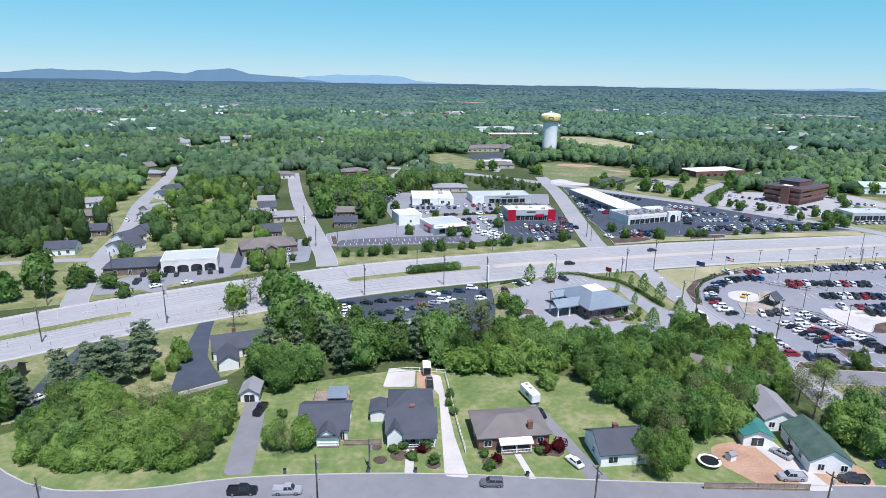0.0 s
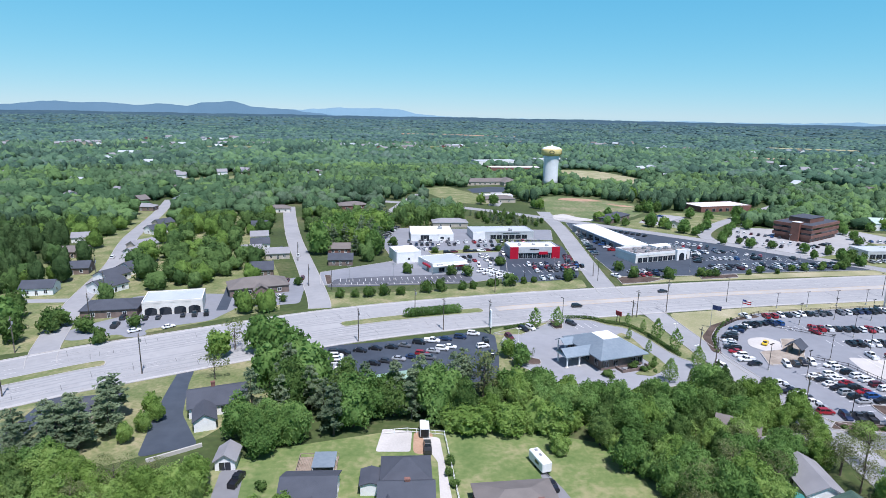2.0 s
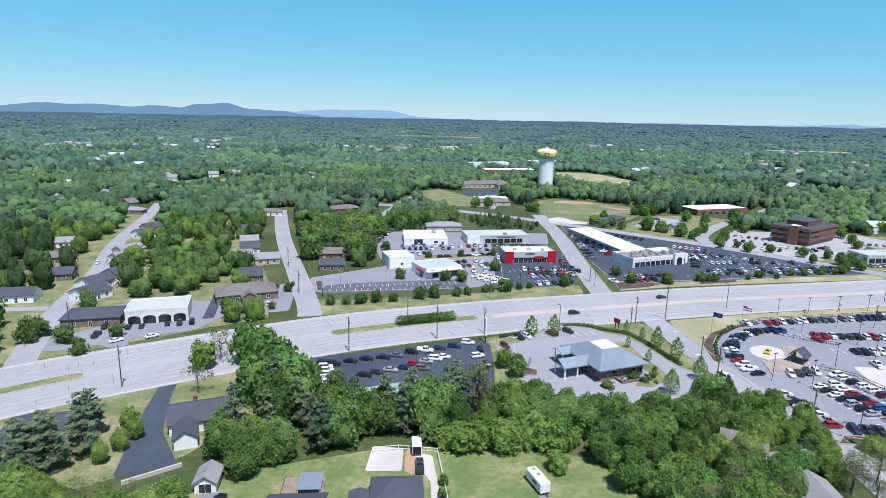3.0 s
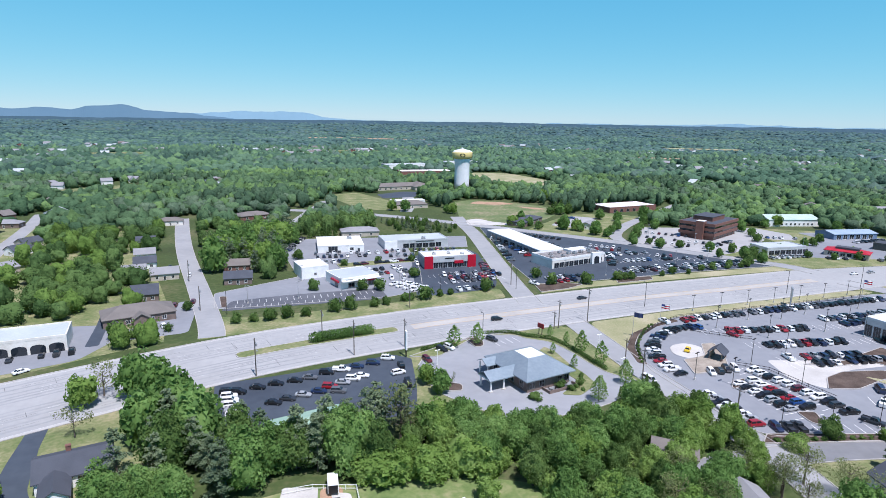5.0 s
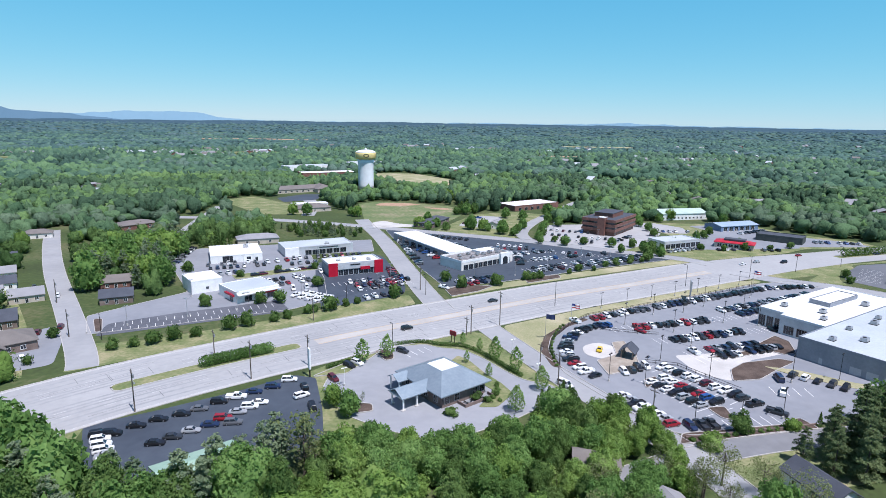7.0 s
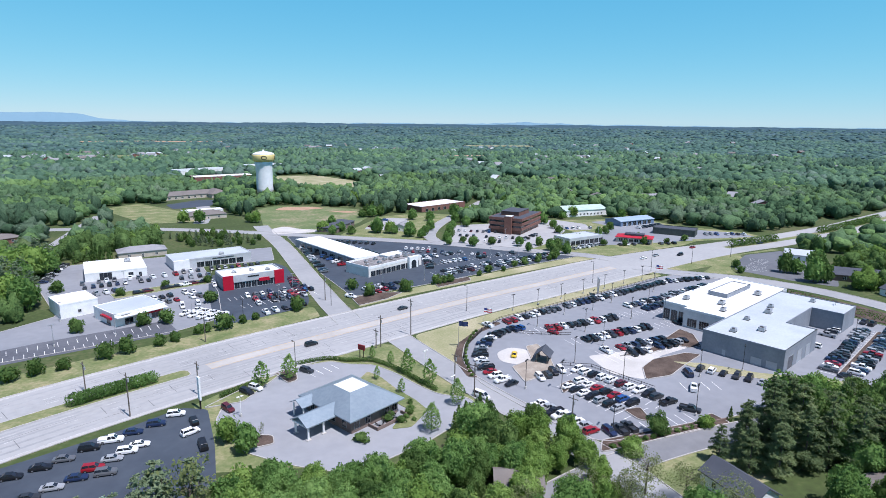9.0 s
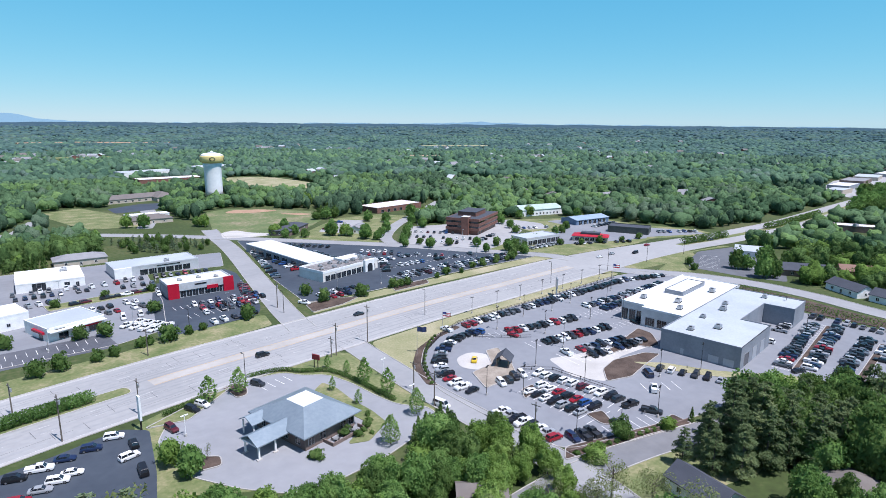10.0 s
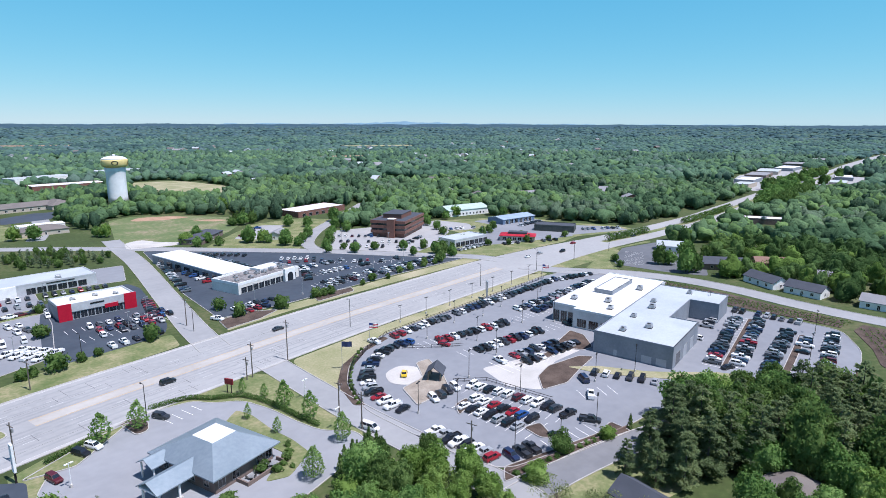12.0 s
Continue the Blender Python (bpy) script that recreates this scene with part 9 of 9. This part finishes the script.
def flag(x, y, h, cloth, label, striped=False):
    ob = thing("flagpole", x, y, -30, label, "flag", "flags")
    part("pole", tube(bmesh.new(), 0, 0, 0, h, 0.08, 0.05, 6), GALV, ob)
    bm = bmesh.new()
    for k in range(10):
        for j in range(4):
            q = []
            for a, b in ((k, j), (k + 1, j), (k + 1, j + 1), (k, j + 1)):
                q.append(bm.verts.new((0.07 + 0.3 * a, 0.18 * math.sin(a * 0.9) * a / 6, h - 0.2 - 0.42 * b - 0.03 * a)))
            bm.faces.new(q)
    bmesh.ops.remove_doubles(bm, verts=bm.verts[:], dist=0.001)
    me = part("cloth", bm, cloth, ob)
    sol = me.modifiers.new("thickness", "SOLIDIFY")
    sol.thickness = 0.02
    if striped:
        me.data.materials.append(REDPANEL)
        me.data.materials.append(paint("flag_blue", (0.03, 0.05, 0.20), 0.8, 0))
        for i, f in enumerate(me.data.polygons):
            f.material_index = 2 if (i // 4 < 4 and i % 4 < 2) else (1 if i % 2 else 0)


flag(121.5, 194, 9.5, paint("navy_cloth", (0.02, 0.035, 0.10), 0.9, 0), "dark blue flag on a pole at the lot's corner")
flag(141, 209, 7, WHITE, "striped red, white and blue flag on a pole", True)
flag(236, 214, 12, WHITE, "striped red, white and blue flag on a pole", True)



# tables and chairs on the bank's patio
def patio_set(u, v, rot):
    c, s = math.cos(radians(BR)), math.sin(radians(BR))
    x, y = BX + c * u - s * v, BY + s * u + c * v
    tb = thing("patio_table", x, y, rot, "small round metal patio table beside a bank", "table", "patio tables")
    part("tabletop", tube(bmesh.new(), 0, 0, 0.70, 0.74, 0.55, n=16), GALV, tb)
    part("pedestal", tube(bmesh.new(), 0, 0, 0.05, 0.70, 0.05, n=8), DARKMETAL, tb)
    part("base", tube(bmesh.new(), 0, 0, 0.0, 0.05, 0.3, n=12), DARKMETAL, tb)
    for k in range(3):
        a = radians(rot + 120 * k)
        ch = thing("patio_chair", x + 0.95 * math.cos(a), y + 0.95 * math.sin(a), math.degrees(a), "dark metal patio chair beside a round table", "chair", "patio chairs")
        part("seat", box(bmesh.new(), -0.22, -0.22, 0.42, 0.22, 0.22, 0.46, 0.01), DARKMETAL, ch)
        part("backrest", box(bmesh.new(), 0.19, -0.22, 0.46, 0.23, 0.22, 0.88), DARKMETAL, ch)
        for lx in (-0.19, 0.19):
            for ly in (-0.19, 0.19):
                part("leg", box(bmesh.new(), lx - 0.02, ly - 0.02, 0, lx + 0.02, ly + 0.02, 0.42), DARKMETAL, ch)


for u, v, r in ((8.2, -1.2, 10), (11.0, -1.1, 50), (13.8, -1.3, 80)):
    patio_set(u, v, r)
# bins by the houses' street
for x, y in ((13.8, 77.4), (4.4, 77.6), (36.0, 76.0), (-12.0, 77.4)):
    bn = thing("wheeled_bin", x, y, 10, "dark green wheeled rubbish bin at the kerb", "bin", "rubbish bins")
    part("body", box(bmesh.new(), -0.28, -0.3, 0.08, 0.28, 0.3, 0.98, 0.04), ROOF_GREEN, bn)
    part("lid", box(bmesh.new(), -0.31, -0.34, 0.98, 0.31, 0.34, 1.06, 0.02), BLACKPAINT, bn)
    for sx in (-0.26, 0.26):
        w = part("wheel", tube(bmesh.new(), 0, 0, -0.04, 0.04, 0.1, n=10), RUBBER, bn)
        w.location, w.rotation_euler = (sx, 0.28, 0.1), (0, radians(90), 0)
